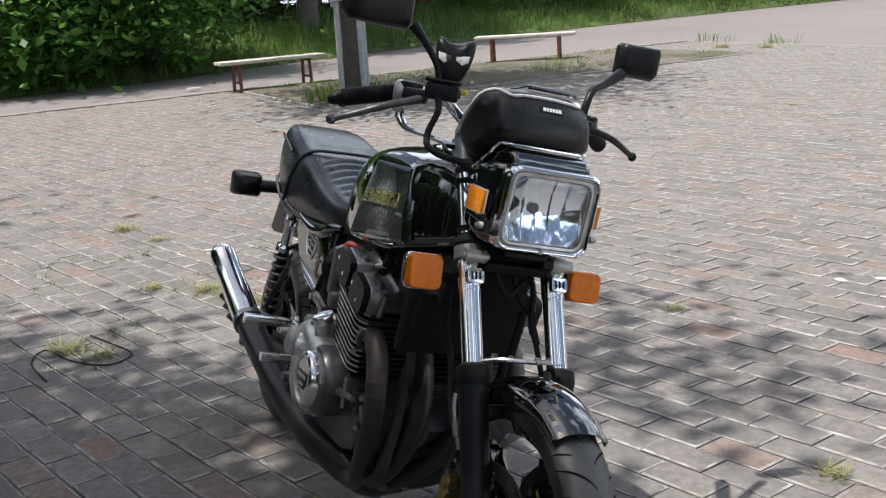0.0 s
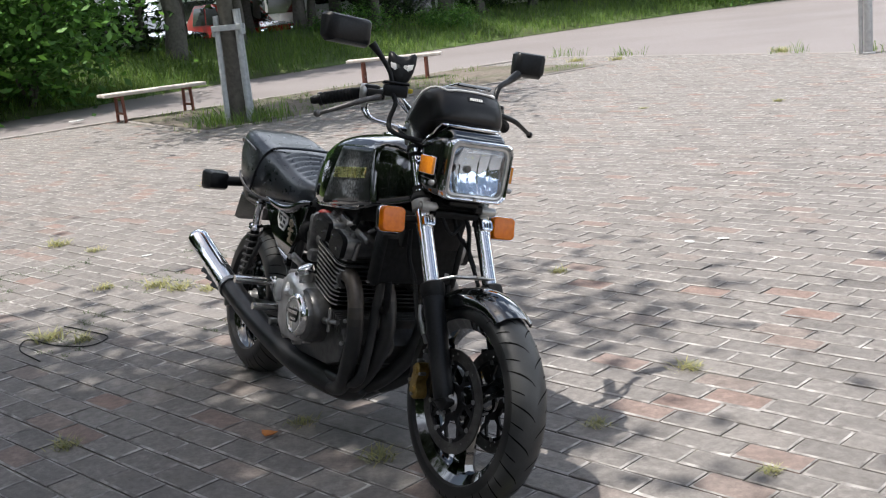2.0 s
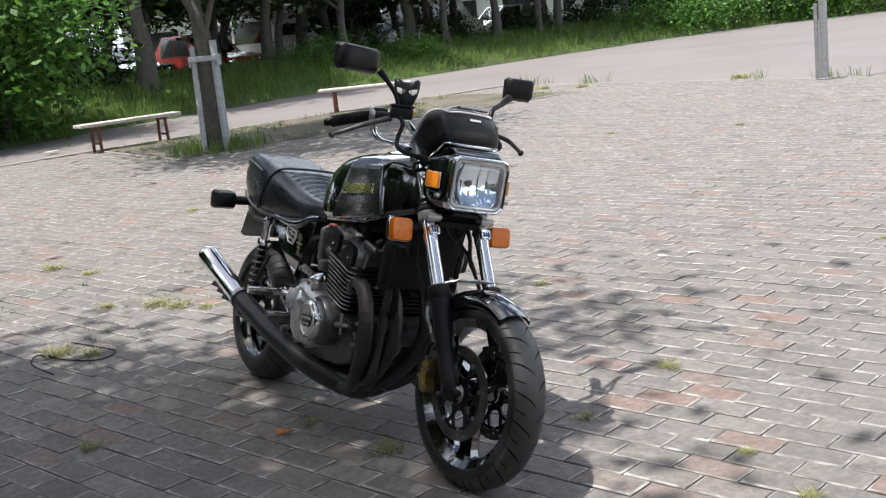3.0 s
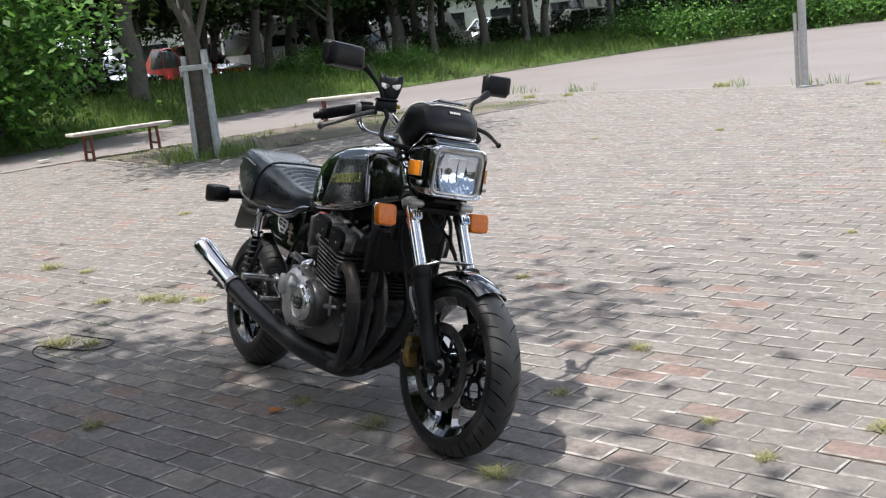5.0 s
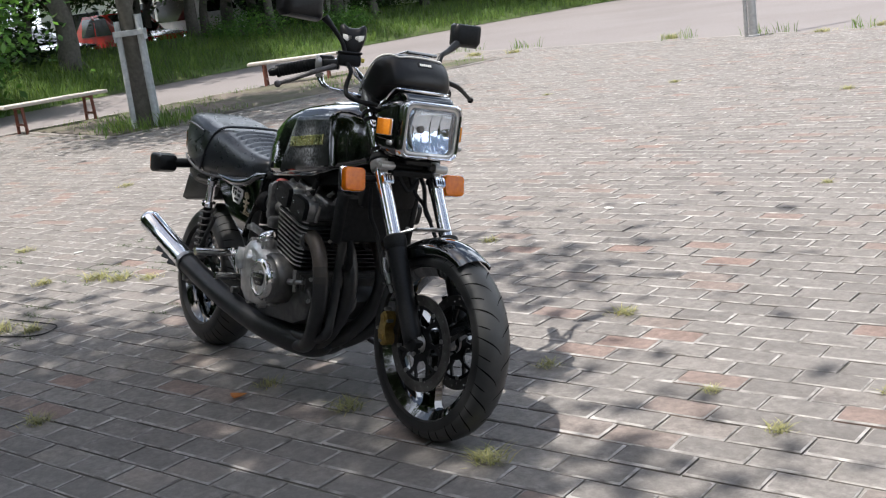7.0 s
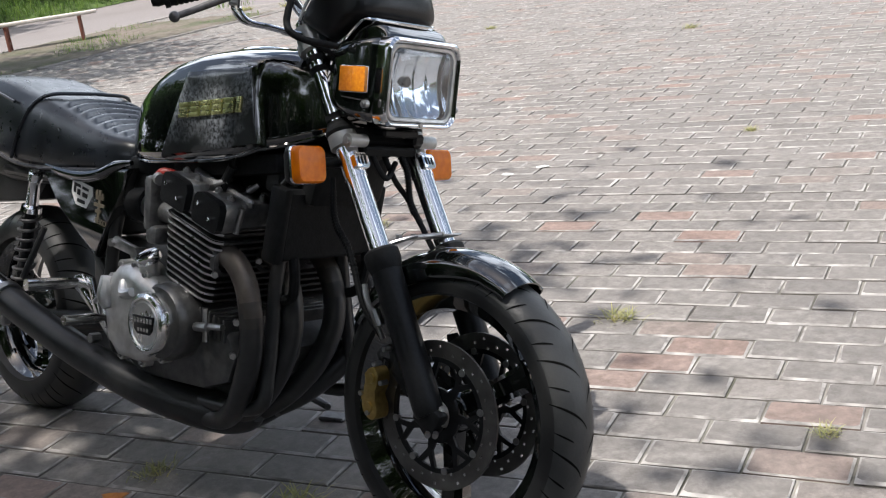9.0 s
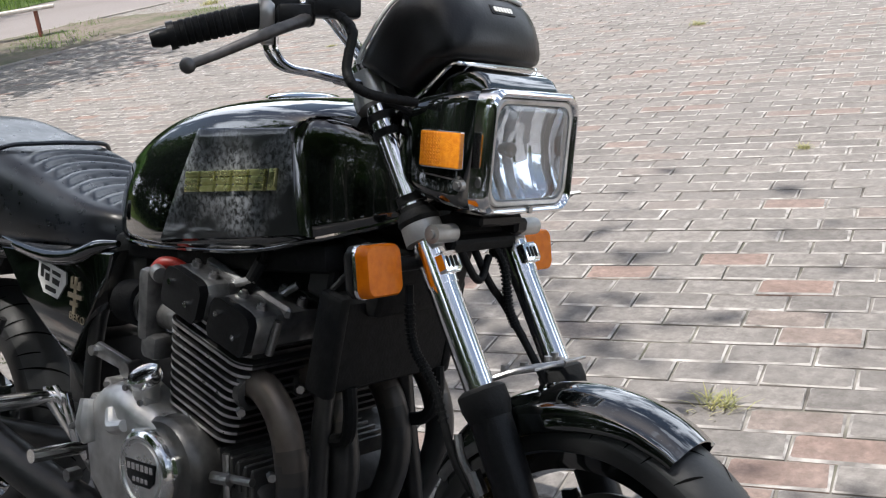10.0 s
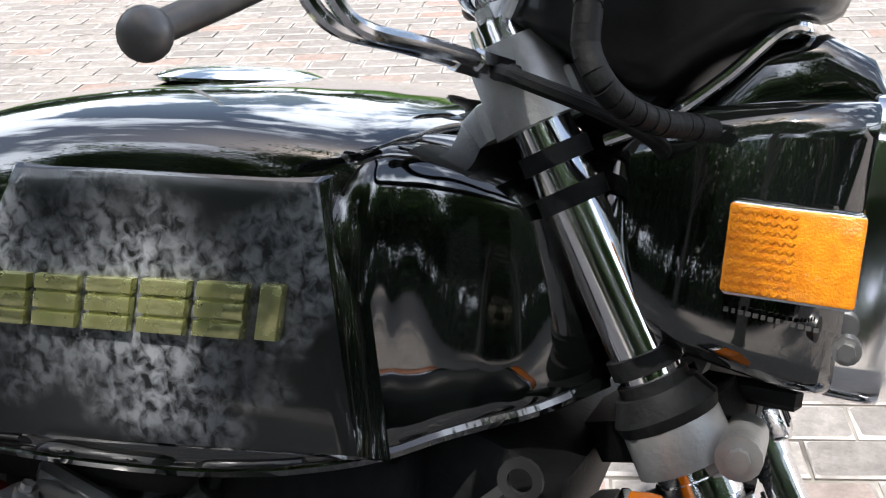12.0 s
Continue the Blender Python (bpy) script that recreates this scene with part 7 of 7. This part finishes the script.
for i, (x, y, k) in enumerate(((-22.3, 1.2, 0.85), (-25.8, 12.7, 0.5), (-26.7, 16.4, 0.5), (-27.2, 19.4, 0.5), (-28.0, 22.6, 0.5), (-28.6, 26.5, 0.9), (-28.3, 31.0, 1.0), (-26.4, 36.4, 1.2), (-20.9, -1.6, 0.86), (-20.0, -4.6, 1.00))):
    copy_thing(under, pose(x, y, bank_z(x, y), 0, 0, 61 * i) @ Matrix.Scale(k, 4))
for i in range(24):
    a = radians(203 + 6.6 * i)
    copy_thing(under, pose(-1 + math.cos(a) * 20.0, 1 + math.sin(a) * 16.0, -0.35, 0, 0, 37 * i) @ Matrix.Scale(1.4 + 0.15 * (i % 3), 4))


def blades(lists, x, y, z, h, spread, n, rng, splay=1.0):
    verts, faces = lists
    for _ in range(n):
        a = rng.uniform(0, 6.28)
        o = Vector((x + rng.gauss(0, spread), y + rng.gauss(0, spread), z))
        d = Vector((math.cos(a), math.sin(a), 0))
        u = Vector((-d.y, d.x, 0))
        hh = h * rng.uniform(0.5, 1.2)
        w = 0.02 * hh + 0.0012
        k = len(verts)
        verts += [o - u * w, o + u * w, o + d * hh * 0.25 * splay + u * w * 0.8 + Vector((0, 0, hh * 0.6 / splay)), o + d * hh * 0.25 * splay - u * w * 0.8 + Vector((0, 0, hh * 0.6 / splay)), o + d * hh * 0.6 * splay + Vector((0, 0, hh * 0.9 / splay))]
        faces += [(k, k + 1, k + 2, k + 3), (k + 3, k + 2, k + 4)]


rng = random.Random(77)
lists = ([], [])
n_edge = len(edge_line)
for _ in range(15000):
    i = rng.uniform(0, n_edge - 2)
    a, f = int(i), i - int(i)
    p = edge_line[a].lerp(edge_line[a + 1], f)
    if p.y < -8 or p.x > 4:
        continue
    h = abs(rng.gauss(0, 2.0))
    q = p + out_dir[a] * h
    z = float(np.interp(h, [b_[0] for b_ in bank], [b_[1] for b_ in bank]))
    blades(lists, q.x, q.y, z - 0.02, rng.uniform(0.12, 0.34), 0.07, 4, rng)
tagged(new("grass", leaf_mesh("grass", lists, BLADE)), "long uneven green grass on the bank", "grass", kind="stuff")
lists = ([], [])
for _ in range(1000):
    u, v = rng.uniform(0.03, 0.97), rng.uniform(0.02, 0.98)
    x, y, _ = BED[0].lerp(BED[1], u).lerp(BED[3].lerp(BED[2], u), v)
    near = abs(x + 11.00) + abs(y - 3.33) < 1.0
    if near or noise.noise(Vector((x * 0.8, y * 0.8, 9))) > 0.12:
        blades(lists, x, y, 0.01, rng.uniform(0.10, 0.26) if near else rng.uniform(0.03, 0.11), 0.06, 4, rng)
for _ in range(150):
    a, d = rng.uniform(0, 6.283), 0.16 + abs(rng.gauss(0, 0.22))
    blades(lists, -11.00 + d * math.cos(a), 3.33 + d * math.sin(a), 0.0, rng.uniform(0.08, 0.26), 0.06, 4, rng)
for _ in range(240):
    p = SQUARE[3].lerp(SQUARE[2], rng.uniform(0.0, 0.5))
    if noise.noise(Vector((p.x * 1.3, 4, 2))) > 0.05:
        blades(lists, p.x, p.y + rng.gauss(0.0, 0.1), 0, rng.uniform(0.06, 0.22), 0.05, 4, rng)
tagged(new("bed_grass", leaf_mesh("bed_grass", lists, BLADE)), "thin green grass in the tree bed and along the edging", "grass", kind="stuff")

# weeds in the joints
kinds = []
for s in range(4):
    lists = ([], [])
    r2 = random.Random(200 + s)
    blades(lists, 0, 0, -0.004, 0.045 + 0.006 * s, 0.024, 90, r2, 1.7)
    kinds.append(leaf_mesh("weed", lists, WEED))
for i, (x, y, k) in enumerate(((-0.41, 1.23, 1.0), (-0.20, 0.68, 0.8), (0.25, 0.09, 1.1), (-4.98, -0.03, 1.3), (-4.56, 0.11, 1.1), (-3.49, -0.08, 1.0), (-3.29, 0.14, 1.3), (-3.13, 0.22, 1.1), (-2.98, 0.32, 1.0), (-2.70, -0.52, 1.6), (-2.55, -0.40, 1.0), (-0.44, 0.04, 0.9), (-0.89, -0.03, 0.8), (0.39, 0.83, 0.6), (0.73, 0.72, 0.7), (-1.87, 1.70, 0.7), (-6.46, 1.44, 1.2), (0.82, 1.13, 0.9), (-5.62, 6.91, 1.0), (-1.26, -0.73, 0.8), (-6.62, 6.07, 0.8), (-13.03, 9.85, 2.6), (-12.28, 10.09, 2.2), (-9.91, 11.29, 2.4), (-7.12, 11.24, 2.4), (-6.63, 11.81, 2.2), (-1.15, 3.42, 0.6), (-3.29, 6.53, 0.9))):
    w = new("weed", kinds[i % 4])
    w.matrix_basis = pose(x, y, 0, 0, 0, 67 * i) @ Matrix.Scale(k, 4)
    tagged(w, "small yellowish green tuft of grass in a paving joint", "weed", "weeds in the paving")

# low moss and dirt in the joints near the rear wheel
lists = ([], [])
for _ in range(2600):
    x, y = rng.uniform(-4.4, -2.2), rng.uniform(-0.6, 0.75)
    if noise.noise(Vector((x * 1.7, y * 2.6, 31))) > 0.12 and abs((y * math.cos(radians(PAVE_TURN)) - x * math.sin(radians(PAVE_TURN)) - PAVE_V0) / PAVE_V % 1.0 - 0.5) > 0.28:
        blades(lists, x, y, -0.002, rng.uniform(0.010, 0.026), 0.012, 5, rng, 1.8)
tagged(new("moss", leaf_mesh("moss", lists, LEAF)), "dark moss and seedlings in the paving joints", "moss", kind="stuff")

# fallen leaf, litter, bent wire
bm = bmesh.new()
rings = [[Vector((x * k, y * k, z + 0.012 * abs(x) / 0.03)) for x, y in ((-0.032, 0), (-0.018, 0.016), (0.004, 0.022), (0.024, 0.012), (0.038, 0), (0.022, -0.016), (-0.004, -0.02), (-0.02, -0.014))] for k, z in ((1.0, 0.004), (1.0, 0.0055))]
skin(bm, rings)
thing("fallen_leaf", bm, DRY_LEAF, "curled dry orange leaf lying on the paving", "leaf", m=pose(-0.85, -0.16, 0.002, 0, 0, 30))
for i, (x, y) in enumerate(((-1.84, 2.49), (-1.76, 2.64), (-4.12, 0.31), (-14.60, 2.09))):
    bm = bmesh.new()
    prism(bm, [(-0.03, -0.012), (0.0, -0.018), (0.03, -0.008), (0.026, 0.012), (-0.006, 0.017), (-0.028, 0.010)], 0.003, pose(0, 0, 0.003), 0.0)
    thing("litter", bm, WHITE_STICKER, "small pale scrap of litter on the ground", "litter", "litter on the paving", m=pose(x, y, 0.0 if x > -16 else -0.03, 0, 0, 40 * i) @ Matrix.Scale(1.0 if x > -10 else 4.0, 4))
bm = bmesh.new()
tube(bm, [(-2.85, -0.42, 0.006), (-2.70, -0.36, 0.005), (-2.50, -0.30, 0.006), (-2.42, -0.40, 0.005), (-2.55, -0.52, 0.006), (-2.75, -0.60, 0.005), (-2.60, -0.66, 0.006), (-2.35, -0.62, 0.005)], 0.003, 8, 6)
thing("wire", bm, GRIP, "loop of thin black wire lying on the paving", "wire")

# ---- benches and lamp post ----
def bench(m):
    b = base("bench", "low bench with a bleached plank seat on red-brown iron legs", "bench", m, "benches at the edge of the square")
    for k in (-1, 1):
        bm = bmesh.new()
        rbox(bm, (1.50, 0.145, 0.045), pose(0, k * 0.078, 0.385), 0.008, 2)
        part("plank", bm, BENCH_WOOD, b)
    for sx in (-1, 1):
        bm = bmesh.new()
        for sy in (-1, 1):
            tube(bm, [(sx * 0.50, sy * 0.12, 0.36), (sx * 0.50, sy * 0.135, 0.18), (sx * 0.50, sy * 0.15, -0.02)], 0.024, 8, 2)
        rbox(bm, (0.04, 0.30, 0.03), pose(sx * 0.50, 0, 0.347), 0.004, 1)
        rbox(bm, (0.03, 0.26, 0.03), pose(sx * 0.50, 0, 0.12), 0.004, 1)
        part("leg", bm, BENCH_LEG, b)
    return b


b1 = bench(pose(-13.51, 2.97, 0, 0, 0, 97))
copy_thing(b1, pose(-13.85, 6.94, 0, 0, 0, 58))

post = base("lamp_post", "galvanised steel post with a shorter pipe clamped beside it", "post", pose(-8.07, 11.00, 0))
bm = bmesh.new()
tube(bm, [(0, 0, -0.1), (0, 0, 2.0), (0, 0, 5.5)], [0.056, 0.055, 0.045], 20, 2)
lathe(bm, [(0.055, 0.0), (0.085, 0.0), (0.085, 0.02), (0.06, 0.03)], Matrix(), 20, True)
part("mast", bm, GALV, post)
bm = bmesh.new()
rod(bm, (-0.075, -0.055, 0), (-0.075, -0.055, 1.03), 0.028, n=14)
part("side_pipe", bm, GALV, post, "short grey pipe")


# ---- parked vehicles behind the trees ----
def vehicle(name, label, m, L, W, H, paint, van=False):
    v = base(name, label, "van" if van else "car", m)
    if van:
        side = [(-L / 2, 0.35), (-L / 2, H * 0.55), (-L / 2 + 0.10, H * 0.94), (-L / 2 + 0.3, H), (L / 2 - 1.0, H), (L / 2 - 0.55, H * 0.62), (L / 2 - 0.05, H * 0.50), (L / 2, 0.35)]
    else:
        side = [(-L / 2, 0.32), (-L / 2, 0.80), (-L / 2 + 0.35, 0.92), (-L / 2 + 0.95, H), (L / 2 - 1.9, H), (L / 2 - 1.15, 0.93), (L / 2 - 0.12, 0.78), (L / 2, 0.55), (L / 2, 0.32)]
    bm = bmesh.new()
    prism(bm, side, W, frame_of((0, 0, 0), (1, 0, 0), (0, -1, 0)), 0.0)
    ed = [e for e in bm.edges if e.is_manifold and e.calc_face_angle(0) > 0.3]
    bmesh.ops.bevel(bm, geom=ed, offset=0.06, segments=3, affect="EDGES", profile=0.6)
    part("body", bm, paint, v)
    zb, zt = (H * 0.56, H * 0.90) if van else (0.96, H - 0.08)
    x0, x1 = (-L / 2 + 0.35, L / 2 - 1.05) if van else (-L / 2 + 0.85, L / 2 - 1.75)
    for s in (-1, 1):
        for k in range(2):
            a, b = x0 + (x1 - x0) * (0.02 + 0.5 * k), x0 + (x1 - x0) * (0.48 + 0.5 * k)
            bm = bmesh.new()
            prism(bm, [(a - (0.12 if not van and k == 0 else 0), zb), (b + (0.2 if k == 1 else 0), zb), (b, zt), (a + 0.05, zt)], 0.02, frame_of((0, s * (W / 2 + 0.004), 0), (1, 0, 0), (0, -1, 0)), 0.0)
            part("side_window", bm, CAR_GLASS, v)
    for xw, a, b in ((1, (L / 2 - 1.0, H * 0.96) if van else (L / 2 - 1.86, H - 0.05), (L / 2 - 0.56, H * 0.64) if van else (L / 2 - 1.2, 0.98)), (-1, (-L / 2 + 0.10, H * 0.92) if van else (-L / 2 + 0.92, H - 0.05), (-L / 2 - 0.005, H * 0.56) if van else (-L / 2 + 0.42, 0.98))):
        bm = bmesh.new()
        d = Vector((a[0] - b[0], 0, a[1] - b[1]))
        n = Vector((d.z, 0, -d.x)) * xw
        c = Vector(((a[0] + b[0]) / 2, 0, (a[1] + b[1]) / 2)) + n.normalized() * 0.006
        prism(bm, rounded(W - 0.3, d.length, 0.06, 3), 0.02, frame_of(c, (0, 1, 0), n if n.x * xw > 0 else -n))
        part("windscreen" if xw > 0 else "rear_window", bm, CAR_GLASS, v)
    for sx in (-1, 1):
        for s in (-1, 1):
            bm = bmesh.new()
            c = Vector((sx * L * 0.31, s * (W / 2 - 0.08), 0.31))
            lathe(bm, [(0.19, -0.1), (0.30, -0.1), (0.315, -0.07), (0.315, 0.07), (0.30, 0.1), (0.19, 0.1)], frame_of(c, (1, 0, 0), (0, s, 0)), 24, True)
            wv = part("wheel", bm, TYRE, v)
            bm = bmesh.new()
            lathe(bm, [(0.0, 0.07), (0.06, 0.08), (0.17, 0.06), (0.195, 0.09), (0.2, 0.0), (0, 0.0)], frame_of(c, (1, 0, 0), (0, s, 0)), 20)
            part("hub_cap", bm, ALLOY, wv)
    for s in (-1, 1):
        bm = bmesh.new()
        rbox(bm, (0.06, 0.28, 0.14), pose(L / 2 - 0.01, s * (W / 2 - 0.22), 0.66), 0.02, 2)
        part("headlight", bm, CHROME, v)
        bm = bmesh.new()
        rbox(bm, (0.05, 0.2, 0.26 if van else 0.16), pose(-L / 2 + 0.0, s * (W / 2 - 0.16), 0.78), 0.02, 2)
        part("tail_light", bm, RED_LENS, v)
    bm = bmesh.new()
    for sx in (-1, 1):
        rbox(bm, (0.12, W - 0.06, 0.16), pose(sx * (L / 2 - 0.02), 0, 0.42), 0.04, 2)
    part("bumper", bm, PLASTIC, v)
    return v


vehicle("red_car", "small red hatchback parked behind the trees", pose(-30.8, 10.35, 0.02, 0, 0, 20), 3.7, 1.6, 1.55, CAR_RED)
vehicle("white_car", "white car half hidden behind the shrub", pose(-30.4, 4.9, 0.02, 0, 0, 95), 4.2, 1.7, 1.45, CAR_WHITE)
vehicle("dark_car", "dark saloon car parked behind the trees", pose(-30.9, 7.2, 0.02, 0, 0, 30), 4.3, 1.7, 1.45, CAR_DARK)
vehicle("white_van", "white van parked behind the trees", pose(-32.6, 12.9, 0.02, 0, 0, 25), 4.4, 1.7, 1.95, CAR_WHITE, True)
vehicle("dark_van", "tall dark van parked behind the trees", pose(-33.8, 15.0, 0.02, 0, 0, 30), 4.6, 1.8, 2.2, CAR_DARK, True)
lorry = vehicle("dark_lorry", "dark lorry with an orange roof board parked behind the trees", pose(-34.6, 17.0, 0.02, 0, 0, 28), 3.6, 1.7, 2.1, CAR_DARK, True)
bm = bmesh.new()
rbox(bm, (2.2, 1.5, 0.16), pose(-0.25, 0, 2.17), 0.03, 2)
part("roof_board", bm, CAR_ORANGE, lorry, "orange roof board")
vehicle("white_van", "white van parked behind the trees", pose(-36.7, 21.5, 0.02, 0, 0, 85), 4.4, 1.7, 1.95, CAR_WHITE, True)
vehicle("white_car", "white car parked beyond the trees", pose(-36.3, 25.9, 0.02, 0, 0, 80), 4.2, 1.7, 1.5, CAR_WHITE)
vehicle("white_car", "white car parked beyond the trees", pose(-36.5, 30.6, 0.02, 0, 0, 60), 4.2, 1.7, 1.5, CAR_WHITE)

# pale building and railings beyond the car park
bld = base("building", "long low pale building beyond the car park", "building", pose(-50.0, 31.5, 0, 0, 0, 58))
bm = bmesh.new()
rbox(bm, (34, 8, 2.6), pose(0, 0, 1.3), 0.02, 1)
part("wall", bm, WALL_PALE, bld)
bm = bmesh.new()
rbox(bm, (34.8, 8.8, 0.3), pose(0, 0, 2.75), 0.03, 1)
part("roof", bm, GALV, bld, "flat grey metal roof")
for i in range(11):
    bm = bmesh.new()
    rbox(bm, (1.7, 0.06, 1.1), pose(-15 + 3 * i, -4.02, 1.4), 0.01, 1)
    part("window", bm, CAR_GLASS, bld)
fence = base("railing", "white metal railing along the car park", "railing", pose(-34.8, 19.4, 0.02, 0, 0, 72))
for z in (0.5, 1.05):
    bm = bmesh.new()
    rod(bm, (-12, 0, z), (12, 0, z), 0.025, n=8)
    part("rail", bm, CAR_WHITE, fence)
for i in range(33):
    bm = bmesh.new()
    rod(bm, (-12 + 0.75 * i, 0, 0), (-12 + 0.75 * i, 0, 1.1), 0.022, n=8)
    part("post", bm, CAR_WHITE, fence)

# ---- paving bricks, last ----
ca, sa = math.cos(radians(PAVE_TURN)), math.sin(radians(PAVE_TURN))


def paver_geometry(r, gap=0.0034, bev=0.0062):
    """One brick: foot, worn arris and a top with rounded corners, all a little uneven."""
    hx, hy = PAVE_U / 2 - gap, PAVE_V / 2 - gap
    lo = [(-hx, -hy, -0.012), (hx, -hy, -0.012), (hx, hy, -0.012), (-hx, hy, -0.012)]
    md = [(x + r.uniform(-0.0012, 0.0012), y + r.uniform(-0.0012, 0.0012), -0.0032) for x, y, _ in lo]
    tp = []
    for (x, y, _), (cx, cy) in zip(lo, ((1, 0), (0, 1), (1, 0), (0, 1))):
        bx, by = bev * r.uniform(0.35, 1.7), bev * r.uniform(0.35, 1.7)
        kx, ky = x - math.copysign(bx, x), y - math.copysign(by, y)
        cut = r.uniform(0.003, 0.011)
        a_, b_ = (kx, ky - math.copysign(cut * 0.7, y), 0.0), (kx - math.copysign(cut, x), ky, 0.0)
        tp += [a_, b_] if cx else [b_, a_]
    return lo + md + tp


FACES = [tuple(range(8, 16)), (0, 1, 5, 4), (1, 2, 6, 5), (2, 3, 7, 6), (3, 0, 4, 7), (4, 5, 10, 9), (5, 6, 12, 11), (6, 7, 14, 13), (7, 4, 8, 15), (4, 9, 8), (5, 11, 10), (6, 13, 12), (7, 15, 14)]
FMAT = [0, 0, 0, 0, 0, 1, 1, 1, 1, 1, 1, 1, 1]
paver_meshes = []
rp = random.Random(9)
for k in range(8):
    me = bpy.data.meshes.new("paver")
    me.from_pydata(paver_geometry(rp), [], FACES)
    me.materials.append(PAVER)
    me.materials.append(PAVER_EDGE)
    me.polygons.foreach_set("material_index", FMAT)
    paver_meshes.append(me)

field_v, field_f, field_m = [], [], []
cells = []
for j in range(-170, 170):
    v = PAVE_V0 + (j + 0.5) * PAVE_V
    shift = (0.0 if j % 2 == 0 else PAVE_U / 2) + random.Random(j * 7 + 1).uniform(-0.008, 0.008)
    for i in range(-110, 110):
        u = PAVE_U0 + shift + (i + 0.5) * PAVE_U
        x, y = ca * u - sa * v, sa * u + ca * v
        if not inside(SQUARE, x, y, 0.12) or inside(BED, x, y, -0.12):
            continue
        cells.append((x, y))
near = sorted(((x, y) for x, y in cells if NEAR[0] < x < NEAR[1] and NEAR[2] < y < NEAR[3]), key=lambda c: (c[0] - 0.0) ** 2 + (c[1] - 0.9) ** 2)[:300]
near_set = set(near)
kinds_of_brick = [paver_geometry(rp) for _ in range(24)]
for n_, (x, y) in enumerate(cells):
    tz, tx, ty = rp.gauss(0, 0.0011), rp.gauss(0, 0.006), rp.gauss(0, 0.005)
    tw = radians(PAVE_TURN) + rp.gauss(0, 0.006)
    if (x, y) in near_set:
        ob = new("paver", paver_meshes[rp.randrange(8)])
        ob.matrix_basis = Matrix.Translation((x, y, tz)) @ Euler((tx, ty, tw)).to_matrix().to_4x4()
        ob.parent = pavement
        continue
    k = len(field_v)
    c_, s_ = math.cos(tw), math.sin(tw)
    field_v += [(x + c_ * a - s_ * b, y + s_ * a + c_ * b, z + tz + ty * -a + tx * b) for a, b, z in kinds_of_brick[n_ * 7 % 24]]
    field_f += [tuple(k + q for q in f) for f in FACES]
    field_m += FMAT
me = bpy.data.meshes.new("paver_field")
me.from_pydata(field_v, [], field_f)
me.materials.append(PAVER_FAR)
me.materials.append(PAVER_EDGE)
me.polygons.foreach_set("material_index", field_m)
pf = new("paver_field", me)
pf.parent = pavement
tagged(pf, "rest of the worn concrete bricks of the square", kind="stuff")
